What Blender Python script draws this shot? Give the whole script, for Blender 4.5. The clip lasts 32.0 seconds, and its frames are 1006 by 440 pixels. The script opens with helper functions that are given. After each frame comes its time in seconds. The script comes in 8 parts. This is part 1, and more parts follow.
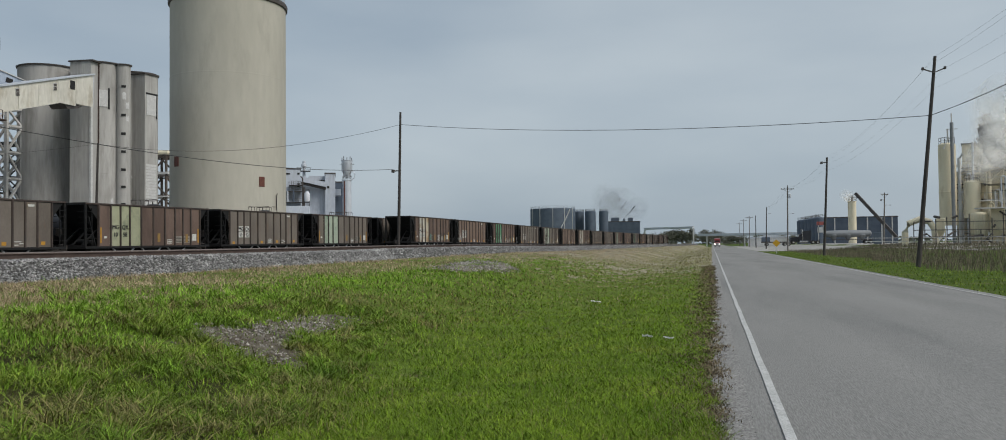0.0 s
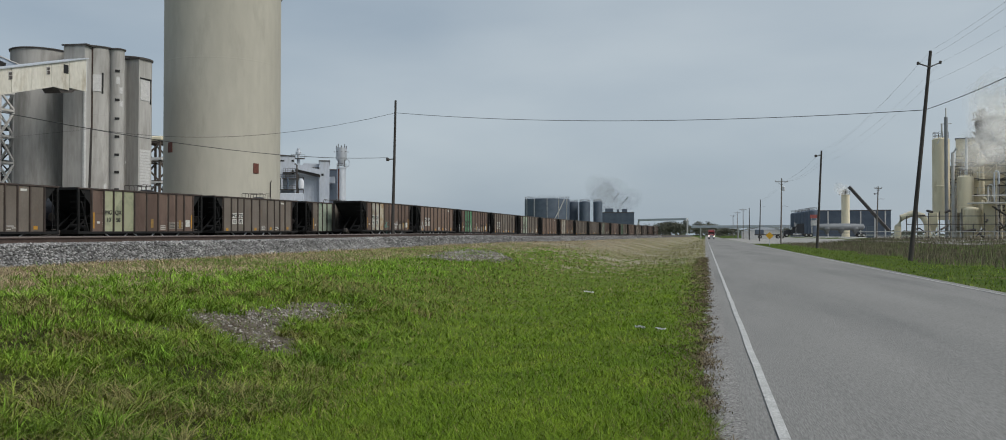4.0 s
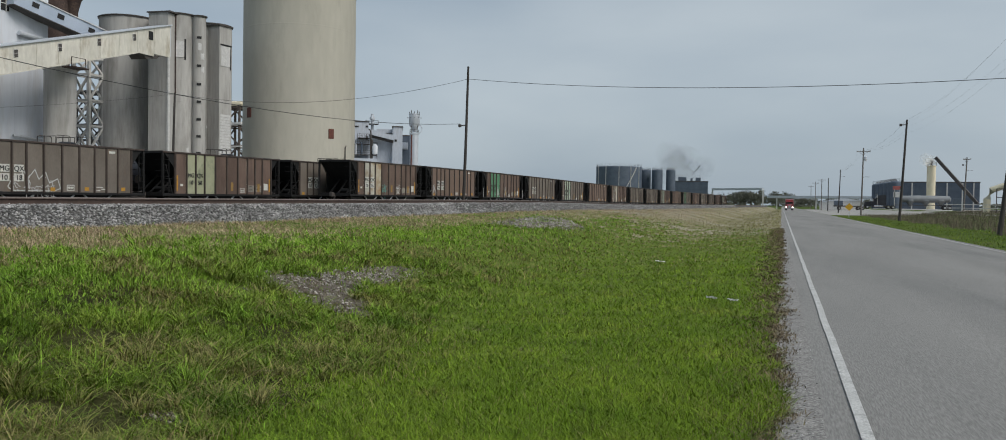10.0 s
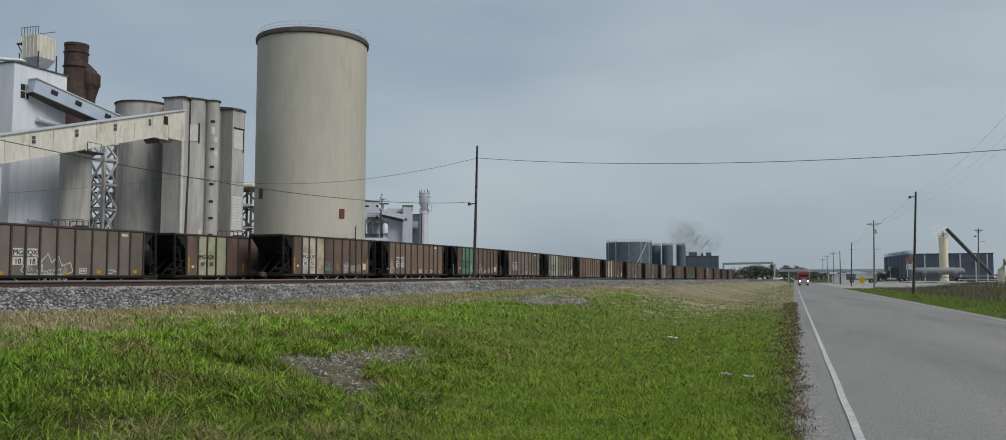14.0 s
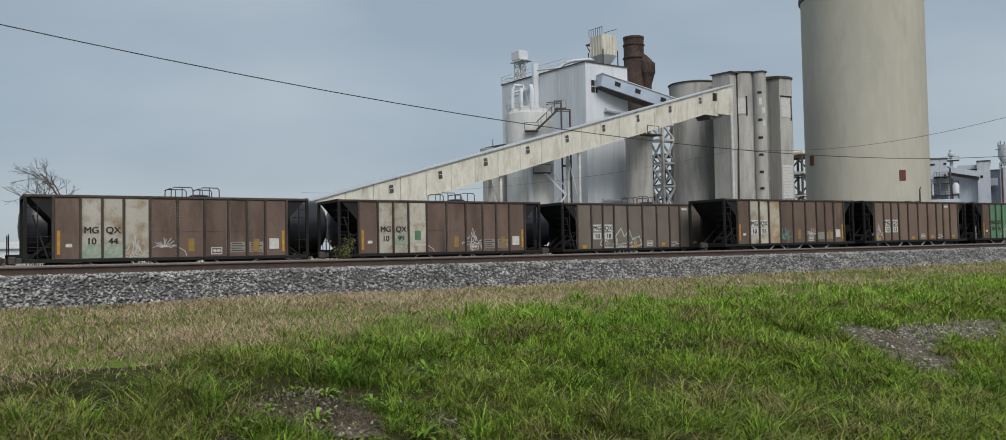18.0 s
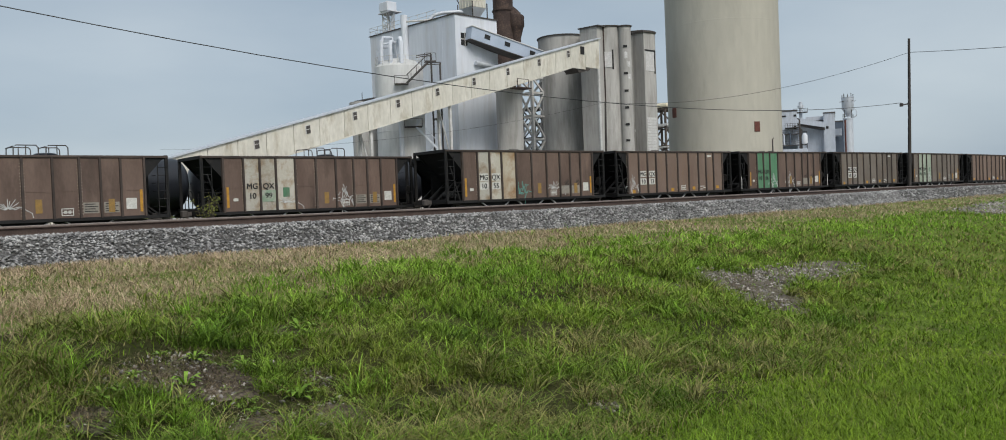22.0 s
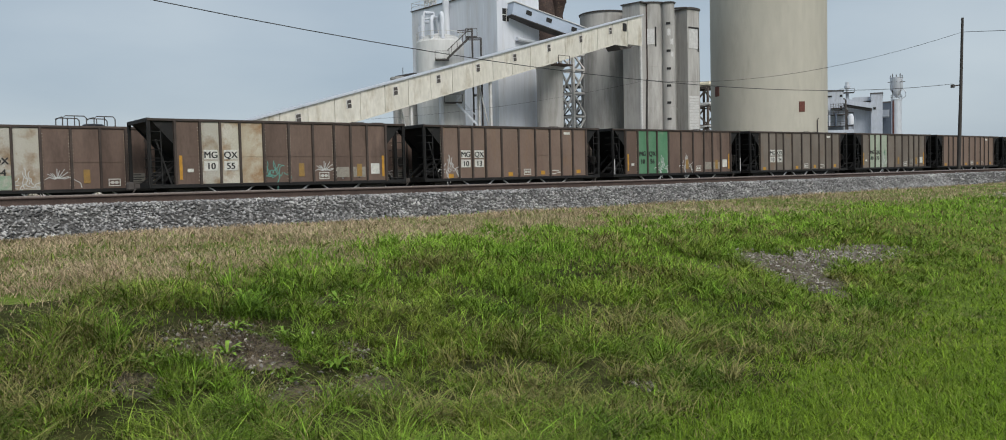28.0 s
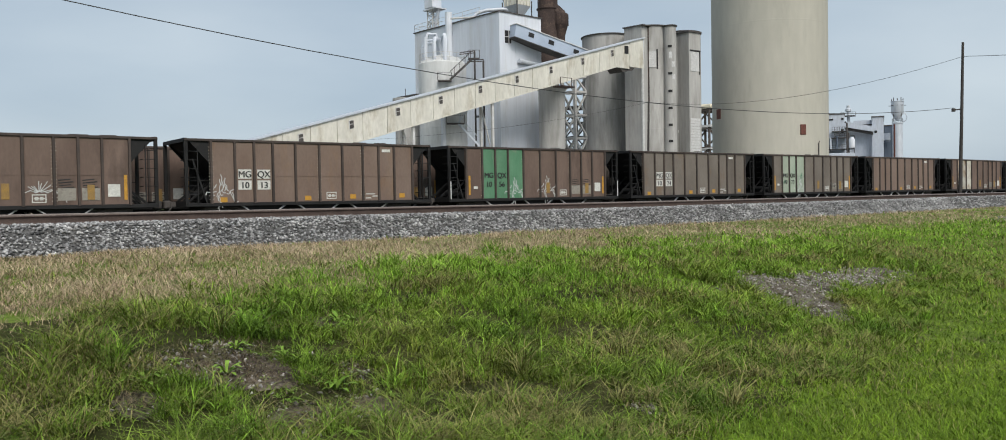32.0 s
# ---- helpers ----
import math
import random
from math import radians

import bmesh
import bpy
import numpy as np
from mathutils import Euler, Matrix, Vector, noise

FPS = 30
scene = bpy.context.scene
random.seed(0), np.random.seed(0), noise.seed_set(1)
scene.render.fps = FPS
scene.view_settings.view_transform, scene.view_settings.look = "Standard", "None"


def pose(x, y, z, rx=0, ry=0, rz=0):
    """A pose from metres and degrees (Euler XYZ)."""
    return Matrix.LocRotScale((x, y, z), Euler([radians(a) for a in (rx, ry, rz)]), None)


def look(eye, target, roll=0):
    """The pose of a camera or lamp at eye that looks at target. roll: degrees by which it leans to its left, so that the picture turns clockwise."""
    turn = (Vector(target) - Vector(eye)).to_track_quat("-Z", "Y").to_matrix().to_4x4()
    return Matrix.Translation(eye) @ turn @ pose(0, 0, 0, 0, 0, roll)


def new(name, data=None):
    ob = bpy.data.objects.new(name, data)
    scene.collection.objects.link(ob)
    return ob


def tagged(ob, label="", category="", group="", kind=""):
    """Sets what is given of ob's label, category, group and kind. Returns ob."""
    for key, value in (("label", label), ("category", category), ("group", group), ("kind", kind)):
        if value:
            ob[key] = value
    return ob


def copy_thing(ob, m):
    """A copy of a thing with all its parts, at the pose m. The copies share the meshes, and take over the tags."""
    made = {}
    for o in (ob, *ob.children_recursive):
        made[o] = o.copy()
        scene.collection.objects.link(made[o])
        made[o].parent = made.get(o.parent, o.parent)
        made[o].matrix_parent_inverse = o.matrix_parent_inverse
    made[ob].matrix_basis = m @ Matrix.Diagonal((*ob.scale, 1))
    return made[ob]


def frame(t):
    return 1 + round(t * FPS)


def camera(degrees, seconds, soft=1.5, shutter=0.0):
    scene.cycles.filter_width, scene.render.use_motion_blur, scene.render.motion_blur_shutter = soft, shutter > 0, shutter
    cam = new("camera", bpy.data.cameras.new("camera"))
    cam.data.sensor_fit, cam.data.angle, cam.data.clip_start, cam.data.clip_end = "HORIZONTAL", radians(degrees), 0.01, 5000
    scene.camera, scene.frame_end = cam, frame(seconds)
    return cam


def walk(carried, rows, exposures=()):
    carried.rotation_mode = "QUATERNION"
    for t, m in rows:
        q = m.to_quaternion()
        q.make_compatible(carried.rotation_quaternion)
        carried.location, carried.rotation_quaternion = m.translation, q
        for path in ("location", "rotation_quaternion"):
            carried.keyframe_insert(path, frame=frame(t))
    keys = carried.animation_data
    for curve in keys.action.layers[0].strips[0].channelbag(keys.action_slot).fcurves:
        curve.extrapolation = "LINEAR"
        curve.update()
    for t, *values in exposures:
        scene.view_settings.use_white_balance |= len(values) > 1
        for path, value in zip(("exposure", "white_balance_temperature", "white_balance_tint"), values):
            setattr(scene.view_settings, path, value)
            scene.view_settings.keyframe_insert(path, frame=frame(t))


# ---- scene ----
# The camera stands on the verge and only turns: seconds, yaw, tilt, roll. Yaw 0 is along the road.
TURNS = [
    (0.0, 13.58, 91.67, 0.57), (0.5, 14.10, 91.71, 0.28), (1.0, 14.32, 91.74, 0.08), (1.5, 14.24, 91.76, -0.03),
    (2.0, 14.01, 91.76, -0.06), (2.5, 13.66, 91.76, -0.05), (3.0, 13.36, 91.58, 0.02), (3.5, 13.07, 91.17, -0.02),
    (5.5, 14.08, 90.80, -0.39), (6.0, 14.43, 90.93, -0.45), (6.5, 15.08, 90.99, -0.61), (7.0, 15.56, 90.98, -0.83),
    (7.5, 16.14, 90.99, -0.91), (8.0, 16.47, 90.85, -0.87), (8.5, 16.94, 90.85, -0.79), (9.0, 17.44, 90.31, -1.16),
    (9.5, 17.74, 88.85, -1.25), (10.0, 17.87, 88.76, -0.85), (10.5, 17.94, 89.17, -0.62), (11.0, 18.19, 90.68, -0.16),
    (11.5, 18.41, 90.94, 0.07), (12.0, 18.51, 91.91, 0.05), (12.5, 18.50, 92.28, -0.04), (13.0, 18.58, 92.46, -0.03),
    (13.5, 18.47, 94.15, -0.12), (15.5, 23.31, 91.33, -1.64), (16.0, 27.53, 91.14, -1.68), (16.5, 28.23, 91.20, -1.41),
    (17.0, 30.39, 91.19, -1.01), (17.5, 40.27, 91.70, 0.18), (18.0, 54.11, 92.15, 1.05), (18.5, 58.03, 92.14, 1.24),
    (19.0, 58.99, 91.85, 1.25), (19.5, 59.15, 90.68, 1.27), (20.0, 58.14, 90.34, 1.30), (20.5, 53.21, 90.24, 1.17),
    (21.0, 47.66, 89.43, 1.75), (21.5, 46.20, 89.02, 2.02), (22.0, 45.69, 88.86, 2.21), (22.5, 45.86, 88.61, 2.45),
    (23.0, 46.88, 88.62, 2.62), (23.5, 47.39, 89.14, 1.62), (24.0, 47.89, 89.71, 0.72), (24.5, 48.25, 89.75, 0.37),
    (25.0, 47.09, 89.32, 0.29), (25.5, 46.20, 89.33, 0.44), (27.5, 47.93, 88.62, 1.65), (28.0, 48.25, 87.41, 1.29),
    (28.5, 48.29, 87.05, 1.08), (29.0, 48.41, 87.08, 0.97), (29.5, 48.45, 87.14, 0.88), (30.0, 48.23, 87.25, 1.02),
    (30.5, 47.91, 87.48, 1.06), (31.0, 47.71, 88.05, 1.09), (31.5, 47.80, 88.46, 1.10), (32.0, 48.35, 88.80, 0.95),
]
EYE = (0.0, 0.0, 1.6)
cam = camera(60.41, 32.0, soft=0.9)
walk(cam, [(t, pose(*EYE, tilt, roll, yaw)) for t, yaw, tilt, roll in TURNS],
     exposures=((0, 0.04), (6, 0.04), (12, 0.05), (13, -0.04), (16, 0.0), (19, 0.12), (20, 0.19), (21, 0.21), (23, 0.24), (25, 0.24), (28, 0.22), (29, 0.33), (31, 0.36), (32, 0.40)))

# ---- light: thin overcast, a soft sun behind the camera's right shoulder ----
SUN_EL, SUN_AZ = 44.0, 108.0      # azimuth clockwise from the road's direction
world = bpy.data.worlds.new("overcast")
scene.world = world
world.use_nodes = True
wn, wl = world.node_tree.nodes, world.node_tree.links
wn.clear()
w_out, w_bg = wn.new("ShaderNodeOutputWorld"), wn.new("ShaderNodeBackground")
w_sky = wn.new("ShaderNodeTexSky")
w_sky.sky_type, w_sky.sun_disc = "NISHITA", False
w_sky.sun_elevation, w_sky.sun_rotation = radians(SUN_EL), radians(SUN_AZ)
w_sky.air_density, w_sky.dust_density = 1.0, 2.0
w_scale = wn.new("ShaderNodeMix")
w_scale.data_type, w_scale.blend_type = "RGBA", "MULTIPLY"
w_scale.inputs["Factor"].default_value = 1.0
w_scale.inputs["B"].default_value = (0.085, 0.085, 0.085, 1)
w_co, w_map = wn.new("ShaderNodeTexCoord"), wn.new("ShaderNodeMapping")
w_map.inputs["Scale"].default_value = (1.0, 1.0, 3.2)
w_n1, w_n2 = wn.new("ShaderNodeTexNoise"), wn.new("ShaderNodeTexNoise")
w_n1.inputs["Scale"].default_value, w_n1.inputs["Detail"].default_value = 2.2, 6.0
w_n2.inputs["Scale"].default_value, w_n2.inputs["Detail"].default_value = 1.1, 3.0
w_ramp = wn.new("ShaderNodeValToRGB")
w_ramp.color_ramp.elements[0].position, w_ramp.color_ramp.elements[0].color = 0.36, (0.325, 0.40, 0.475, 1)
w_ramp.color_ramp.elements[1].position, w_ramp.color_ramp.elements[1].color = 0.70, (0.51, 0.575, 0.62, 1)
w_mixn = wn.new("ShaderNodeMix")
w_mixn.inputs["Factor"].default_value = 0.5
w_cloud = wn.new("ShaderNodeMix")
w_cloud.data_type = "RGBA"
w_cloud.inputs["Factor"].default_value = 0.86
wl.new(w_co.outputs["Generated"], w_map.inputs["Vector"])
wl.new(w_map.outputs["Vector"], w_n1.inputs["Vector"])
wl.new(w_map.outputs["Vector"], w_n2.inputs["Vector"])
wl.new(w_n1.outputs["Fac"], w_mixn.inputs["A"])
wl.new(w_n2.outputs["Fac"], w_mixn.inputs["B"])
wl.new(w_mixn.outputs["Result"], w_ramp.inputs["Fac"])
wl.new(w_sky.outputs["Color"], w_scale.inputs["A"])
wl.new(w_scale.outputs["Result"], w_cloud.inputs["A"])
wl.new(w_ramp.outputs["Color"], w_cloud.inputs["B"])
wl.new(w_cloud.outputs["Result"], w_bg.inputs["Color"])
wl.new(w_bg.outputs["Background"], w_out.inputs["Surface"])
w_bg.inputs["Strength"].default_value = 1.0

sun = new("sun", bpy.data.lights.new("sun", "SUN"))
sun.data.energy, sun.data.angle, sun.data.color = 2.4, radians(34), (1.0, 0.95, 0.88)
_se, _sa = radians(SUN_EL), radians(SUN_AZ)
sun.matrix_world = look((0, 0, 60), (-math.cos(_se) * math.sin(_sa), -math.cos(_se) * math.cos(_sa), 60 - math.sin(_se)))


# ---- materials ----
def mat(name, c1, c2, scale=3.0, rough=0.8, metal=0.0, bump=0.0, bump_scale=40.0, fine=0.25, stain=None,
        stain_scale=0.6, stain_at=(0.52, 0.68), stretch=(1, 1, 1), island=0.0, obj=0.0, spec=0.4, coord="Object"):
    """Two scales of colour, a stain with an outline of its own, fine relief."""
    m = bpy.data.materials.new(name)
    m.use_nodes = True
    n, l = m.node_tree.nodes, m.node_tree.links
    b = n["Principled BSDF"]
    b.inputs["Roughness"].default_value, b.inputs["Metallic"].default_value = rough, metal
    b.inputs["Specular IOR Level"].default_value = spec
    co, mp = n.new("ShaderNodeTexCoord"), n.new("ShaderNodeMapping")
    mp.inputs["Scale"].default_value = stretch
    if coord == "World":
        l.new(n.new("ShaderNodeNewGeometry").outputs["Position"], mp.inputs["Vector"])
    else:
        l.new(co.outputs["Object"], mp.inputs["Vector"])
    n1, n2 = n.new("ShaderNodeTexNoise"), n.new("ShaderNodeTexNoise")
    n1.inputs["Scale"].default_value, n1.inputs["Detail"].default_value = scale, 5.0
    n2.inputs["Scale"].default_value, n2.inputs["Detail"].default_value = bump_scale, 3.0
    vec = mp.outputs["Vector"]
    if obj:
        inf, add = n.new("ShaderNodeObjectInfo"), n.new("ShaderNodeVectorMath")
        mul = n.new("ShaderNodeMath")
        mul.operation, mul.inputs[1].default_value = "MULTIPLY", 37.0
        l.new(inf.outputs["Random"], mul.inputs[0])
        l.new(vec, add.inputs[0])
        l.new(mul.outputs[0], add.inputs[1])
        vec = add.outputs[0]
    l.new(vec, n1.inputs["Vector"])
    l.new(vec, n2.inputs["Vector"])
    mix = n.new("ShaderNodeMix")
    mix.data_type = "RGBA"
    mix.inputs["A"].default_value, mix.inputs["B"].default_value = (*c1, 1), (*c2, 1)
    ramp = n.new("ShaderNodeMapRange")
    ramp.inputs["From Min"].default_value, ramp.inputs["From Max"].default_value = 0.32, 0.68
    l.new(n1.outputs["Fac"], ramp.inputs["Value"])
    l.new(ramp.outputs["Result"], mix.inputs["Factor"])
    out = mix.outputs["Result"]
    if stain:
        n3, r3, mx = n.new("ShaderNodeTexNoise"), n.new("ShaderNodeMapRange"), n.new("ShaderNodeMix")
        n3.inputs["Scale"].default_value, n3.inputs["Detail"].default_value = stain_scale, 7.0
        n3.inputs["Roughness"].default_value = 0.65
        l.new(vec, n3.inputs["Vector"])
        r3.inputs["From Min"].default_value, r3.inputs["From Max"].default_value = stain_at
        l.new(n3.outputs["Fac"], r3.inputs["Value"])
        mx.data_type = "RGBA"
        mx.inputs["B"].default_value = (*stain, 1)
        l.new(out, mx.inputs["A"])
        l.new(r3.outputs["Result"], mx.inputs["Factor"])
        out = mx.outputs["Result"]
    if fine:
        hs = n.new("ShaderNodeHueSaturation")
        mr = n.new("ShaderNodeMapRange")
        mr.inputs["To Min"].default_value, mr.inputs["To Max"].default_value = 1 - fine, 1 + fine
        mr.inputs["From Min"].default_value, mr.inputs["From Max"].default_value = 0.3, 0.7
        l.new(n2.outputs["Fac"], mr.inputs["Value"])
        l.new(out, hs.inputs["Color"])
        l.new(mr.outputs["Result"], hs.inputs["Value"])
        out = hs.outputs["Color"]
    if island or obj:
        hs, mr = n.new("ShaderNodeHueSaturation"), n.new("ShaderNodeMapRange")
        k = island or obj
        mr.inputs["To Min"].default_value, mr.inputs["To Max"].default_value = 1 - k, 1 + k
        if island:
            l.new(n.new("ShaderNodeNewGeometry").outputs["Random Per Island"], mr.inputs["Value"])
        else:
            l.new(inf.outputs["Random"], mr.inputs["Value"])
        l.new(out, hs.inputs["Color"])
        l.new(mr.outputs["Result"], hs.inputs["Value"])
        out = hs.outputs["Color"]
    l.new(out, b.inputs["Base Color"])
    if bump:
        bp = n.new("ShaderNodeBump")
        bp.inputs["Strength"].default_value, bp.inputs["Distance"].default_value = bump, 0.02
        l.new(n2.outputs["Fac"], bp.inputs["Height"])
        l.new(bp.outputs["Normal"], b.inputs["Normal"])
    return m


def glow(name, colour, strength):
    m = bpy.data.materials.new(name)
    m.use_nodes = True
    b = m.node_tree.nodes["Principled BSDF"]
    b.inputs["Base Color"].default_value = (*colour, 1)
    b.inputs["Emission Color"].default_value, b.inputs["Emission Strength"].default_value = (*colour, 1), strength
    return m


def vapour(name, colour, alpha, scale):
    """Thin vapour: mostly clear, with a torn edge from two noises."""
    m = bpy.data.materials.new(name)
    m.use_nodes = True
    n, l = m.node_tree.nodes, m.node_tree.links
    n.clear()
    out, mix = n.new("ShaderNodeOutputMaterial"), n.new("ShaderNodeMixShader")
    tr, df = n.new("ShaderNodeBsdfTransparent"), n.new("ShaderNodeBsdfDiffuse")
    df.inputs["Color"].default_value = (*colour, 1)
    tl, both = n.new("ShaderNodeBsdfTranslucent"), n.new("ShaderNodeAddShader")
    tl.inputs["Color"].default_value = (*colour, 1)
    l.new(df.outputs[0], both.inputs[0])
    l.new(tl.outputs[0], both.inputs[1])
    co, ns, mr = n.new("ShaderNodeTexCoord"), n.new("ShaderNodeTexNoise"), n.new("ShaderNodeMapRange")
    mp, gr, mu = n.new("ShaderNodeMapping"), n.new("ShaderNodeTexGradient"), n.new("ShaderNodeMath")
    ns.inputs["Scale"].default_value, ns.inputs["Detail"].default_value = scale * 2.2, 4.0
    mr.inputs["From Min"].default_value, mr.inputs["From Max"].default_value = 0.3, 0.66
    mr.inputs["To Min"].default_value, mr.inputs["To Max"].default_value = 0.15 * alpha, alpha
    mp.inputs["Scale"].default_value = (1, 0, 1)
    gr.gradient_type, mu.operation = "SPHERICAL", "MULTIPLY"
    l.new(co.outputs["Object"], ns.inputs["Vector"])
    l.new(co.outputs["Object"], mp.inputs["Vector"])
    l.new(mp.outputs["Vector"], gr.inputs["Vector"])
    l.new(ns.outputs["Fac"], mr.inputs["Value"])
    l.new(mr.outputs["Result"], mu.inputs[0])
    l.new(gr.outputs["Fac"], mu.inputs[1])
    l.new(mu.outputs["Value"], mix.inputs["Fac"])
    l.new(tr.outputs[0], mix.inputs[1])
    l.new(both.outputs[0], mix.inputs[2])
    l.new(mix.outputs[0], out.inputs["Surface"])
    return m


M_GRASS = mat("grass", (0.100, 0.178, 0.013), (0.190, 0.278, 0.026), 0.7, 0.85, fine=0.2, island=0.45, stain=(0.21, 0.205, 0.045), stain_scale=0.5, stain_at=(0.58, 0.76), coord="World", spec=0.12)
M_GRASSF = mat("far_grass", (0.16, 0.175, 0.052), (0.23, 0.225, 0.092), 0.25, 0.9, fine=0.1, island=0.3, stain=(0.31, 0.26, 0.165), stain_scale=0.14, stain_at=(0.36, 0.58), coord="World", spec=0.15)
M_TALL = mat("tall_grass", (0.070, 0.130, 0.013), (0.20, 0.275, 0.038), 0.9, 0.8, fine=0.2, island=0.6, stain=(0.155, 0.145, 0.04), stain_scale=0.7, stain_at=(0.5, 0.7), coord="World", spec=0.18)
M_FRESH = mat("fresh_grass", (0.135, 0.25, 0.025), (0.225, 0.365, 0.045), 0.6, 0.8, fine=0.2, island=0.6, coord="World", spec=0.15)
M_THATCH = mat("dead_thatch", (0.10, 0.078, 0.048), (0.20, 0.16, 0.10), 1.5, 0.9, fine=0.2, island=0.6, stain=(0.08, 0.10, 0.03), stain_scale=1.2, coord="World", spec=0.15)
M_EARTH = mat("bare_earth", (0.055, 0.045, 0.035), (0.13, 0.108, 0.085), 3.0, 0.95, bump=1.0, bump_scale=26, fine=0.6, stain=(0.04, 0.045, 0.02), stain_scale=1.6, coord="World", spec=0.05)
M_STRAW = mat("pale_blades", (0.24, 0.21, 0.09), (0.17, 0.18, 0.055), 1.2, 0.85, fine=0.2, island=0.55, coord="World", spec=0.15)
M_DRY = mat("dry_grass", (0.32, 0.238, 0.152), (0.46, 0.36, 0.245), 0.8, 0.9, fine=0.2, island=0.5, stain=(0.22, 0.165, 0.11), stain_scale=0.9, stain_at=(0.5, 0.7), coord="World", spec=0.2)
M_WEED = mat("weeds", (0.125, 0.105, 0.078), (0.19, 0.16, 0.12), 0.5, 0.9, fine=0.2, island=0.5, stain=(0.08, 0.10, 0.04), stain_scale=0.3, coord="World", spec=0.2)
M_SOIL = mat("soil", (0.045, 0.075, 0.014), (0.085, 0.12, 0.026), 0.5, 0.95, bump=0.6, bump_scale=14, fine=0.4, stain=(0.14, 0.11, 0.075), stain_scale=0.5, stain_at=(0.56, 0.72), coord="World", spec=0.03)
# humus darkened in the colour for the deep shade between grass tufts
M_SHADEHUMUS = mat("turf_soil", (0.026, 0.030, 0.011), (0.05, 0.052, 0.02), 1.2, 0.95, bump=0.6, bump_scale=14, fine=0.4, coord="World", spec=0.02)
M_ASPHALT = mat("asphalt", (0.187, 0.184, 0.177), (0.23, 0.225, 0.215), 0.5, 0.9, bump=0.35, bump_scale=70, fine=0.22, stain=(0.15, 0.148, 0.145), stain_scale=0.35, stain_at=(0.5, 0.7), stretch=(1, 0.12, 1), coord="World")
M_LINE = mat("road_paint", (0.50, 0.50, 0.49), (0.38, 0.38, 0.37), 2.0, 0.7, fine=0.3, bump_scale=60, stain=(0.22, 0.22, 0.215), stain_scale=5, stain_at=(0.52, 0.70), coord="World")
M_SHOULDER = mat("edge_gravel", (0.19, 0.185, 0.178), (0.26, 0.252, 0.24), 6, 0.95, bump=1.0, bump_scale=35, fine=0.5, coord="World")
# bed darker than its stones, so the gaps take their dark from this colour
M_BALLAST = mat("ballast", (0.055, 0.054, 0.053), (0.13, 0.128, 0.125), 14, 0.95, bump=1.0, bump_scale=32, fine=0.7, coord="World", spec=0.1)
M_STONE = mat("ballast_stone", (0.17, 0.168, 0.168), (0.33, 0.325, 0.32), 2.0, 0.9, fine=0.25, bump_scale=60, island=0.7, coord="World")
M_BSTONE = mat("bank_stone", (0.17, 0.158, 0.14), (0.32, 0.30, 0.275), 2.0, 0.9, fine=0.2, island=0.7, coord="World")
M_LOT = mat("lot_gravel", (0.27, 0.262, 0.247), (0.34, 0.33, 0.31), 0.4, 0.95, fine=0.2, bump_scale=8, coord="World")
M_RAIL = mat("rail_steel", (0.062, 0.042, 0.036), (0.090, 0.064, 0.053), 3, 0.75, metal=0.1, fine=0.25)
M_RAILTOP = mat("rail_head", (0.25, 0.21, 0.19), (0.19, 0.16, 0.145), 3, 0.5, metal=0.4)
M_TIE = mat("tie_wood", (0.045, 0.035, 0.030), (0.075, 0.058, 0.048), 2, 0.9, fine=0.35, obj=0.3)
M_CAR = mat("car_brown", (0.108, 0.072, 0.057), (0.158, 0.110, 0.088), 0.8, 0.72, fine=0.07, bump_scale=12, stain=(0.055, 0.037, 0.030), stain_scale=0.7, stain_at=(0.5, 0.74), obj=0.10, stretch=(1, 1, 0.35))
M_CARG = mat("car_grey_brown", (0.125, 0.105, 0.088), (0.172, 0.150, 0.128), 0.8, 0.75, fine=0.07, bump_scale=12, stain=(0.16, 0.098, 0.055), stain_scale=0.6, stain_at=(0.58, 0.76), obj=0.08, stretch=(1, 1, 0.5))
M_LIME = mat("panel_lime", (0.36, 0.37, 0.255), (0.30, 0.31, 0.20), 0.8, 0.7, fine=0.1, stain=(0.20, 0.22, 0.15), stain_scale=1.4, stain_at=(0.5, 0.68), obj=0.12)
M_OCHRE = mat("panel_ochre", (0.43, 0.39, 0.31), (0.35, 0.29, 0.205), 0.8, 0.7, fine=0.12, stain=(0.27, 0.17, 0.09), stain_scale=0.9, stain_at=(0.45, 0.62), obj=0.1)
M_WASH = mat("green_wash", (0.20, 0.30, 0.21), (0.28, 0.34, 0.26), 2.5, 0.75, fine=0.2, stain=(0.36, 0.36, 0.31), stain_scale=3, stain_at=(0.45, 0.6))
M_DULLY = mat("worn_yellow", (0.30, 0.18, 0.045), (0.21, 0.135, 0.055), 4, 0.75, fine=0.25)
M_PLATE = mat("pale_plate", (0.22, 0.205, 0.175), (0.28, 0.26, 0.225), 3, 0.75, fine=0.2, stain=(0.14, 0.11, 0.09), stain_scale=4)
M_CAR2 = mat("car_rusted", (0.150, 0.103, 0.080), (0.19, 0.138, 0.112), 0.7, 0.75, fine=0.07, bump_scale=12, stain=(0.19, 0.115, 0.065), stain_scale=0.6, stain_at=(0.58, 0.78), obj=0.08, stretch=(1, 1, 0.4))
# the dark of the end bays and underframe is set in this colour
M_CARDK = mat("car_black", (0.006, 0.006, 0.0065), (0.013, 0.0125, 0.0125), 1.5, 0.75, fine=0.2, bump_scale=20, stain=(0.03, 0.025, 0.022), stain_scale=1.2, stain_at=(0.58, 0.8))
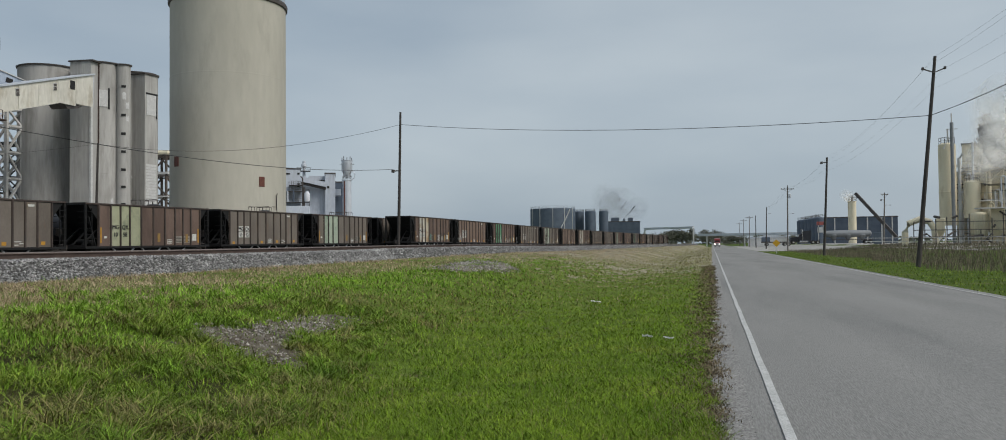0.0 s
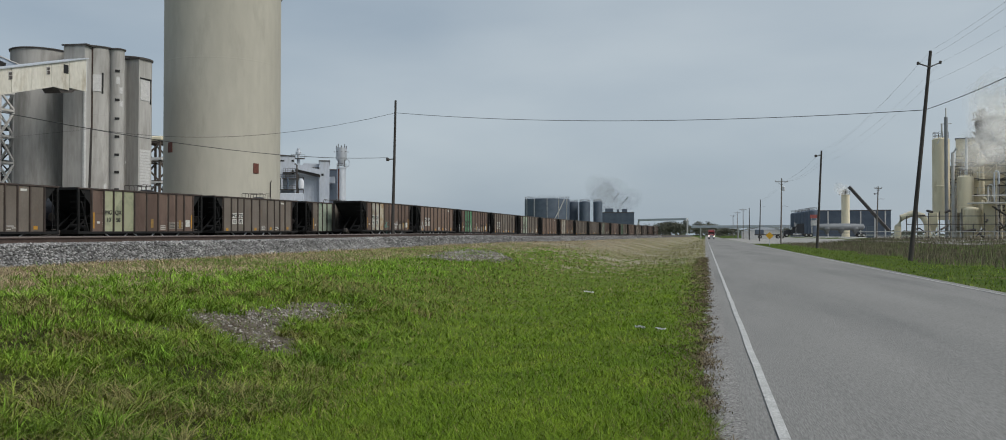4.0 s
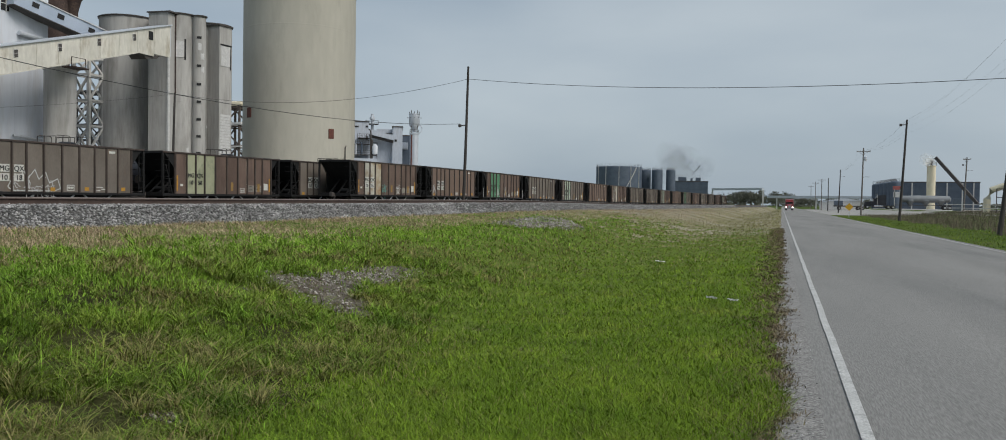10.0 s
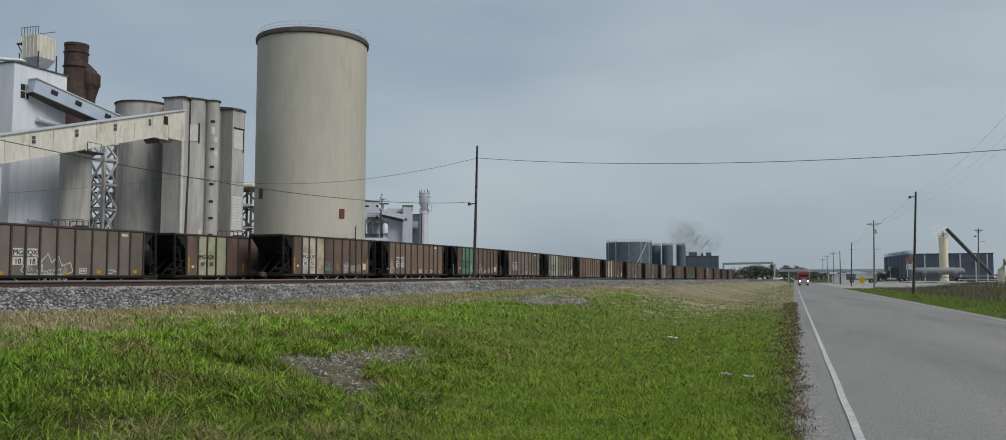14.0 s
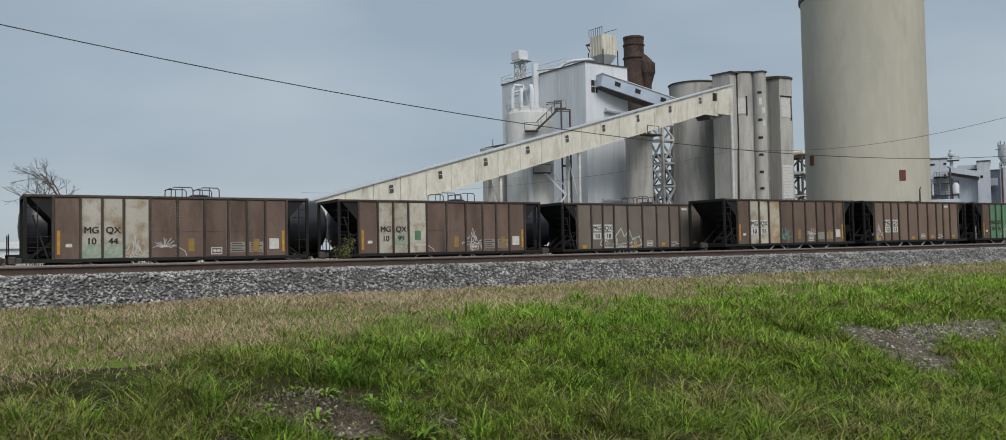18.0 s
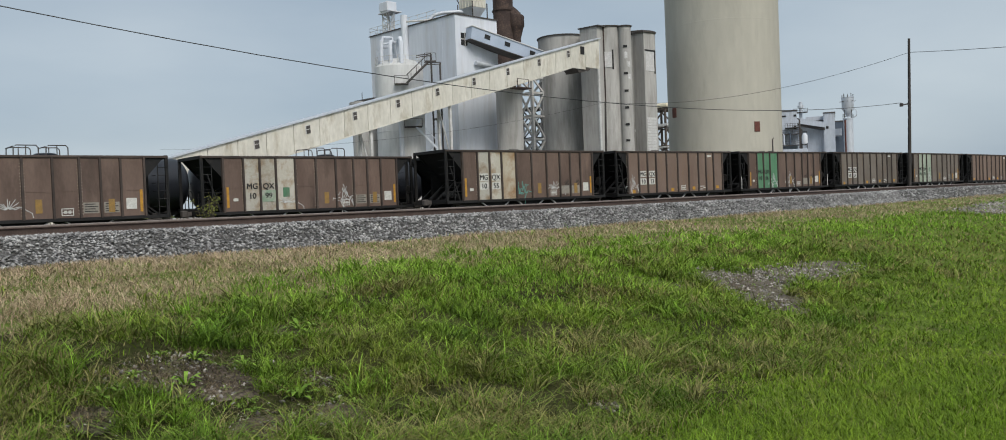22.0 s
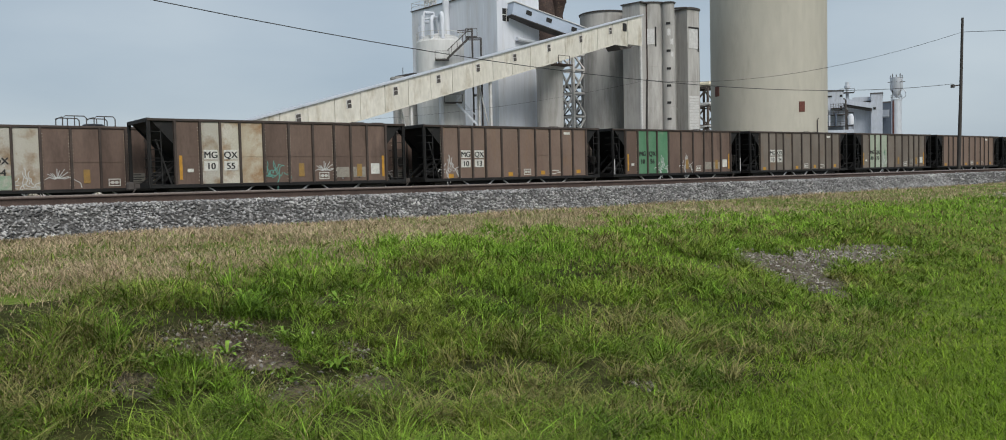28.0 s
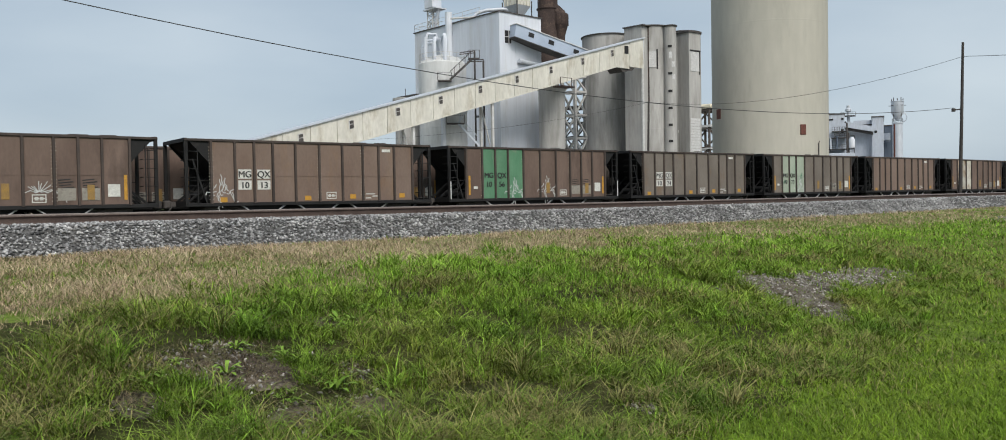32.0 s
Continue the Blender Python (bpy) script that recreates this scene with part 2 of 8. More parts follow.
M_RIB = mat("car_rib", (0.040, 0.030, 0.026), (0.070, 0.052, 0.044), 1.5, 0.7, fine=0.2, stain=(0.04, 0.033, 0.03), stain_scale=2, obj=0.2)
M_WHITE = mat("panel_cream", (0.47, 0.455, 0.41), (0.39, 0.365, 0.30), 0.8, 0.7, fine=0.18, stain=(0.27, 0.20, 0.13), stain_scale=1.1, stain_at=(0.47, 0.62), obj=0.15, stretch=(1, 1, 0.9))
M_GREEN = mat("panel_green", (0.055, 0.16, 0.085), (0.10, 0.22, 0.13), 1.0, 0.7, fine=0.15, stain=(0.18, 0.20, 0.15), stain_scale=1.6, stain_at=(0.56, 0.72), obj=0.15, stretch=(1, 1, 0.4))
M_PALE = mat("panel_pale_green", (0.36, 0.40, 0.32), (0.27, 0.33, 0.26), 1.0, 0.7, fine=0.15, stain=(0.07, 0.18, 0.11), stain_scale=1.4, stain_at=(0.6, 0.68), obj=0.15)
M_YELLOW = mat("reflector_yellow", (0.50, 0.26, 0.03), (0.35, 0.18, 0.03), 3, 0.6)
M_STENCIL = mat("stencil_white", (0.62, 0.62, 0.58), (0.45, 0.45, 0.42), 5, 0.7)
M_INK = mat("stencil_black", (0.015, 0.015, 0.015), (0.03, 0.03, 0.03), 5, 0.7)
M_SPRAY = mat("spray_paint", (0.55, 0.56, 0.55), (0.42, 0.44, 0.44), 4, 0.6)
M_TEAL = mat("spray_teal", (0.12, 0.34, 0.29), (0.10, 0.25, 0.22), 4, 0.6)
M_TANK = mat("tank_black", (0.013, 0.015, 0.02), (0.025, 0.027, 0.033), 1, 0.4, fine=0.15)
M_SILO = mat("silo_plaster", (0.385, 0.368, 0.316), (0.455, 0.436, 0.378), 0.09, 0.88, fine=0.05, bump_scale=0.9, stain=(0.33, 0.315, 0.27), stain_scale=0.35, stain_at=(0.54, 0.82), stretch=(1, 1, 0.28), spec=0.2)
M_CONC = mat("old_concrete", (0.325, 0.318, 0.303), (0.44, 0.432, 0.415), 0.3, 0.9, fine=0.10, bump_scale=2.2, stain=(0.205, 0.198, 0.182), stain_scale=0.5, stain_at=(0.47, 0.72), stretch=(1, 1, 0.16))
M_CREAM = mat("cream_sheeting", (0.54, 0.52, 0.455), (0.63, 0.61, 0.545), 0.5, 0.65, fine=0.09, bump_scale=3, stain=(0.36, 0.315, 0.235), stain_scale=0.8, stain_at=(0.53, 0.74), stretch=(1, 1, 0.35), obj=0.05)
M_PLANTW = mat("white_sheeting", (0.555, 0.585, 0.64), (0.62, 0.65, 0.70), 0.25, 0.6, fine=0.04, bump_scale=2, stain=(0.45, 0.44, 0.43), stain_scale=0.4, stain_at=(0.52, 0.8), stretch=(1, 1, 0.14))
M_PALEW = mat("pale_silo_paint", (0.53, 0.535, 0.53), (0.60, 0.60, 0.585), 0.4, 0.65, fine=0.08, bump_scale=3, stain=(0.42, 0.39, 0.34), stain_scale=0.6, stain_at=(0.55, 0.78), stretch=(1, 1, 0.2))
M_GALV = mat("galvanised_sheet", (0.48, 0.51, 0.56), (0.57, 0.60, 0.64), 0.6, 0.45, metal=0.3, fine=0.08, bump_scale=3, stretch=(1, 1, 0.3))
M_BLUEG = mat("blue_grey_sheet", (0.33, 0.39, 0.48), (0.41, 0.47, 0.56), 0.4, 0.5, metal=0.2, fine=0.08)
M_SILVER = mat("silver_sheet", (0.44, 0.48, 0.545), (0.54, 0.575, 0.63), 0.5, 0.5, metal=0.15, fine=0.08, bump_scale=3, stain=(0.38, 0.40, 0.43), stain_scale=0.5, stain_at=(0.55, 0.75), stretch=(1, 1, 0.25))
M_DARKG = mat("dark_sheet", (0.066, 0.088, 0.122), (0.094, 0.118, 0.155), 0.5, 0.6, fine=0.12)
M_RUST = mat("rusted_steel", (0.032, 0.021, 0.018), (0.06, 0.040, 0.033), 0.9, 0.85, fine=0.3, bump_scale=6, stain=(0.085, 0.056, 0.043), stain_scale=1.2)
M_STEELW = mat("pale_steelwork", (0.56, 0.56, 0.55), (0.44, 0.43, 0.41), 1.0, 0.6, fine=0.15)
M_STEELD = mat("dark_steelwork", (0.05, 0.045, 0.042), (0.085, 0.075, 0.07), 1.0, 0.7, fine=0.2)
M_BLACK = mat("opening_black", (0.012, 0.012, 0.013), (0.02, 0.02, 0.02), 1, 0.8)
M_BEIGE = mat("beige_tank", (0.69, 0.62, 0.45), (0.76, 0.69, 0.53), 0.6, 0.6, fine=0.08, stain=(0.55, 0.47, 0.33), stain_scale=0.7, stretch=(1, 1, 0.3))
M_POLE = mat("pole_wood", (0.035, 0.032, 0.031), (0.065, 0.058, 0.054), 3, 0.9, fine=0.3, bump=0.4, bump_scale=20, stretch=(1, 1, 0.1))
M_POLEG = mat("pole_weathered", (0.13, 0.12, 0.11), (0.18, 0.165, 0.15), 3, 0.9, fine=0.3, bump=0.4, bump_scale=20, stretch=(1, 1, 0.1))
M_WIRE = mat("cable", (0.03, 0.03, 0.032), (0.045, 0.045, 0.045), 3, 0.6)
M_ALU = mat("bare_conductor", (0.30, 0.31, 0.32), (0.24, 0.25, 0.26), 3, 0.6)
M_MOWNSOIL = mat("mown_turf_soil", (0.072, 0.112, 0.018), (0.120, 0.165, 0.034), 1.6, 0.95, bump=0.6, bump_scale=14, fine=0.5, stain=(0.12, 0.10, 0.06), stain_scale=1.3, stain_at=(0.58, 0.72), coord="World", spec=0.02)
M_FARSOIL = mat("far_verge", (0.155, 0.150, 0.075), (0.225, 0.205, 0.125), 0.3, 0.95, fine=0.25, bump_scale=6, stain=(0.29, 0.26, 0.20), stain_scale=0.12, stain_at=(0.45, 0.62), coord="World", spec=0.05)
M_PORC = mat("insulator", (0.35, 0.33, 0.31), (0.28, 0.26, 0.25), 3, 0.3)
M_REDT = mat("truck_red", (0.21, 0.022, 0.024), (0.16, 0.02, 0.02), 1.5, 0.35, fine=0.1, spec=0.5)
M_CHROME = mat("chrome", (0.6, 0.6, 0.6), (0.5, 0.5, 0.5), 2, 0.2, metal=1.0)
M_GLASSD = mat("dark_glass", (0.015, 0.018, 0.02), (0.02, 0.022, 0.025), 2, 0.08)
M_TYRE = mat("tyre", (0.02, 0.02, 0.02), (0.035, 0.033, 0.03), 6, 0.9)
M_LAMP = glow("headlamp", (1.0, 0.97, 0.9), 6.0)
M_SIGNY = mat("sign_amber", (0.62, 0.36, 0.02), (0.55, 0.30, 0.02), 3, 0.5)
M_SIGNR = mat("sign_red", (0.36, 0.10, 0.09), (0.30, 0.09, 0.08), 3, 0.5)
M_BARK = mat("bark", (0.07, 0.055, 0.045), (0.11, 0.09, 0.075), 3, 0.9, fine=0.3)
# leaf tone greyed in the colour to stand for distance haze
M_HAZELEAF = mat("hazed_far_leaves", (0.105, 0.11, 0.085), (0.145, 0.148, 0.115), 0.5, 0.9, fine=0.15, island=0.15, spec=0.1)
M_YLEAF = mat("shrub_leaves", (0.22, 0.20, 0.04), (0.14, 0.18, 0.04), 3, 0.8, island=0.4)
M_WEEDLEAF = mat("broad_leaves", (0.12, 0.22, 0.025), (0.19, 0.30, 0.045), 2, 0.7, island=0.4, coord="World", spec=0.2)
M_LITTER = mat("litter_white", (0.55, 0.55, 0.55), (0.42, 0.43, 0.44), 9, 0.6)
M_DOORR = mat("door_rust_red", (0.10, 0.035, 0.026), (0.14, 0.05, 0.036), 3, 0.8)
M_WPANE = mat("boarded_pale", (0.55, 0.55, 0.54), (0.45, 0.45, 0.45), 2, 0.7)
M_STEAM = vapour("steam", (0.56, 0.545, 0.52), 0.72, 0.9)
M_SMOKE = vapour("smoke", (0.16, 0.155, 0.155), 0.20, 0.9)
M_BARE = mat("bare_gravel", (0.095, 0.082, 0.065), (0.165, 0.145, 0.12), 2.2, 0.95, bump=1.0, bump_scale=26, fine=0.6, stain=(0.05, 0.042, 0.03), stain_scale=1.1, coord="World", spec=0.05)
# sheet metal darkened in the colour for the trailer's shadow; reused for the hazed leg
M_GREYT = mat("shade_haze_grey", (0.19, 0.20, 0.21), (0.25, 0.26, 0.27), 0.6, 0.5, metal=0.3, fine=0.15)
M_LITBAR = mat("marker_silver", (0.5, 0.5, 0.5), (0.4, 0.4, 0.4), 3, 0.4)


# ---- shaping helpers ----
class Shape:
    """Vertices and faces of one part."""

    def __init__(self):
        self.v, self.f = [], []

    def add(self, verts, faces):
        k = len(self.v)
        self.v += [tuple(p) for p in verts]
        self.f += [tuple(i + k for i in f) for f in faces]
        return self

    def box(self, x0, x1, y0, y1, z0, z1, m=None, bevel=0.0):
        if bevel:
            b = min(bevel, (x1 - x0) / 3, (y1 - y0) / 3, (z1 - z0) / 3)
            bm = bmesh.new()
            bmesh.ops.create_cube(bm, size=1.0)
            for q in bm.verts:
                q.co = Vector(((x0 + x1) / 2 + q.co.x * (x1 - x0), (y0 + y1) / 2 + q.co.y * (y1 - y0), (z0 + z1) / 2 + q.co.z * (z1 - z0)))
            bmesh.ops.bevel(bm, geom=bm.edges[:], offset=b, segments=1, affect="EDGES")
            bm.verts.index_update()
            p, fs = [q.co.copy() for q in bm.verts], [[q.index for q in f.verts] for f in bm.faces]
            bm.free()
        else:
            p = [Vector((x, y, z)) for z in (z0, z1) for y in (y0, y1) for x in (x0, x1)]
            fs = [(0, 2, 3, 1), (4, 5, 7, 6), (0, 1, 5, 4), (2, 6, 7, 3), (0, 4, 6, 2), (1, 3, 7, 5)]
        return self.add([m @ q for q in p] if m else p, fs)

    def beam(self, a, b, w, h=None):
        """A square bar from a to b."""
        a, b = Vector(a), Vector(b)
        d = b - a
        m = Matrix.Translation(a) @ d.to_track_quat("X", "Z").to_matrix().to_4x4()
        h = h or w
        return self.box(0, d.length, -w / 2, w / 2, -h / 2, h / 2, m)

    def tube(self, pts, r, seg=8, cap=True, r2=None):
        """A round bar along points, tapering from r to r2."""
        pts = [Vector(p) for p in pts]
        k, n, r2 = len(self.v), len(pts), r if r2 is None else r2
        for i, p in enumerate(pts):
            d = (pts[min(i + 1, n - 1)] - pts[max(i - 1, 0)]).normalized()
            up = Vector((0, 0, 1)) if abs(d.z) < 0.95 else Vector((1, 0, 0))
            s = d.cross(up).normalized()
            t = s.cross(d)
            q = r + (r2 - r) * i / max(n - 1, 1)
            for j in range(seg):
                a = 2 * math.pi * j / seg
                self.v.append(tuple(p + s * (q * math.cos(a)) + t * (q * math.sin(a))))
        for i in range(n - 1):
            for j in range(seg):
                a, b = k + i * seg + j, k + i * seg + (j + 1) % seg
                self.f.append((a, b, b + seg, a + seg))
        if cap:
            self.f.append(tuple(k + j for j in reversed(range(seg))))
            self.f.append(tuple(k + (n - 1) * seg + j for j in range(seg)))
        return self

    def lathe(self, c, prof, seg=32, a0=0.0, a1=360.0):
        """A turned form about the upright through c; prof: (radius, z)."""
        k, full = len(self.v), a1 - a0 >= 359.9
        cols = seg if full else seg + 1
        for r, z in prof:
            for j in range(cols):
                a = radians(a0 + (a1 - a0) * j / seg)
                self.v.append((c[0] + r * math.cos(a), c[1] + r * math.sin(a), z))
        for i in range(len(prof) - 1):
            for j in range(seg):
                a, b = k + i * cols + j, k + i * cols + (j + 1) % cols
                self.f.append((a, b, b + cols, a + cols))
        return self

    def prism(self, poly, axis, a, b):
        """A flat outline drawn out along an axis from a to b."""
        def at(u, w, h):
            return {"x": (h, u, w), "y": (u, h, w), "z": (u, w, h)}[axis]
        n = len(poly)
        return self.add([at(*p, a) for p in poly] + [at(*p, b) for p in poly],
                        [tuple(reversed(range(n))), tuple(range(n, 2 * n))] + [(i, (i + 1) % n, (i + 1) % n + n, i + n) for i in range(n)])

    def mesh(self, name, material, smooth=False):
        me = bpy.data.meshes.new(name)
        me.from_pydata(self.v, [], self.f)
        me.materials.append(material)
        bm = bmesh.new()
        bm.from_mesh(me)
        bmesh.ops.recalc_face_normals(bm, faces=bm.faces[:])
        bm.to_mesh(me)
        bm.free()
        if smooth:
            me.polygons.foreach_set("use_smooth", [True] * len(me.polygons))
            me.set_sharp_from_angle(angle=radians(40))
        return me


def thing(name, m=None, label="", category="", group="", kind=""):
    ob = new(name)
    ob.empty_display_size = 0.3
    if m:
        ob.matrix_basis = m
    return tagged(ob, label, category, group, kind)


def part(name, shape, material, parent=None, label="", smooth=False, m=None):
    me = shape.mesh(name, material, smooth) if isinstance(shape, Shape) else shape
    ob = new(name, me)
    if parent:
        ob.parent = parent
    if m:
        ob.matrix_basis = m
    return tagged(ob, label)


def solo(name, shape, material, label, category, group="", kind="", smooth=False):
    return tagged(part(name, shape, material, smooth=smooth), label, category, group, kind)


def at(yaw, dist):
    """A place on the plan, seen from the camera's stand."""
    return -dist * math.sin(radians(yaw)), dist * math.cos(radians(yaw))


def sheet(name, verts, faces, material):
    me = bpy.data.meshes.new(name)
    me.from_pydata(verts, [], faces)
    me.materials.append(material)
    return me


def text_mesh(words, size, material, name="lettering"):
    cu = bpy.data.curves.new(name, "FONT")
    cu.body, cu.size, cu.align_x, cu.extrude, cu.offset = words, size, "CENTER", 0.002, 0.0
    tmp = new("tmp_text", cu)
    me = bpy.data.meshes.new_from_object(tmp.evaluated_get(bpy.context.evaluated_depsgraph_get()))
    bpy.data.objects.remove(tmp)
    bpy.data.curves.remove(cu)
    # thicken the strokes with two copies set a little aside
    v0 = [tuple(q.co) for q in me.vertices]
    f0 = [tuple(p.vertices) for p in me.polygons]
    bold = bpy.data.meshes.new(name)
    bold.from_pydata([(x + dx, y + dx * 0.4, z + dz_) for dx, dz_ in ((0, 0), (-0.012, 0.0015), (0.012, 0.003)) for x, y, z in v0], [], [tuple(i + k * len(v0) for i in f) for k in range(3) for f in f0])
    bpy.data.meshes.remove(me)
    me = bold
    me.materials.clear()
    me.materials.append(material)
    return me


# ---- lie of the land ----
def smooth_step(a, b, x):
    k = min(max((x - a) / (b - a), 0.0), 1.0)
    return k * k * (3 - 2 * k)


def hump(y):
    """The line's own slight rise along the yard."""
    return 0.33 * math.exp(-((y - 90) / 45) ** 2)


def track_x(u, y):
    """x of the line that lies u metres left of the stand; the tracks close on the road northward."""
    return -(u - 0.07 * min(max(y, -200), 360))


def line_x(y):
    """x of the main line's centre: level with the road, then swinging in toward it far up the line."""
    return -17.0 + 9.0 * smooth_step(110, 400, y)


def rise(y):
    """The main line's own slight hump."""
    return 0.17 * math.exp(-((y - 60) / 30) ** 2)


def foot_of_bank(y):
    """Where grass meets ballast, metres left of the stand."""
    return -line_x(y) - 2.0


# the bank's section from the road's edge to the ballast and beyond: share of the way, height
SECTION = ((0.0, -0.02), (0.10, -0.06), (0.27, -0.24), (0.345, -0.17), (0.42, 0.0), (0.54, 0.41), (0.655, 0.64), (0.836, 0.79), (1.0, 0.85), (1.15, 0.80), (1.33, 0.62), (1.6, 0.6))


def section_z(v):
    """Height along the section, with a smooth line through its points."""
    if v >= 1.6:
        return 0.6
    for i in range(len(SECTION) - 1):
        (a, za), (b, zb) = SECTION[i], SECTION[i + 1]
        if v <= b:
            p, q = SECTION[max(i - 1, 0)], SECTION[min(i + 2, len(SECTION) - 1)]
            ta, tb = (zb - p[1]) / (b - p[0]) * (b - a), (q[1] - za) / (q[0] - a) * (b - a)
            k = max((v - a) / (b - a), 0.0)
            return (2 * k ** 3 - 3 * k ** 2 + 1) * za + (k ** 3 - 2 * k ** 2 + k) * ta + (3 * k ** 2 - 2 * k ** 3) * zb + (k ** 3 - k ** 2) * tb
    return 0.6


def ground_z(x, y):
    if x < 0.2:
        v = (0.2 - x) / (0.2 + foot_of_bank(y))
        z = section_z(v) + rise(y) * smooth_step(0.35, 0.95, v) * (1 - smooth_step(1.2, 1.6, v))
        z += 0.30 * math.exp(-((x + 9.3) / 1.4) ** 2 - ((y - 35.8) / 2.4) ** 2)      # a washed-out knoll
        return z + (0.045 * noise.noise((x * 0.35, y * 0.35, 0)) + 0.03 * noise.noise((x * 1.2, y * 1.2, 4))) * smooth_step(0.12, 0.3, v) * (1 - 0.7 * smooth_step(0.9, 1.0, v))
    if x < 8.3:
        return -0.06
    return -0.06 + 0.1 * noise.noise((x * 0.1, y * 0.1, 3)) * smooth_step(9, 14, x) + 1.1 * smooth_step(16, 34, x)


def spread(a, b, step):
    n = max(1, round((b - a) / step))
    return [a + (b - a) * i / n for i in range(n)]


XS = spread(-2500, -400, 300) + spread(-400, -120, 40) + spread(-120, -45, 7.5) + spread(-45, -22, 1.0) + spread(-22, -17, 0.5) + spread(-17, 0.2, 0.2) + [0.2, 0.21, 8.29, 8.3] + spread(9, 40, 1.5) + spread(40, 120, 10) + spread(120, 400, 40) + spread(400, 2500, 300) + [2500]
YS = spread(-2500, -200, 300) + spread(-200, -20, 15) + spread(-20, -4, 0.6) + spread(-4, 36, 0.3) + spread(36, 60, 0.8) + spread(60, 130, 2.0) + spread(130, 400, 6) + spread(400, 800, 40) + spread(800, 4500, 300) + [4500]
gv = [(x, y, ground_z(x, y)) for y in YS for x in XS]
nx = len(XS)
gf = [(j * nx + i, j * nx + i + 1, (j + 1) * nx + i + 1, (j + 1) * nx + i) for j in range(len(YS) - 1) for i in range(nx - 1)]
ground = new("ground", sheet("ground", gv, gf, M_SOIL))
ground.data.polygons.foreach_set("use_smooth", [True] * len(gf))
ground.data.materials.append(M_SHADEHUMUS)
ground.data.materials.append(M_LOT)
ground.data.materials.append(M_MOWNSOIL)
ground.data.materials.append(M_FARSOIL)
far_from = 34 + 34 * np.random.default_rng(8).random((len(YS) - 1) * (nx - 1))      # green turf gives way raggedly to pale soil
# 2 is unseen pale ground, added to bounce light up onto the works
turf = [3 if -3.3 - 0.13 * min(YS[j], 20) < XS[i] < 0.1 and -6 < YS[j] < 24 else 1 if -9.2 < XS[i] < 0.1 and -6 < YS[j] < 10 else 3 if -15 < XS[i] < 0.1 and -6 < YS[j] < far_from[j * (nx - 1) + i] else 4 if -20 < XS[i] < 0.1 and 30 < YS[j] < 400 else 2 if -400 < XS[i] < -60 and 10 < YS[j] < 330 else 0 for j in range(len(YS) - 1) for i in range(nx - 1)]
ground.data.polygons.foreach_set("material_index", turf)
tagged(ground, "grassy soil verge with bare stony patches", "ground", kind="structure")

# the road: a crowned asphalt ribbon with worn white edge lines
ROAD_L, ROAD_R, LINE_L, LINE_R = 0.26, 8.25, 0.60, 7.78
ry = spread(-120, 80, 1.0) + spread(80, 300, 5) + spread(300, 1500, 60) + [1500]
rs = Shape()
for y in ry:
    w = 0.05 * noise.noise((0, y * 0.7, 0)) + 0.03 * noise.noise((0, y * 3.1, 5))
    rs.v += [(ROAD_L + w, y, -0.08), (ROAD_L + w + 0.02, y, -0.012), (LINE_L + 0.3, y, 0.0), (4.2, y, 0.05), (LINE_R - 0.3, y, 0.0), (ROAD_R - w, y, -0.02), (ROAD_R - w + 0.02, y, -0.08)]
rs.f = [(j * 7 + i, j * 7 + i + 1, j * 7 + i + 8, j * 7 + i + 7) for j in range(len(ry) - 1) for i in range(6)]
road = solo("road", rs, M_ASPHALT, "worn grey asphalt two-lane road", "road", kind="structure")
for x, lab in ((LINE_L, "edge_line"), (LINE_R, "edge_line")):
    s = Shape()
    ly = [y for y in ry]
    for y in ly:
        k = 0.012 * noise.noise((x, y * 2.3, 0))
        s.v += [(x - 0.045 + k, y, 0.006), (x + 0.045 + k, y, 0.006)]
    s.f = [(2 * j, 2 * j + 1, 2 * j + 3, 2 * j + 2) for j in range(len(ly) - 1)]
    part(lab, s, M_LINE, road, "worn white edge line")
s = Shape()
for y in ry:
    a = 0.13 * noise.noise((3, y * 0.9, 0)) + 0.06 * noise.noise((3, y * 4.0, 2))
    s.v += [(-0.02 + a, y, ground_z(-0.02 + a, y) + 0.008), (0.12 + a * 0.4, y, 0.0 - 0.012), (0.33, y, -0.004)]
s.f = [(3 * j + i, 3 * j + i + 1, 3 * j + i + 4, 3 * j + i + 3) for j in range(len(ry) - 1) for i in range(2)]
solo("road_shoulder", s, M_SHOULDER, "narrow strip of loose grey edge gravel", "shoulder", kind="structure")

# ---- railway ----
TRACKS = {"siding": 40.05, "yard": 44.3, "back": 50.0}
RAIL_Z = {"main": 1.51, "siding": 0.85, "yard": 0.75, "back": 0.72}
HEAD = 90 - math.degrees(math.atan(0.07))      # the heading of the tracks


def track_point(u, y, z=0.0):
    return Vector((track_x(u, y), y, z + hump(y)))


def line_point(off, y, z=0.0):
    """A place on the main line, off metres to the left of its centre."""
    return Vector((line_x(y) - off, y, z + rise(y)))


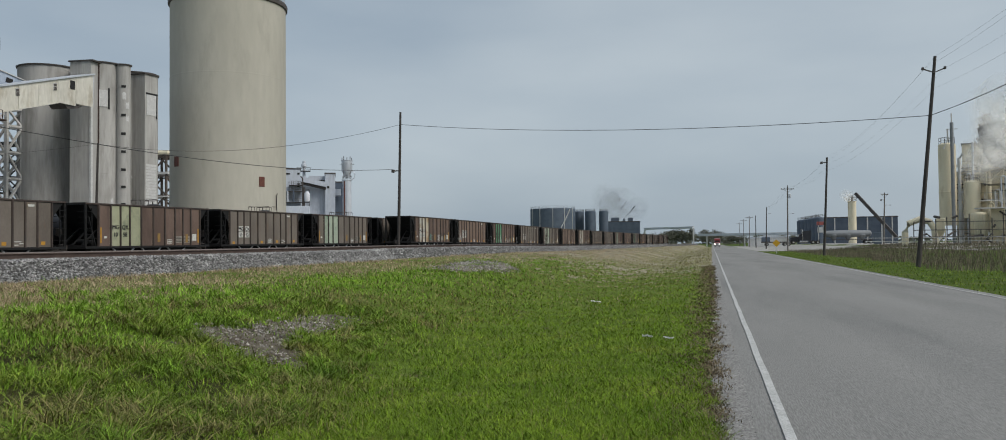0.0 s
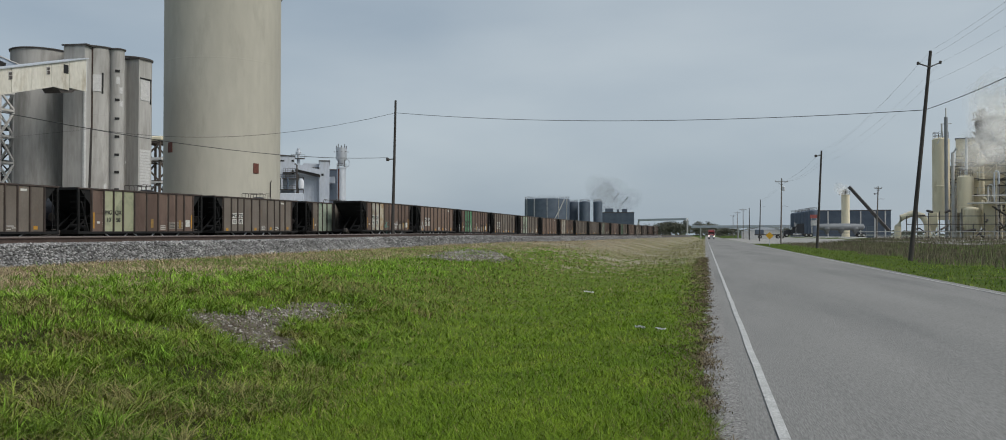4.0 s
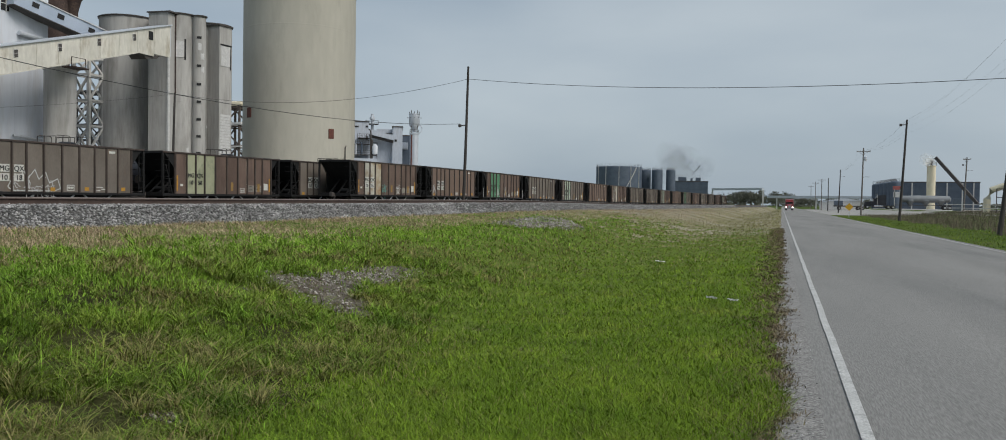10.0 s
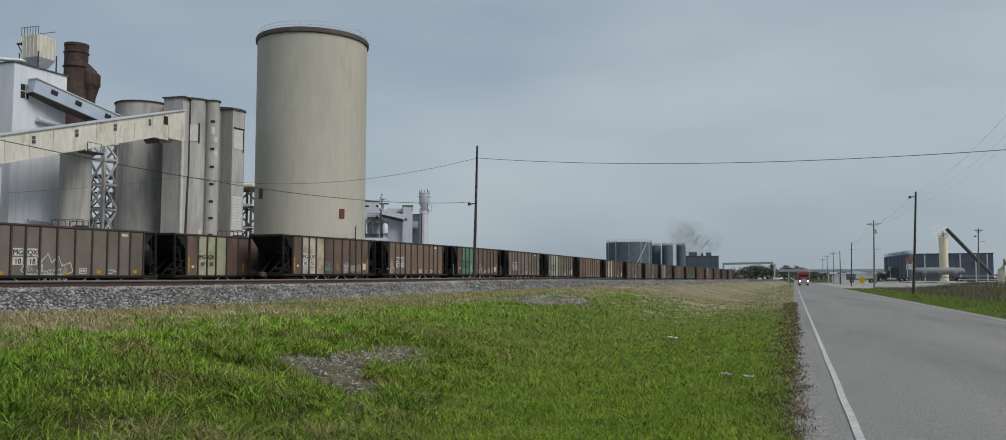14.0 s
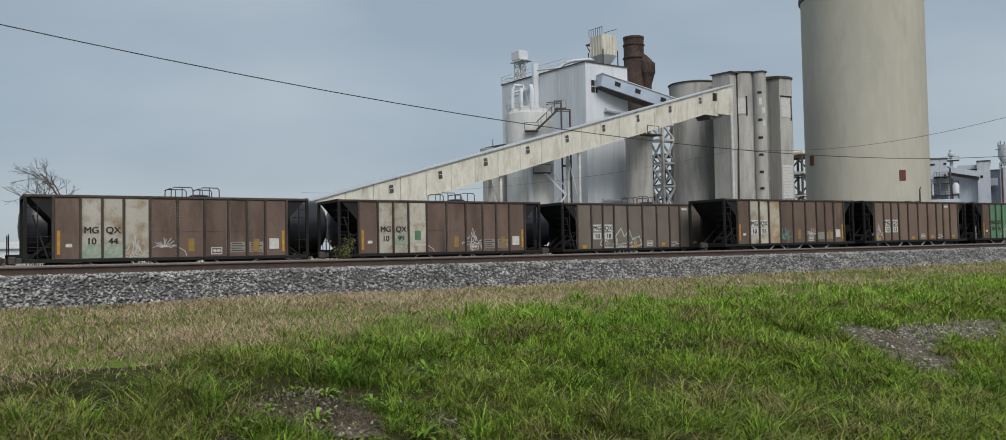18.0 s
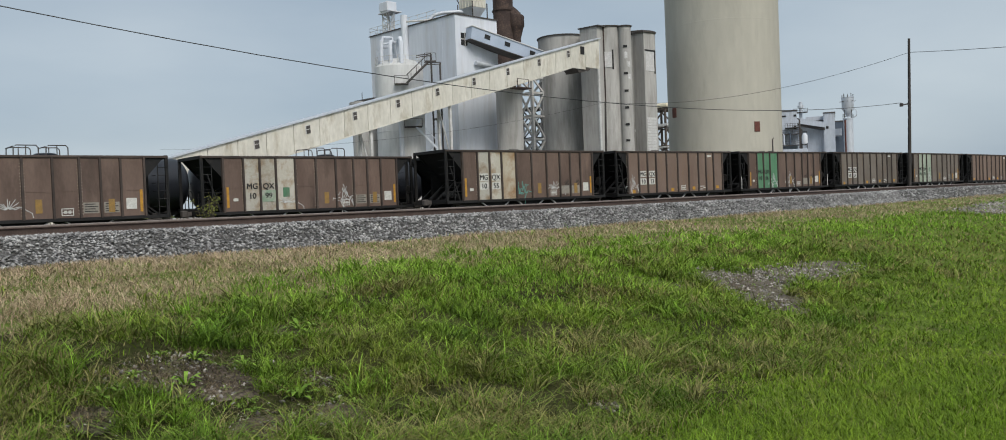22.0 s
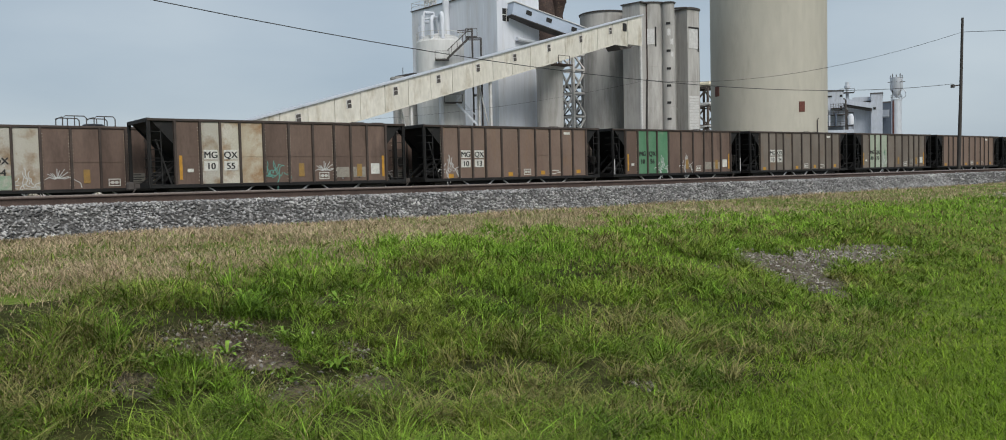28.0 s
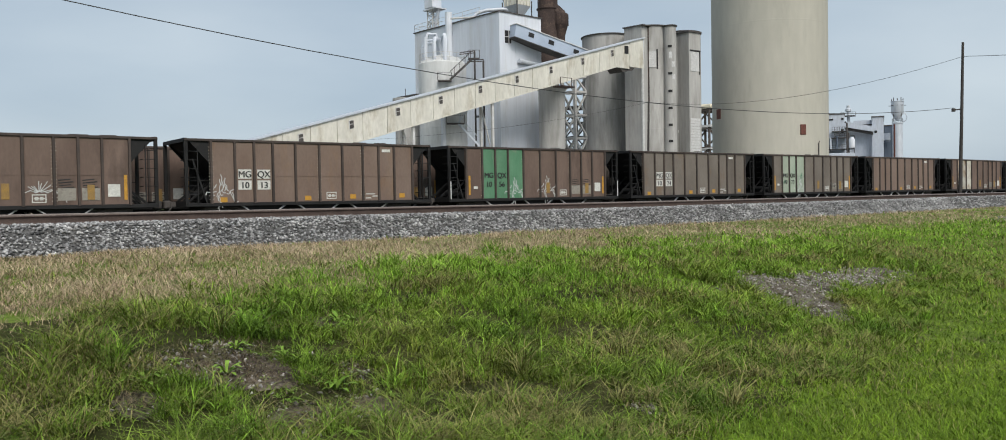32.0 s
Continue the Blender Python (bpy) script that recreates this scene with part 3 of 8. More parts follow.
def lay_track(name, y0, y1, y_ties):
    z, main = RAIL_Z[name], name == "main"

    def place(off, y, zz):
        return line_point(off, y, zz) if main else track_point(TRACKS[name] + off, y, zz)
    t = thing("railway_track", label="rusty steel rails spiked to weathered timber ties", category="railway track", kind="structure")
    ys = spread(y0, 130, 1.0) + spread(130, y1, 5) + [y1]
    prof = ((-0.076, -0.186), (-0.076, -0.174), (-0.03, -0.155), (-0.011, -0.135), (-0.009, -0.06), (-0.016, -0.047), (-0.038, -0.038), (-0.038, -0.008), (-0.031, 0), (0.031, 0), (0.038, -0.008), (0.038, -0.038), (0.016, -0.047), (0.009, -0.06), (0.011, -0.135), (0.03, -0.155), (0.076, -0.174), (0.076, -0.186))
    for off in (-0.7175, 0.7175):
        s = Shape()
        for y in ys:
            p = place(off, y, z)
            s.v += [(p.x + a, p.y, p.z + b) for a, b in prof]
        n = len(prof)
        s.f = [(j * n + i, j * n + (i + 1) % n, (j + 1) * n + (i + 1) % n, (j + 1) * n + i) for j in range(len(ys) - 1) for i in range(n)]
        rail = part("rail", s, M_RAIL, t, smooth=True)
        head = Shape()
        for y in ys:
            p = place(off, y, z)
            head.v += [(p.x - 0.029, p.y, p.z + 0.003), (p.x + 0.029, p.y, p.z + 0.003), (p.x + 0.0385, p.y, p.z - 0.009), (p.x + 0.0385, p.y, p.z - 0.022)]
        head.f = [(4 * j + i, 4 * j + i + 1, 4 * j + i + 5, 4 * j + i + 4) for j in range(len(ys) - 1) for i in range(3)]
        if main:
            part("rail_head", head, M_RAILTOP, rail, "worn bright running surface")
    tie = Shape().box(-1.3, 1.3, -0.11, 0.11, -0.38, -0.2, bevel=0.012).mesh("tie", M_TIE)
    plate = Shape().box(-0.18, 0.18, -0.09, 0.09, -0.2, -0.187).box(-0.13, -0.09, -0.06, -0.03, -0.187, -0.155).box(0.09, 0.13, 0.03, 0.06, -0.187, -0.155).mesh("tie_plate", M_RAIL)
    for y in spread(y_ties[0], y_ties[1], 0.53):
        p = place(0.05 * noise.noise((y * 3.3, 0, 0)), y, z)
        tt = part("tie", tie, None, t, m=pose(*p, 0, 0, (0 if main else HEAD - 90) + 1.5 * noise.noise((y * 1.7, 1, 1))))
        if main and -2 < y < 40:
            for off in (-0.7175, 0.7175):
                part("tie_plate", plate, None, tt, m=pose(off, 0, 0))
    rest = Shape()
    for y in spread(y_ties[1], min(y_ties[1] + 60, y1), 0.53):
        p = place(0, y, z)
        rest.box(p.x - 1.3, p.x + 1.3, y - 0.11, y + 0.11, p.z - 0.36, p.z - 0.2)
    tagged(part("ties", rest, M_TIE, t), kind="stuff")
    return t


lay_track("main", -60, 420, (-6.0, 80.0))
for nm in ("siding", "yard", "back"):
    lay_track(nm, -60, 420, (0.0, 0.5))

# ballast bank of the main line: a bed, and loose stones over its near face
prof = ((-2.12, 0.78), (-2.0, 0.85), (-1.8, 0.97), (-1.6, 1.12), (-1.4, 1.285), (-1.25, 1.325), (-0.8, 1.327), (0.0, 1.305), (0.85, 1.305), (1.1, 1.28), (1.9, 0.9), (2.8, 0.56))
ys = spread(-60, -8, 2.0) + spread(-8, 60, 0.5) + spread(60, 420, 2.0) + [420]
s = Shape()
for y in ys:
    for u, z in prof:
        uu = u + 0.1 * noise.noise((0, y * 0.5, 0)) * (u < -1.9)
        s.v.append(tuple(line_point(uu, y, z - 0.012 + 0.008 * noise.noise((u * 2, y * 1.2, 7)))))
n = len(prof)
s.f = [(j * n + i, j * n + i + 1, (j + 1) * n + i + 1, (j + 1) * n + i) for j in range(len(ys) - 1) for i in range(n - 1)]
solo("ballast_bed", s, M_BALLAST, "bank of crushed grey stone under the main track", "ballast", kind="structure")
YARD_PROF = ((35.0, 0.52), (36.4, 0.58), (38.6, 0.62), (41.6, 0.62), (42.6, 0.55), (46.0, 0.55), (52.5, 0.5), (55.0, 0.45))
ys = spread(-60, 300, 3.0) + [300]
s = Shape()
for y in ys:
    s.v += [tuple(track_point(u, y, z + 0.05 * noise.noise((u * 2, y * 1.2, 7)))) for u, z in YARD_PROF]
n = len(YARD_PROF)
s.f = [(j * n + i, j * n + i + 1, (j + 1) * n + i + 1, (j + 1) * n + i) for j in range(len(ys) - 1) for i in range(n - 1)]
solo("yard_bed", s, M_BALLAST, "level bed of dark cinders under the yard tracks", "ballast", kind="structure")


def rock_field(name, places, material, label, category):
    """Loose angular stones, one mesh: places are (x, y, z, size)."""
    rng = np.random.default_rng(5)
    base = np.array([(1, 0, 0), (-1, 0, 0), (0, 1, 0), (0, -1, 0), (0, 0, 1), (0, 0, -1)], float)
    tri = np.array([(0, 2, 4), (2, 1, 4), (1, 3, 4), (3, 0, 4), (2, 0, 5), (1, 2, 5), (3, 1, 5), (0, 3, 5)])
    pl = np.array(places)
    k = len(pl)
    v = base[None] * rng.uniform(0.55, 1.25, (k, 6, 1)) + rng.normal(0, 0.22, (k, 6, 3))
    a = rng.uniform(0, 6.283, k)
    c, sn = np.cos(a)[:, None], np.sin(a)[:, None]
    v = np.stack([v[..., 0] * c - v[..., 1] * sn, v[..., 0] * sn + v[..., 1] * c, v[..., 2] * 0.7], -1)
    v = v * pl[:, None, 3:4] + pl[:, None, :3]
    f = (tri[None] + 6 * np.arange(k)[:, None, None]).reshape(-1, 3)
    me = bpy.data.meshes.new(name)
    me.vertices.add(k * 6)
    me.vertices.foreach_set("co", v.reshape(-1))
    me.loops.add(f.size)
    me.loops.foreach_set("vertex_index", f.reshape(-1).astype(np.int32))
    me.polygons.add(len(f))
    me.polygons.foreach_set("loop_start", np.arange(0, f.size, 3, dtype=np.int32))
    me.update(calc_edges=True)
    me.materials.append(material)
    return tagged(new(name, me), label, category, kind="stuff")


def prof_z(u):
    for (a, za), (b, zb) in zip(prof, prof[1:]):
        if u <= b:
            return za + (zb - za) * (u - a) / (b - a)
    return prof[-1][1]


rng = random.Random(4)
stones = []
for count, y0, y1, bend, size in ((36000, -7, 40, 1.0, (0.02, 0.046)), (9000, 38, 100, 1.2, (0.03, 0.06)), (4000, 95, 240, 1.2, (0.06, 0.10))):
    for _ in range(count):
        y = y0 + (y1 - y0) * rng.random() ** bend
        k = rng.random()
        u = -2.2 + 1.4 * k + rng.gauss(0, 0.05)
        q = rng.uniform(*size) * (0.8 if k < 0.12 else 1.0)
        p = line_point(u, y, prof_z(u))
        stones.append((p.x, p.y, p.z + rng.uniform(0.0, 0.5) * q, q))
rock_field("ballast_stones", stones, M_STONE, "loose crushed stones on the ballast shoulder", "gravel")

# ---- open hopper cars ----
CL, CW = 12.75, 3.05          # body length and width
SILL, TOP = 0.80, 3.75        # heights over the rail
END = 1.15                    # length of the open end bays
PANELS = (1.08, 0.90, 0.90, 1.12, 1.23, 1.22, 1.12, 0.90, 0.90, 1.08)      # panel widths along a side
NP = len(PANELS)
EDGE = [-CL / 2 + END + sum(PANELS[:i]) for i in range(NP + 1)]


def wheelset_mesh():
    s = Shape().tube([(0, -0.9, 0), (0, 0.9, 0)], 0.085, 8)
    for y in (-0.72, 0.72):
        s.tube([(0, y - 0.065, 0), (0, y + 0.065, 0)], 0.42, 20)
        s.tube([(0, y - 0.09 if y > 0 else y + 0.03, 0), (0, y - 0.03 if y > 0 else y + 0.09, 0)], 0.455, 20)
    return s.mesh("wheelset", M_STEELD, True)


CAR_MESH = {}


def car_meshes():
    g = CAR_MESH
    h2 = CW / 2
    g["tub"] = Shape()
    zt, zs = TOP - 0.04, SILL + 0.05
    x0, x1 = -CL / 2 + 0.18, -CL / 2 + 3.3
    for sx in (1, -1):
        g["tub"].prism([(sx * x0, zt), (sx * x1, zs), (sx * (x1 + 0.06), zs), (sx * (x0 + 0.06), zt)], "y", -h2 + 0.05, h2 - 0.05)
    g["tub"].box(x1, -x1, -h2 + 0.3, h2 - 0.3, zs, zs + 0.05)
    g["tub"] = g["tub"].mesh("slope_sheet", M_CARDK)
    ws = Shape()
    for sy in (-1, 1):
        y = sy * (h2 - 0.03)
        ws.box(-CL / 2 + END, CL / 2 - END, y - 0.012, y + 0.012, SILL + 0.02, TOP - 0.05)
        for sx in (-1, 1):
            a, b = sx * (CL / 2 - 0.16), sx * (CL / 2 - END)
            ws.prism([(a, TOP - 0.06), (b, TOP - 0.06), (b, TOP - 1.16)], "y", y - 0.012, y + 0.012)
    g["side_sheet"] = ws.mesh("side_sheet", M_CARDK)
    g["panel"] = {}
    for w in sorted(set(PANELS)):
        p = Shape().box(-w / 2 + 0.045, w / 2 - 0.045, -0.012, 0.012, SILL + 0.1, TOP - 0.12, bevel=0.006)
        p.box(-w / 2 + 0.045, w / 2 - 0.045, -0.024, -0.012, SILL + 1.30, SILL + 1.325)
        for k, mm in (("brown", M_CAR), ("grey", M_CARG), ("rusted", M_CAR2), ("white", M_WHITE), ("green", M_GREEN), ("pale", M_PALE), ("lime", M_LIME), ("ochre", M_OCHRE)):
            g["panel"][k, w] = p.mesh("panel", mm)
    g["green_patch"] = Shape().box(-0.19, 0.19, -0.009, 0, 0, 0.5, bevel=0.002).mesh("paint_patch", M_GREEN)
    g["green_wash"] = Shape().box(-0.4, 0.4, -0.009, 0, 0, 0.62, bevel=0.002).mesh("paint_wash", M_WASH)
    r = Shape().prism([(-0.068, 0), (-0.045, -0.12), (0.045, -0.12), (0.068, 0)], "z", SILL + 0.06, TOP - 0.1)
    g["rib"] = r.mesh("side_post", M_RIB)
    rv = Shape()
    for z in np.arange(SILL + 0.25, TOP - 0.25, 0.145):
        for x in (-0.085, 0.085):
            rv.box(x - 0.014, x + 0.014, -0.03, 0.0, z, z + 0.03)
    g["rivet"] = rv.mesh("rivet_strip", M_WHITE)
    g["chord"] = Shape().box(-CL / 2, CL / 2, -0.09, 0.07, TOP - 0.12, TOP, bevel=0.02).mesh("top_chord", M_RIB)
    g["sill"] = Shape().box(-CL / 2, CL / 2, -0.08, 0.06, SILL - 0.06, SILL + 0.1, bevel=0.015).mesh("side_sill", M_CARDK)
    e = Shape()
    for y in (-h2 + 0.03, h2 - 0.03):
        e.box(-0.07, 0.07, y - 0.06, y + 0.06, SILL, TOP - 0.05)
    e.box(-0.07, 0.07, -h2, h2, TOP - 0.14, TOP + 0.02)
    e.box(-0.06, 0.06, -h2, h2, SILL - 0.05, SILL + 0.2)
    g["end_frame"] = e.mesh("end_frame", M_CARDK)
    e = Shape()
    for i in range(7):
        z = SILL + 0.1 + i * 0.38
        e.tube([(0, -h2 - 0.05, z), (0.48, -h2 - 0.05, z)], 0.016, 5)
        e.tube([(-0.06, -h2 + 0.1, z), (-0.06, -h2 + 0.6, z)], 0.016, 5)
    for x in (0.0, 0.48):
        e.box(x - 0.02, x + 0.02, -h2 - 0.06, -h2 - 0.02, SILL, SILL + 2.6)
    g["ladder"] = e.mesh("ladder", M_CARDK)
    e = Shape()
    for y in (-1.0, -0.2, 0.6):
        e.beam((0.1, y, SILL + 0.1), (1.9, y, SILL + 1.5), 0.09)
    e.box(0.0, 2.0, -h2 + 0.1, h2 - 0.1, SILL + 0.02, SILL + 0.09)
    e.beam((0.9, -h2 + 0.06, SILL), (0.25, -h2 + 0.06, TOP - 0.9), 0.07)
    e.tube([(0.0, -h2 + 0.08, SILL + 0.62), (1.1, -h2 + 0.08, SILL + 0.62)], 0.02, 5)
    e.tube([(0.0, -h2 + 0.08, SILL + 1.1), (1.1, -h2 + 0.08, SILL + 1.1)], 0.02, 5)
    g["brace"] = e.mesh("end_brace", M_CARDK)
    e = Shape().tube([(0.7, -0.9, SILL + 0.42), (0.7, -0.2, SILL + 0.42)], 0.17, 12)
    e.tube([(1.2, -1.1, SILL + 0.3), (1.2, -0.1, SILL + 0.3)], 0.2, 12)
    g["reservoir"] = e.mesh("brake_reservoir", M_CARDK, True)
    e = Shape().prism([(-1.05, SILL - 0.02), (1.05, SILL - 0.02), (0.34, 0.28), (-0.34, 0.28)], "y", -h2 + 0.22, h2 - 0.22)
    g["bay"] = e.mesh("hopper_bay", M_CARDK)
    e = Shape()
    for sx in (-1, 1):
        e.beam((sx * 1.05, -h2 + 0.14, SILL - 0.04), (sx * 0.36, -h2 + 0.14, 0.3), 0.1, 0.05)
    e.box(-0.4, 0.4, -h2 + 0.1, -h2 + 0.2, 0.24, 0.33)
    g["door_frame"] = e.mesh("door_frame", M_LITBAR)
    e = Shape().box(-1.25, 1.25, -1.06, -0.96, 0.42, 0.72, bevel=0.05).box(-1.25, 1.25, 0.96, 1.06, 0.42, 0.72, bevel=0.05)
    e.box(-0.2, 0.2, -1.1, 1.1, 0.38, 0.66, bevel=0.04)
    for x in (-0.875, 0.875):
        e.box(x - 0.17, x + 0.17, -1.1, -0.9, 0.3, 0.6, bevel=0.04).box(x - 0.17, x + 0.17, 0.9, 1.1, 0.3, 0.6, bevel=0.04)
    g["truck"] = e.mesh("truck_frame", M_STEELD)
    g["wheelset"] = wheelset_mesh()
    e = Shape().box(-0.55, 0.1, -0.1, 0.1, 0.74, 0.98, bevel=0.03).box(0.0, 0.32, -0.16, 0.16, 0.68, 1.04, bevel=0.05)
    e.tube([(0.0, 0.25, 0.75), (0.2, 0.27, 0.5), (0.5, 0.28, 0.42), (0.65, 0.28, 0.5)], 0.03, 6)
    g["coupler"] = e.mesh("coupler", M_STEELD)
    e = Shape().lathe((0, 0), [(0.0, 0.04), (0.24, 0.04), (0.28, 0.02), (0.24, 0.0), (0.0, 0.0)], 16)
    g["brake_wheel"] = e.mesh("brake_wheel", M_STEELD)
    g["placard"] = Shape().box(-0.24, 0.24, -0.012, 0.0, 0, 0.52, bevel=0.004).mesh("placard", M_STENCIL)
    g["small_tag"] = Shape().box(-0.13, 0.13, -0.010, 0.0, 0, 0.15, bevel=0.003).mesh("small_tag", M_STENCIL)
    g["top_tag"] = Shape().box(-0.24, 0.24, -0.010, 0.0, 0, 0.14, bevel=0.003).mesh("top_tag", M_STENCIL)
    g["worn_patch"] = Shape().box(-0.14, 0.14, -0.009, 0.0, 0, 0.62, bevel=0.003).mesh("worn_patch", M_DULLY)
    pl = Shape().box(-0.34, 0.34, -0.006, 0.0, 0, 0.5, bevel=0.002)
    g["pale_plate"] = pl.mesh("data_plate", M_PLATE)
    e = Shape()
    for i in range(4):
        e.box(-0.28, 0.28 - 0.1 * (i % 2), -0.004, 0.0, 0.07 + i * 0.11, 0.11 + i * 0.11)
    g["print"] = e.mesh("print", M_INK)
    g["end_stripe"] = Shape().box(-0.035, 0.035, -0.012, 0.0, 0.1, 1.05, bevel=0.004).mesh("end_stripe", M_LITBAR)
    g["mark_y"] = Shape().box(-0.16, 0.16, -0.010, 0.0, 0, 0.22, bevel=0.003).mesh("yellow_mark", M_YELLOW)
    g["mark_bar"] = Shape().box(-0.065, 0.065, -0.010, 0.0, 0, 1.05, bevel=0.003).mesh("yellow_bar", M_YELLOW)
    e = Shape()
    for i, (a, b) in enumerate(((0, 0.30), (0.36, 0.66), (0.0, 0.5))):
        e.box(a - 0.3, b - 0.3, -0.008, 0.0, i * 0.09 if i < 2 else 0.2, (i * 0.09 if i < 2 else 0.2) + 0.05)
    g["stencil"] = e.mesh("stencil", M_STENCIL)
    e = Shape().box(-0.26, 0.26, -0.006, 0, 0, 0.04).box(-0.26, 0.26, -0.006, 0, 0.3, 0.34).box(-0.26, -0.22, -0.006, 0, 0, 0.34).box(0.22, 0.26, -0.006, 0, 0, 0.34)
    e.box(-0.15, -0.03, -0.006, 0, 0.1, 0.24).box(0.03, 0.15, -0.006, 0, 0.1, 0.24).box(-0.2, 0.2, -0.006, 0, 0.15, 0.19)
    g["stencil_box"] = e.mesh("stencil_box", M_STENCIL)
    g["plate"] = Shape().box(-0.31, 0.31, -0.008, 0, 0, 0.42).mesh("number_ground", M_STENCIL)


car_meshes()
# a car's look: which panels are cream or green, its lettering, its scrawls
LOOKS = {
    "cream": {"tint": "white", "span": (1, 4), "label": "rusty brown open hopper car with three cream side panels"},
    "green": {"tint": "green", "span": (1, 4), "label": "rusty brown open hopper car with three green side panels"},
    "lime": {"tint": "lime", "span": (1, 4), "label": "brown open hopper car with three pale lime panels"},
    "pale": {"tint": "pale", "span": (1, 4), "label": "rusty brown open hopper car with three pale green panels"},
    "plain": {"tint": "brown", "span": (0, 0), "label": "rusty brown ribbed open hopper car"},
    "scrawl": {"tint": "brown", "span": (0, 0), "label": "rusty brown open hopper car with spray-painted scrawls"},
}


def scrawl(seed, w, h, strokes=9):
    """Loose spray strokes, unreadable."""
    r = random.Random(seed)
    s = Shape()
    for k in range(strokes):
        x, z = w * (k + r.random()) / strokes - w / 2, r.uniform(0, h * 0.6)
        pts = [Vector((x, 0, z))]
        a = r.uniform(0, 6.28)
        for i in range(5):
            a += r.uniform(-1.3, 1.3)
            pts.append(pts[-1] + Vector((0.11 * math.cos(a), 0, 0.16 * math.sin(a))))
        for i in range(len(pts) - 1):
            if (pts[i + 1] - pts[i]).length > 1e-4:
                s.beam(pts[i], pts[i + 1], 0.006, 0.035)
    return s


def crown_scrawl():
    """A wide spiked tag in thin pale strokes over a faint fill."""
    s = scrawl(8, 2.6, 0.7, 22)
    tops = [(-1.7, 0.25), (-1.35, 0.85), (-1.1, 0.55), (-0.7, 1.15), (-0.45, 0.7), (0.0, 1.25), (0.25, 0.7), (0.7, 1.1), (0.95, 0.5), (1.5, 0.75), (1.7, 0.2), (1.3, 0.05), (-1.4, 0.05), (-1.7, 0.25)]
    for (x0, z0), (x1, z1) in zip(tops, tops[1:]):
        s.beam((x0, 0, z0), (x1, 0, z1), 0.006, 0.05)
    return s


def star_scrawl():
    """Strokes bursting from one spot, with a long tail."""
    s, r = Shape(), random.Random(5)
    for k in range(9):
        a = 0.25 + 0.33 * k
        s.beam((0.06 * math.cos(a), 0, 0.3 + 0.06 * math.sin(a)), ((0.3 + 0.3 * r.random()) * math.cos(a), 0, 0.3 + (0.25 + 0.35 * r.random()) * math.sin(a)), 0.006, 0.028)
    for k in range(6):
        s.beam((-0.5 + 0.2 * k, 0, 0.3 + 0.1 * (k % 2)), (-0.3 + 0.2 * k, 0, 0.3 + 0.1 * ((k + 1) % 2)), 0.006, 0.03)
    s.beam((0.5, 0, 0.4), (0.95, 0, 0.12), 0.006, 0.03).beam((0.95, 0, 0.12), (1.0, 0, -0.1), 0.006, 0.03)
    return s


SCRAWLS = [star_scrawl().mesh("scrawl", M_SPRAY), crown_scrawl().mesh("scrawl", M_SPRAY), scrawl(12, 0.7, 0.35, 12).mesh("scrawl", M_TEAL), scrawl(31, 0.8, 0.45, 12).mesh("scrawl", M_SPRAY)]
# spray paint on single cars: pattern, panel, height over the sill; and the tone of their sides
WEAR = {"1044": ((3, 3, 0.12), (0, 4, 0.25)), "1099": ((0, 3, 0.15), (3, 6, 0.45)), "1018": ((1, 3, 0.12),), "1055": ((2, 4, 0.35), (0, 6, 0.3)), "1013": ((3, 0, 0.4),), "1056": ((3, 5, 0.4), (3, 3, 0.3)), "1073": ((3, 3, 0.3),)}
TONES = {"1044": "brown", "1099": "brown", "1018": "grey", "1058": "brown", "1083": "grey", "1055": "brown", "1013": "rusted", "1056": "brown", "1024": "grey", "1073": "grey"}
LETTERS = {}


def letters(words, size=0.41, material=None):
    k = (words, size, material or M_INK)
    if k not in LETTERS:
        LETTERS[k] = text_mesh(words, size, material or M_INK)
    return LETTERS[k]


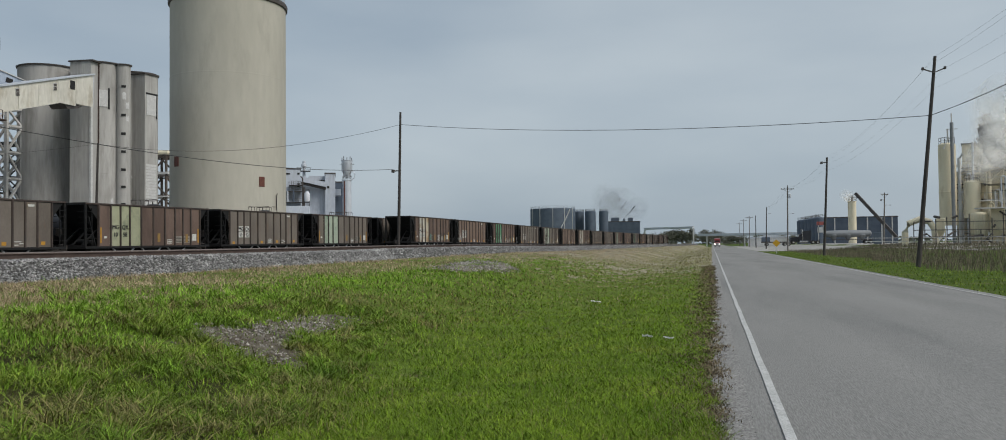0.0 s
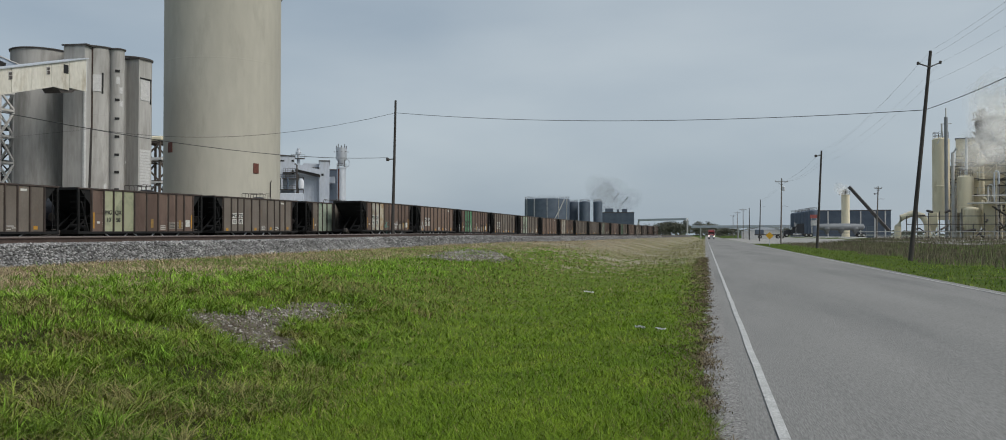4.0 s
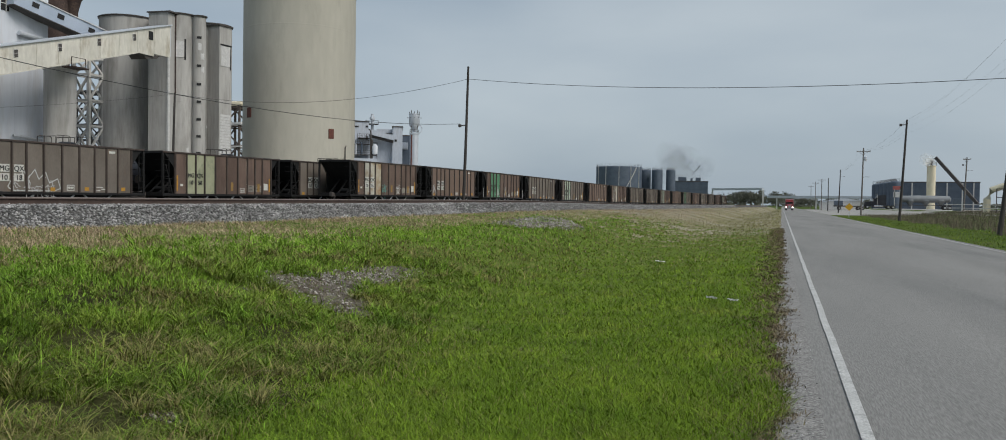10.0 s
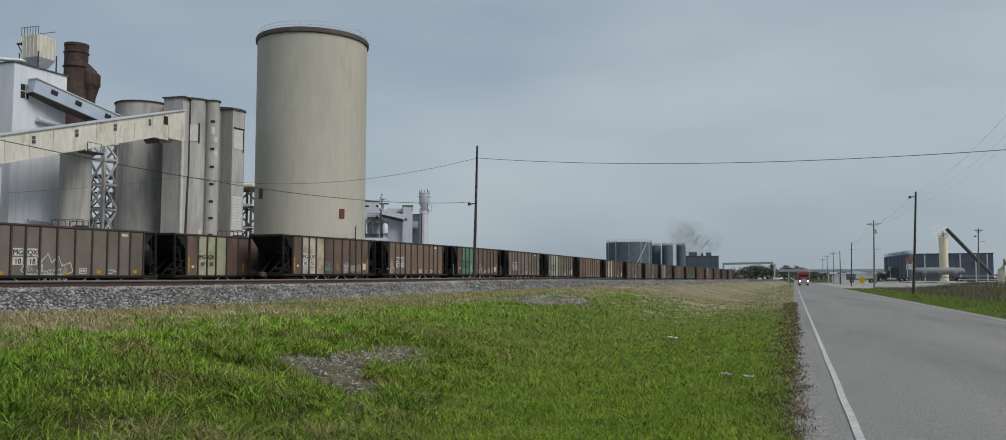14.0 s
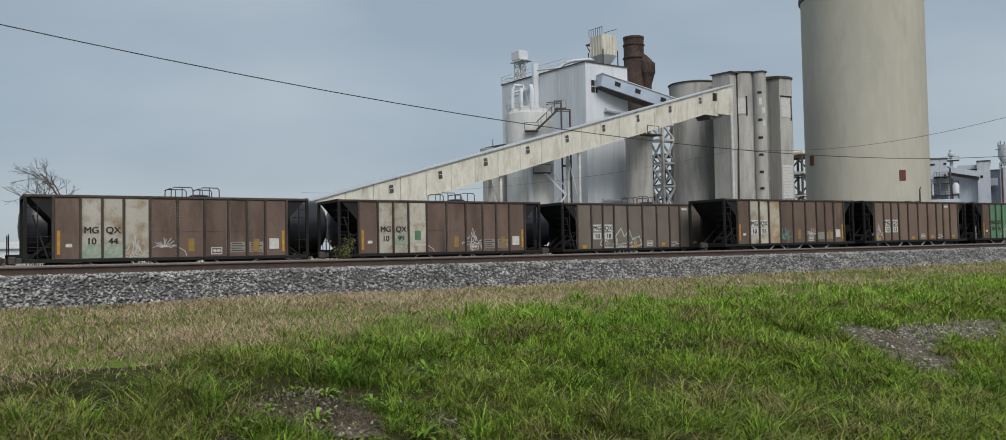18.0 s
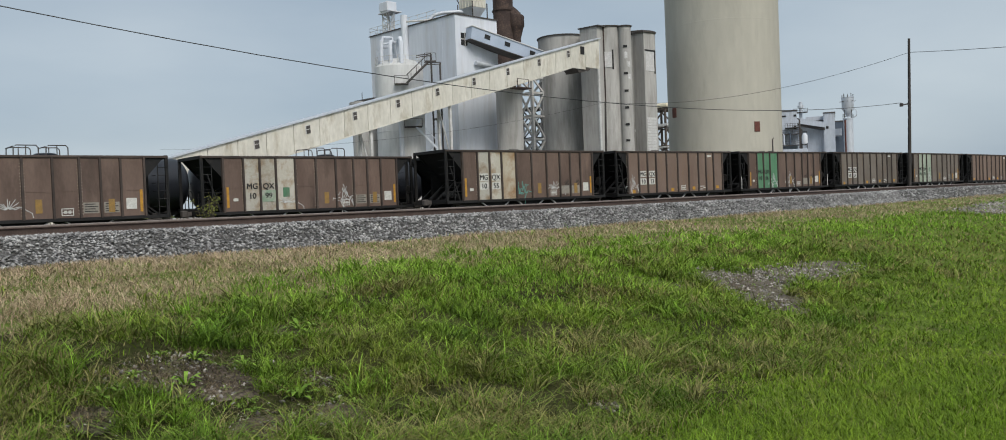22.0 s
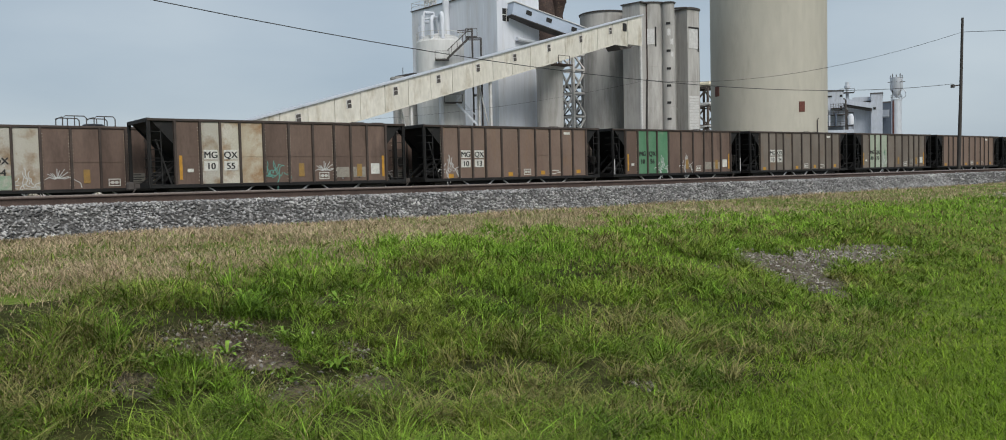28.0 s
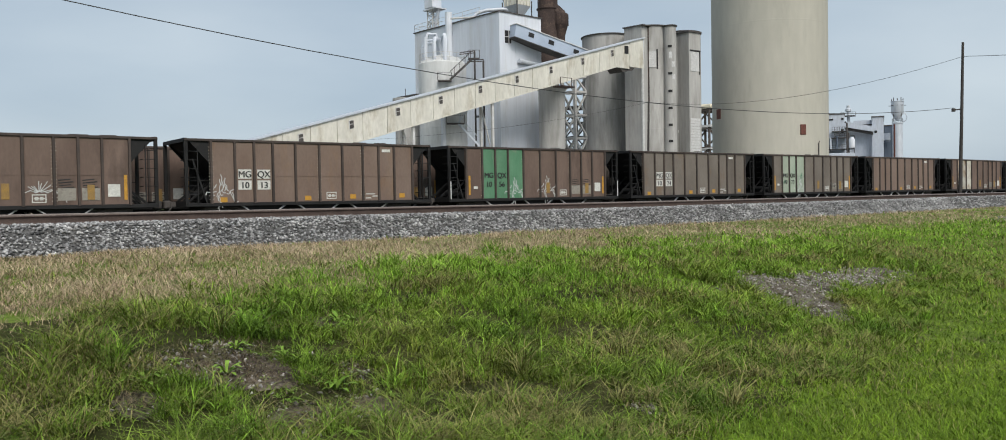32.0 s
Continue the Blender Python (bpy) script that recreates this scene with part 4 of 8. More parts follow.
def hopper_car(m, look_name, number="", seed=0, near=True):
    """An open hopper car; local x along the track, the near side at -y."""
    g, lk, r = CAR_MESH, LOOKS[look_name], random.Random(seed)
    h2 = CW / 2
    t = thing("hopper_car", m, lk["label"], "hopper car", "coal hopper cars")
    part("slope_sheet", g["tub"], None, t)
    part("side_sheet", g["side_sheet"], None, t)
    a, b = lk["span"]
    # unnumbered far cars lean to grey, the colour standing in for haze
    tone = TONES.get(number) or r.choice(("brown", "grey", "grey", "rusted"))
    for i in range(NP):
        tint = lk["tint"] if a <= i < b else tone
        if number == "1055" and i == 3:
            tint = "ochre"
        x = (EDGE[i] + EDGE[i + 1]) / 2
        part("panel", g["panel"][tint, PANELS[i]], None, t, {"white": "stained cream panel", "green": "faded green panel", "pale": "pale green panel", "lime": "pale lime panel", "ochre": "rust-stained ochre panel"}.get(tint, ""), m=pose(x, -h2 - 0.012 + 0.01, 0))
    for i in range(NP + 1):
        x = EDGE[i]
        part("side_post", g["rib"], None, t, m=pose(x, -h2 + 0.02, 0))
        if near and i in (a, b, 5, 7):
            part("rivet_strip", g["rivet"], None, t, m=pose(x, -h2 + 0.004, 0))
    for sy in (-1, 1):
        part("top_chord", g["chord"], None, t, m=pose(0, sy * (h2 - 0.02), 0))
        part("side_sill", g["sill"], None, t, m=pose(0, sy * (h2 - 0.02), 0))
    for sx, rz in ((-1, 0), (1, 180)):
        part("end_frame", g["end_frame"], None, t, m=pose(sx * (CL / 2 - 0.07), 0, 0))
        part("end_brace", g["brace"], None, t, m=pose(sx * (CL / 2 - 0.1), 0, 0, 0, 0, rz))
        part("ladder", g["ladder"], None, t, m=pose(sx * (CL / 2 - 0.07) - (0.45 if sx > 0 else 0), 0, 0))
        part("coupler", g["coupler"], None, t, m=pose(sx * (CL / 2 + 0.2), 0, 0, 0, 0, 180 if sx < 0 else 0))
        tr = part("truck_frame", g["truck"], None, t, m=pose(sx * (CL / 2 - 2.2), 0, 0))
        for wx in (-0.875, 0.875):
            part("wheelset", g["wheelset"], None, tr, m=pose(wx, 0, 0.43))
    part("brake_reservoir", g["reservoir"], None, t, m=pose(-CL / 2 + 0.1, 0, 0))
    part("brake_wheel", g["brake_wheel"], None, t, m=pose(CL / 2 + 0.1, -0.9, SILL + 1.0, 0, -90, 0))
    for x in (-2.75, 0.0, 2.75):
        part("hopper_bay", g["bay"], None, t, m=pose(x, 0, 0))
        part("door_frame", g["door_frame"], None, t, m=pose(x, 0, 0))
    face = -h2 - 0.024
    px = [(EDGE[i] + EDGE[i + 1]) / 2 for i in range(NP)]
    wear = WEAR.get(number, "")
    if number:
        k = a if b > a else 1
        for j, (w1, w2) in enumerate((("MG", number[:2]), ("QX", number[2:]))):
            if b == a or number == "1055":
                part("number_ground", g["plate"], None, t, m=pose(px[k + j], face, SILL + 1.18))
                part("number_ground", g["plate"], None, t, m=pose(px[k + j], face, SILL + 0.68))
            part("lettering", letters(w1), None, t, m=pose(px[k + j], face - 0.012, SILL + 1.24, 90, 0, 0))
            part("lettering", letters(w2), None, t, m=pose(px[k + j], face - 0.012, SILL + 0.74, 90, 0, 0))
    if number == "1044":
        for i in (1, 2):
            part("paint_wash", g["green_wash"], None, t, "pale green paint wash", m=pose(px[i], face + 0.001, SILL + 0.12))
    if number == "1099":
        part("paint_patch", g["green_patch"], None, t, "faded green paint patch", m=pose(px[3], face + 0.001, SILL + 0.78))
        part("paint_wash", g["green_wash"], None, t, "pale green paint wash", m=pose(px[2], face + 0.001, SILL + 0.55))
    if number == "1056":
        for x in (-CL / 2 + 0.1, CL / 2 - 0.1):
            part("end_stripe", g["end_stripe"], None, t, "white reflective end stripe", m=pose(x, -h2 - 0.07, SILL))
    if b > a:
        # the older lettered cars carry one pattern of bars, plates and stencils
        part("yellow_bar", g["mark_bar"], None, t, m=pose(px[0] - 0.33, face, SILL + 0.3))
        part("small_tag", g["small_tag"], None, t, m=pose(px[0] + 0.08, face, SILL + 0.62))
        part("worn_patch", g["worn_patch"], None, t, "rust-stained yellow paint", m=pose(px[5], face, SILL + 0.35))
        part("stencil_box", g["stencil_box"], None, t, m=pose(px[6], face, SILL + 0.2))
        for i in (7, 8):
            pt = part("data_plate", g["pale_plate"], None, t, m=pose(px[i], face, SILL + 0.28))
            part("print", g["print"], None, pt, m=pose(0, -0.007, 0))
        part("worn_patch", g["worn_patch"], None, t, "rust-stained yellow paint", m=pose(px[8], face - 0.008, SILL + 0.3))
        part("placard", g["placard"], None, t, m=pose(px[9] - 0.1, face, SILL + 0.42))
        part("yellow_bar", g["mark_bar"], None, t, m=pose(px[9] + 0.36, face, SILL + 0.28))
    else:
        part("yellow_mark", g["mark_y"], None, t, m=pose(px[0], face, SILL + 0.12))
        part("yellow_mark", g["mark_y"], None, t, m=pose(px[4], face, SILL + 0.15))
        part("stencil_box", g["stencil_box"], None, t, m=pose(px[5], face, SILL + 0.2))
        part("yellow_mark", g["mark_y"], None, t, m=pose(px[6], face, SILL + 0.2))
        part("stencil", g["stencil"], None, t, m=pose(px[7], face, SILL + 0.2))
        part("yellow_mark", g["mark_y"], None, t, m=pose(px[9] - 0.1, face, SILL + 0.22))
        part("top_tag", g["top_tag"], None, t, m=pose(px[8], face, TOP - 0.42))
    for kind, i, z in wear:
        part("scrawl", SCRAWLS[kind], None, t, "small teal spray paint" if kind == 2 else "looping white spray paint", m=pose(px[i], face - 0.002, SILL + z))
    return t


def car_pose(track, y, x_off=0.0):
    p = track_point(TRACKS[track], y, RAIL_Z[track])
    slope = math.degrees(math.atan((hump(y + 5) - hump(y - 5)) / 10))
    return pose(p.x + x_off, p.y, p.z, 0, -slope, HEAD)


PITCH_Y, PITCH_S = 13.85, 14.30
FRONT_LOOKS = (("cream", "1055"), ("plain", "1013"), ("green", "1056"), ("plain", "1024"), ("pale", "1073"), ("plain", ""), ("cream", ""), ("plain", ""), ("scrawl", ""), ("pale", ""), ("plain", ""), ("green", ""), ("plain", ""), ("cream", ""), ("plain", ""), ("plain", ""), ("pale", ""))
STATIC_LOOKS = (("plain", ""), ("cream", ""), ("cream", "1044"), ("cream", "1099"), ("scrawl", "1018"), ("lime", "1058"), ("plain", "1083"), ("pale", ""), ("plain", ""), ("plain", ""), ("cream", ""), ("plain", ""), ("green", ""), ("plain", ""), ("plain", ""), ("pale", ""), ("plain", ""), ("plain", ""), ("plain", ""))
# the standing string: its third car's near corner stands at y = 5.2
for k, (lk, no) in enumerate(STATIC_LOOKS):
    hopper_car(car_pose("yard", 5.2 + CL / 2 + (k - 2) * PITCH_S), lk, no, 100 + k, k < 9)
# the rolling string, keyed in motions()
FRONT_CARS = [hopper_car(car_pose("siding", 90 + CL / 2 + k * PITCH_Y), lk, no, 200 + k, k < 9) for k, (lk, no) in enumerate(FRONT_LOOKS)]


def tank_car(m):
    t = thing("tank_car", m, "black tank car with railed top platform", "tank car", "tank cars on the back track")
    s = Shape()
    ring = [(-8.05, 0.05), (-8.0, 0.6), (-7.85, 1.1), (-7.6, 1.42), (-7.3, 1.5), (7.3, 1.5), (7.6, 1.42), (7.85, 1.1), (8.0, 0.6), (8.05, 0.05)]
    for x, r_ in ring:
        s.v += [(x, r_ * math.cos(a * math.pi / 12), 2.62 + r_ * math.sin(a * math.pi / 12)) for a in range(24)]
    s.f = [(i * 24 + j, i * 24 + (j + 1) % 24, (i + 1) * 24 + (j + 1) % 24, (i + 1) * 24 + j) for i in range(len(ring) - 1) for j in range(24)]
    part("tank", s, M_TANK, t, smooth=True)
    part("underframe", Shape().box(-8.0, 8.0, -0.35, 0.35, 0.85, 1.15, bevel=0.03), M_CARDK, t)
    part("dome", Shape().lathe((0.8, 0), [(0.55, 4.0), (0.55, 4.3), (0.45, 4.36), (0.0, 4.38)], 20), M_TANK, t, smooth=True)
    rail = Shape()
    for x0, x1 in ((-0.85, 0.3), (0.65, 1.7)):
        for y in (-0.85, 0.85):
            rail.tube([(x0, y, 4.05), (x0 + 0.02, y, 4.62), (x0 + 0.15, y, 4.72), (x1 - 0.1, y, 4.72), (x1, y, 4.6), (x1, y, 4.05)], 0.03, 6)
            rail.tube([((x0 + x1) / 2, y, 4.05), ((x0 + x1) / 2, y, 4.72)], 0.025, 6)
        rail.tube([(x0, -0.85, 4.66), (x0, 0.85, 4.66)], 0.025, 6)
    part("railing", rail, M_STEELD, t)
    part("platform", Shape().box(-1.8, 1.6, -0.95, -0.5, 4.0, 4.05).box(-1.8, 1.6, 0.5, 0.95, 4.0, 4.05), M_STEELD, t)
    part("ladder", Shape().beam((0.1, -1.5, 1.1), (0.1, -1.3, 4.0), 0.04).beam((0.5, -1.5, 1.1), (0.5, -1.3, 4.0), 0.04), M_STEELD, t)
    for sx in (-1, 1):
        part("end_sill", Shape().box(min(sx * 7.4, sx * 8.55), max(sx * 7.4, sx * 8.55), -1.35, 1.35, 0.95, 1.2, bevel=0.03).box(min(sx * 8.4, sx * 8.55), max(sx * 8.4, sx * 8.55), -1.4, 1.4, 0.7, 1.2, bevel=0.03), M_CARDK, t)
        lp = Shape()
        for y0_, y1_ in ((-1.35, -0.75), (0.75, 1.35)):
            lp.tube([(sx * 8.48, y0_, 1.2), (sx * 8.48, y0_, 2.1), (sx * 8.48, (y0_ + y1_) / 2, 2.2), (sx * 8.48, y1_, 2.1), (sx * 8.48, y1_, 1.2)], 0.025, 6)
            lp.tube([(sx * 8.48, y0_, 1.7), (sx * 8.48, y1_, 1.7)], 0.02, 5)
        part("end_rail", lp, M_CARDK, t)
        part("coupler", CAR_MESH["coupler"], None, t, m=pose(sx * 8.7, 0, 0.05, 0, 0, 180 if sx < 0 else 0))
        tr = part("truck_frame", CAR_MESH["truck"], None, t, m=pose(sx * 5.6, 0, 0))
        for wx in (-0.875, 0.875):
            part("wheelset", CAR_MESH["wheelset"], None, tr, m=pose(wx, 0, 0.43))
    return t


tank = tank_car(car_pose("back", -21.0))
for y in (-4.3, 13.75, 30.1, 46.5, 62.85, 79.35, 95.85, 112.35):
    copy_thing(tank, car_pose("back", y))

# ---- the cement works beyond the tracks ----
YARD = 0.6      # ground level there


def ring_rail(s, c, r, z, n=20, h=1.1, a0=0, a1=360):
    pts = [(c[0] + r * math.cos(radians(a0 + (a1 - a0) * i / n)), c[1] + r * math.sin(radians(a0 + (a1 - a0) * i / n))) for i in range(n + 1)]
    for zz in (z + h * 0.5, z + h):
        s.tube([(x, y, zz) for x, y in pts], 0.03, 5, cap=False)
    for x, y in pts:
        s.tube([(x, y, z), (x, y, z + h)], 0.03, 5)
    return s


def lattice(s, p, w, d, z0, z1, bay, t=0.16):
    """A braced tower, four legs."""
    x, y = p
    legs = [(x - w / 2, y - d / 2), (x + w / 2, y - d / 2), (x + w / 2, y + d / 2), (x - w / 2, y + d / 2)]
    for a in legs:
        s.beam((*a, z0), (*a, z1), t)
    z = z0
    flip = False
    while z < z1 - 0.1:
        e = min(z + bay, z1)
        for i in range(4):
            a, b = legs[i], legs[(i + 1) % 4]
            s.beam((*a, e), (*b, e), t * 0.8)
            if flip:
                a, b = b, a
            s.beam((*a, z), (*b, e), t * 0.7)
        flip, z = not flip, e
    return s


# the great silo
sx, sy = at(31.17, 150)
SR, SH = 9.2, 42.0
silo = thing("storage_silo", pose(sx, sy, 0), "tall cream-plastered cylindrical cement silo with dark rim", "silo")
prof_s = [(SR, YARD)]
for z in range(2, 42, 2):
    prof_s.append((SR + 0.035 * noise.noise((0, 0, z * 0.35)), z))
prof_s += [(SR, 41.4)]
wall = Shape().lathe((0, 0), prof_s, 96)
part("wall", wall, M_SILO, silo, smooth=True)
part("rim", Shape().lathe((0, 0), [(SR - 0.1, 41.3), (SR + 0.28, 41.4), (SR + 0.32, 42.0), (SR + 0.25, 42.15), (0, 42.5)], 96), M_STEELD, silo, "dark steel rim", smooth=True)
part("railing", ring_rail(Shape(), (0, 0), SR - 0.2, 42.1, 40), M_STEELW, silo)
part("seam", Shape().lathe((0, 0), [(SR - 0.03, 28.9), (SR + 0.012, 29.1), (SR + 0.012, 29.2), (SR - 0.03, 29.5)], 96), M_SILO, silo, smooth=True)
part("hatch", Shape().box(-1.2, 1.2, -1, 1, 42.3, 43.4, bevel=0.1).tube([(1.2, 0, 43), (3.5, 0.5, 42.9), (6, 1, 42.5)], 0.3, 10), M_STEELD, silo)


def silo_face(yaw_, dist, r):
    """The place and heading on a silo's skin that faces the stand along a bearing."""
    ox, oy = at(31.17, dist)
    d = Vector((-math.sin(radians(yaw_)), math.cos(radians(yaw_))))
    o = Vector((ox, oy))
    bq = d.dot(o)
    k = bq - math.sqrt(max(bq * bq - o.dot(o) + r * r, 0))
    p = d * k
    n = (p - o) / r
    return p.x - ox, p.y - oy, math.degrees(math.atan2(n.y, n.x)) - 90 + 180


fx, fy, fr = silo_face(29.16, 150, SR + 0.02)
dz = 1.6 + 141.5 * math.tan(radians(4.23))
part("access_door", Shape().box(-0.5, 0.5, -0.08, 0.1, -0.8, 0.8, bevel=0.03), M_DOORR, silo, "rust-red access door", m=pose(fx, fy, dz, 0, 0, fr))
fx, fy, fr = silo_face(34.28, 150, SR + 0.02)
dz = 1.6 + 145 * math.tan(radians(5.42))
part("hatch_door", Shape().box(-0.6, 0.6, -0.08, 0.1, -0.85, 0.75, bevel=0.03), M_DOORR, silo, "dark rusty hatch", m=pose(fx, fy, dz, 0, 0, fr))
fx, fy, fr = silo_face(28.3, 150, SR)
part("vent_pipe", Shape().tube([(0, -0.15, -2.2), (0, -0.15, 0.2), (0.05, -0.3, 0.5)], 0.09, 8), M_STEELD, silo, m=pose(fx, fy, 9.8, 0, 0, fr))


# the old concrete group: two fat silos, a slim stair tower and a third silo, with flat filler walls
def roof_slab(s, c, r, z):
    return s.lathe(c, [(0, z - 0.02), (r + 0.16, z - 0.02), (r + 0.2, z + 0.14), (r + 0.12, z + 0.18), (0, z + 0.2)], 40)


def old_silo(name, yaw_, dist, r, z, label):
    c = at(yaw_, dist)
    t = thing(name, pose(*c, 0), label, "silo", "old concrete silos")
    part("wall", Shape().lathe((0, 0), [(r, YARD), (r, z)], 40), M_CONC, t, smooth=True)
    part("roof_slab", roof_slab(Shape(), (0, 0), r, z), M_STEELD, t)
    return t, c


sa, ca = old_silo("concrete_silo", 41.35, 139, 3.95, 27.3, "weathered grey concrete silo behind a conveyor gallery")
sb, cb = old_silo("concrete_silo", 38.62, 134, 3.35, 27.35, "patched grey concrete silo with boarded openings")
sc, cc = old_silo("concrete_silo", 36.55, 139, 2.9, 27.3, "pale patched concrete silo with a boarded opening")
tw, ct = old_silo("stair_tower", 37.30, 131.5, 0.92, 27.2, "slim concrete stair tower with slot windows")


def toward(c, dist, z=0):
    """A pose at c moved toward the stand, facing it."""
    v = Vector((-c[0], -c[1])).normalized()
    return pose(c[0] * 0 + v.x * dist, c[1] * 0 + v.y * dist, z, 0, 0, math.degrees(math.atan2(v.y, v.x)) + 90)


for z in (24.2, 20.2, 17.6, 15.1, 12.6, 10.2, 7.8, 5.6):
    part("slot_window", Shape().box(-0.3, 0.3, -0.06, 0.2, -0.17, 0.17), M_BLACK, tw, m=toward(ct, 0.92, z))
fa = thing("filler_wall", label="flat grey concrete wall joining two silos", category="wall")
p0, p1 = at(40.22, 131.2), at(39.1, 129.4)
dv = Vector((p1[0] - p0[0], p1[1] - p0[1], 0))
mf = pose(*p0, 0, 0, 0, math.degrees(math.atan2(dv.y, dv.x)))
part("wall", Shape().box(0, dv.length, 0, 3.5, YARD, 27.2), M_CONC, fa, m=mf)
part("corner_strip", Shape().box(dv.length - 0.12, dv.length + 0.12, -0.12, 0.3, YARD, 24.0), M_WPANE, fa, m=mf)
part("roof_slab", Shape().box(-0.2, dv.length + 0.4, -0.2, 3.5, 27.2, 27.37), M_STEELD, fa, m=mf)
fb = thing("filler_wall", label="flat patched concrete end wall of a silo", category="wall")
p0, p1 = at(36.10, 134.6), at(35.40, 136.4)
dv = Vector((p1[0] - p0[0], p1[1] - p0[1], 0))
mf = pose(*p0, 0, 0, 0, math.degrees(math.atan2(dv.y, dv.x)))
part("wall", Shape().box(0, dv.length, 0, 3.0, YARD, 26.9), M_CONC, fb, m=mf)
part("roof_slab", Shape().box(-0.2, dv.length + 0.2, -0.2, 3.0, 26.9, 27.08), M_STEELD, fb, m=mf)
part("boarded_opening", Shape().box(0.3, dv.length - 0.1, -0.06, 0.1, 21.0, 24.0), M_WPANE, fb, "white boarded opening", m=mf)
part("lintel", Shape().box(0.2, dv.length, -0.1, 0.1, 24.0, 24.25).box(dv.length - 0.25, dv.length - 0.1, -0.12, 0.1, 20.6, 24.0), M_BLACK, fb, m=mf)
for w in range(26):
    part("siding_board", Shape().box(0.25, dv.length - 0.15, -0.03, 0.02, 3.0 + w * 0.42, 3.36 + w * 0.42), M_WPANE, fb, m=mf)
rb = math.degrees(math.atan2(-cb[1], -cb[0]))
for dyaw, z, w, h, mt in ((-8, 22.4, 1.1, 2.3, M_WPANE), (-20, 22.4, 0.22, 2.9, M_BLACK), (-52, 22.9, 0.9, 1.3, M_STEELD)):
    a = radians(rb - dyaw)
    part("boarded_opening" if mt is M_WPANE else "louvre", Shape().box(-w / 2, w / 2, -0.07, 0.15, -h / 2, h / 2), mt, sb, m=pose(3.35 * math.cos(a), 3.35 * math.sin(a), z, 0, 0, rb - dyaw + 90))
part("downpipe", Shape().tube([(3.4 * math.cos(radians(rb - 2)), 3.4 * math.sin(radians(rb - 2)), z) for z in (16, 22, 27.4)], 0.09, 6), M_RUST, sb)

# pale patches of new plaster on the old walls, and formwork lines round them
rp = random.Random(15)
for host, cpos, rad_ in ((sb, cb, 3.35), (sc, cc, 2.9), (tw, ct, 0.92)):
    face_a = math.degrees(math.atan2(-cpos[1], -cpos[0]))
    for k in range(7 if host is not tw else 4):
        da, z, w, h = rp.uniform(-8, 62) if host is not tw else rp.uniform(5, 40), rp.uniform(5, 26), rp.uniform(0.25, 0.8), rp.uniform(0.3, 1.1)
        ps_ = Shape()
        w = min(w, rad_ * 0.5)
        a0_, a1_ = face_a + da - math.degrees(w / rad_) / 2, face_a + da + math.degrees(w / rad_) / 2
        n_ = 6
        ps_.v = [((rad_ + 0.012) * math.cos(radians(a0_ + (a1_ - a0_) * i / n_)), (rad_ + 0.012) * math.sin(radians(a0_ + (a1_ - a0_) * i / n_)), z + s2 * h / 2 + rp.uniform(-0.12, 0.12)) for s2 in (-1, 1) for i in range(n_ + 1)]
        ps_.f = [(i, i + 1, i + n_ + 2, i + n_ + 1) for i in range(n_)]
        part("plaster_patch", ps_, M_WPANE, host, "pale patch of new plaster")
    for z in range(3, 27, 3):
        part("formwork_line", Shape().lathe((0, 0), [(rad_ - 0.01, z), (rad_ + 0.014, z + 0.02), (rad_ + 0.014, z + 0.07), (rad_ - 0.01, z + 0.09)], 40), M_CONC, host)

# the leaning service pole before the silos
px_, py_ = at(38.7, 105)
POLE_S = Vector((px_, py_, 13.2))
solo("service_pole", Shape().tube([(px_ - 0.9, py_ + 0.7, YARD - 0.05), (px_, py_, 13.3)], 0.16, 8, r2=0.11), M_POLE, "leaning dark wooden pole at the silos", "utility pole")

# the white process building with its roof plant
bl = thing("process_building", label="tall windowless building clad in white corrugated sheet", category="building")
BX0, BX1, BY0, BY1, BZ = -107.4, -88.0, 78.1, 86.0, 27.4
part("wall", Shape().box(BX0, BX1, BY0, BY1, YARD, BZ), M_PLANTW, bl)
ribs = Shape()
for i in range(6):
    x = BX0 + (i + 1) * (BX1 - BX0) / 7
    ribs.box(x - 0.03, x + 0.03, BY0 - 0.02, BY0, YARD, BZ - 0.2)
for i in range(4):
    y = BY0 + (i + 0.5) * (BY1 - BY0) / 4
    ribs.box(BX1, BX1 + 0.012, y - 0.04, y + 0.04, YARD, BZ - 0.2)
part("cladding_ribs", ribs, M_PLANTW, bl)
part("coping", Shape().box(BX0 - 0.15, BX1 + 0.15, BY0 - 0.15, BY1 + 0.15, BZ, BZ + 0.14), M_STEELD, bl, "dark roof edging")
part("window", Shape().box(BX1 - 0.1, BX1 + 0.08, BY0 + 1.0, BY0 + 2.1, 23.3, 25.0), M_BLACK, bl)
part("window_frame", Shape().box(BX1, BX1 + 0.12, BY0 + 1.6, BY0 + 1.7, 23.2, 25.1).box(BX1, BX1 + 0.12, BY0 + 0.95, BY0 + 2.15, 24.1, 24.2), M_STEELW, bl)
part("duct", Shape().tube([(BX0 + 9, BY0 - 0.5, 15), (BX0 + 9, BY0 - 0.5, 29.0)], 0.5, 12), M_PLANTW, bl)
part("side_pipe", Shape().tube([(BX1 + 0.4, BY0 + 3.2, 21.0), (BX1 + 0.4, BY1 + 2.0, 20.6)], 0.28, 10), M_GALV, bl)
part("side_pipe", Shape().tube([(BX1 + 0.4, BY0 + 2.4, 8.6), (BX1 + 0.4, BY1 + 2.0, 8.4)], 0.16, 8), M_GALV, bl)
rl = Shape()
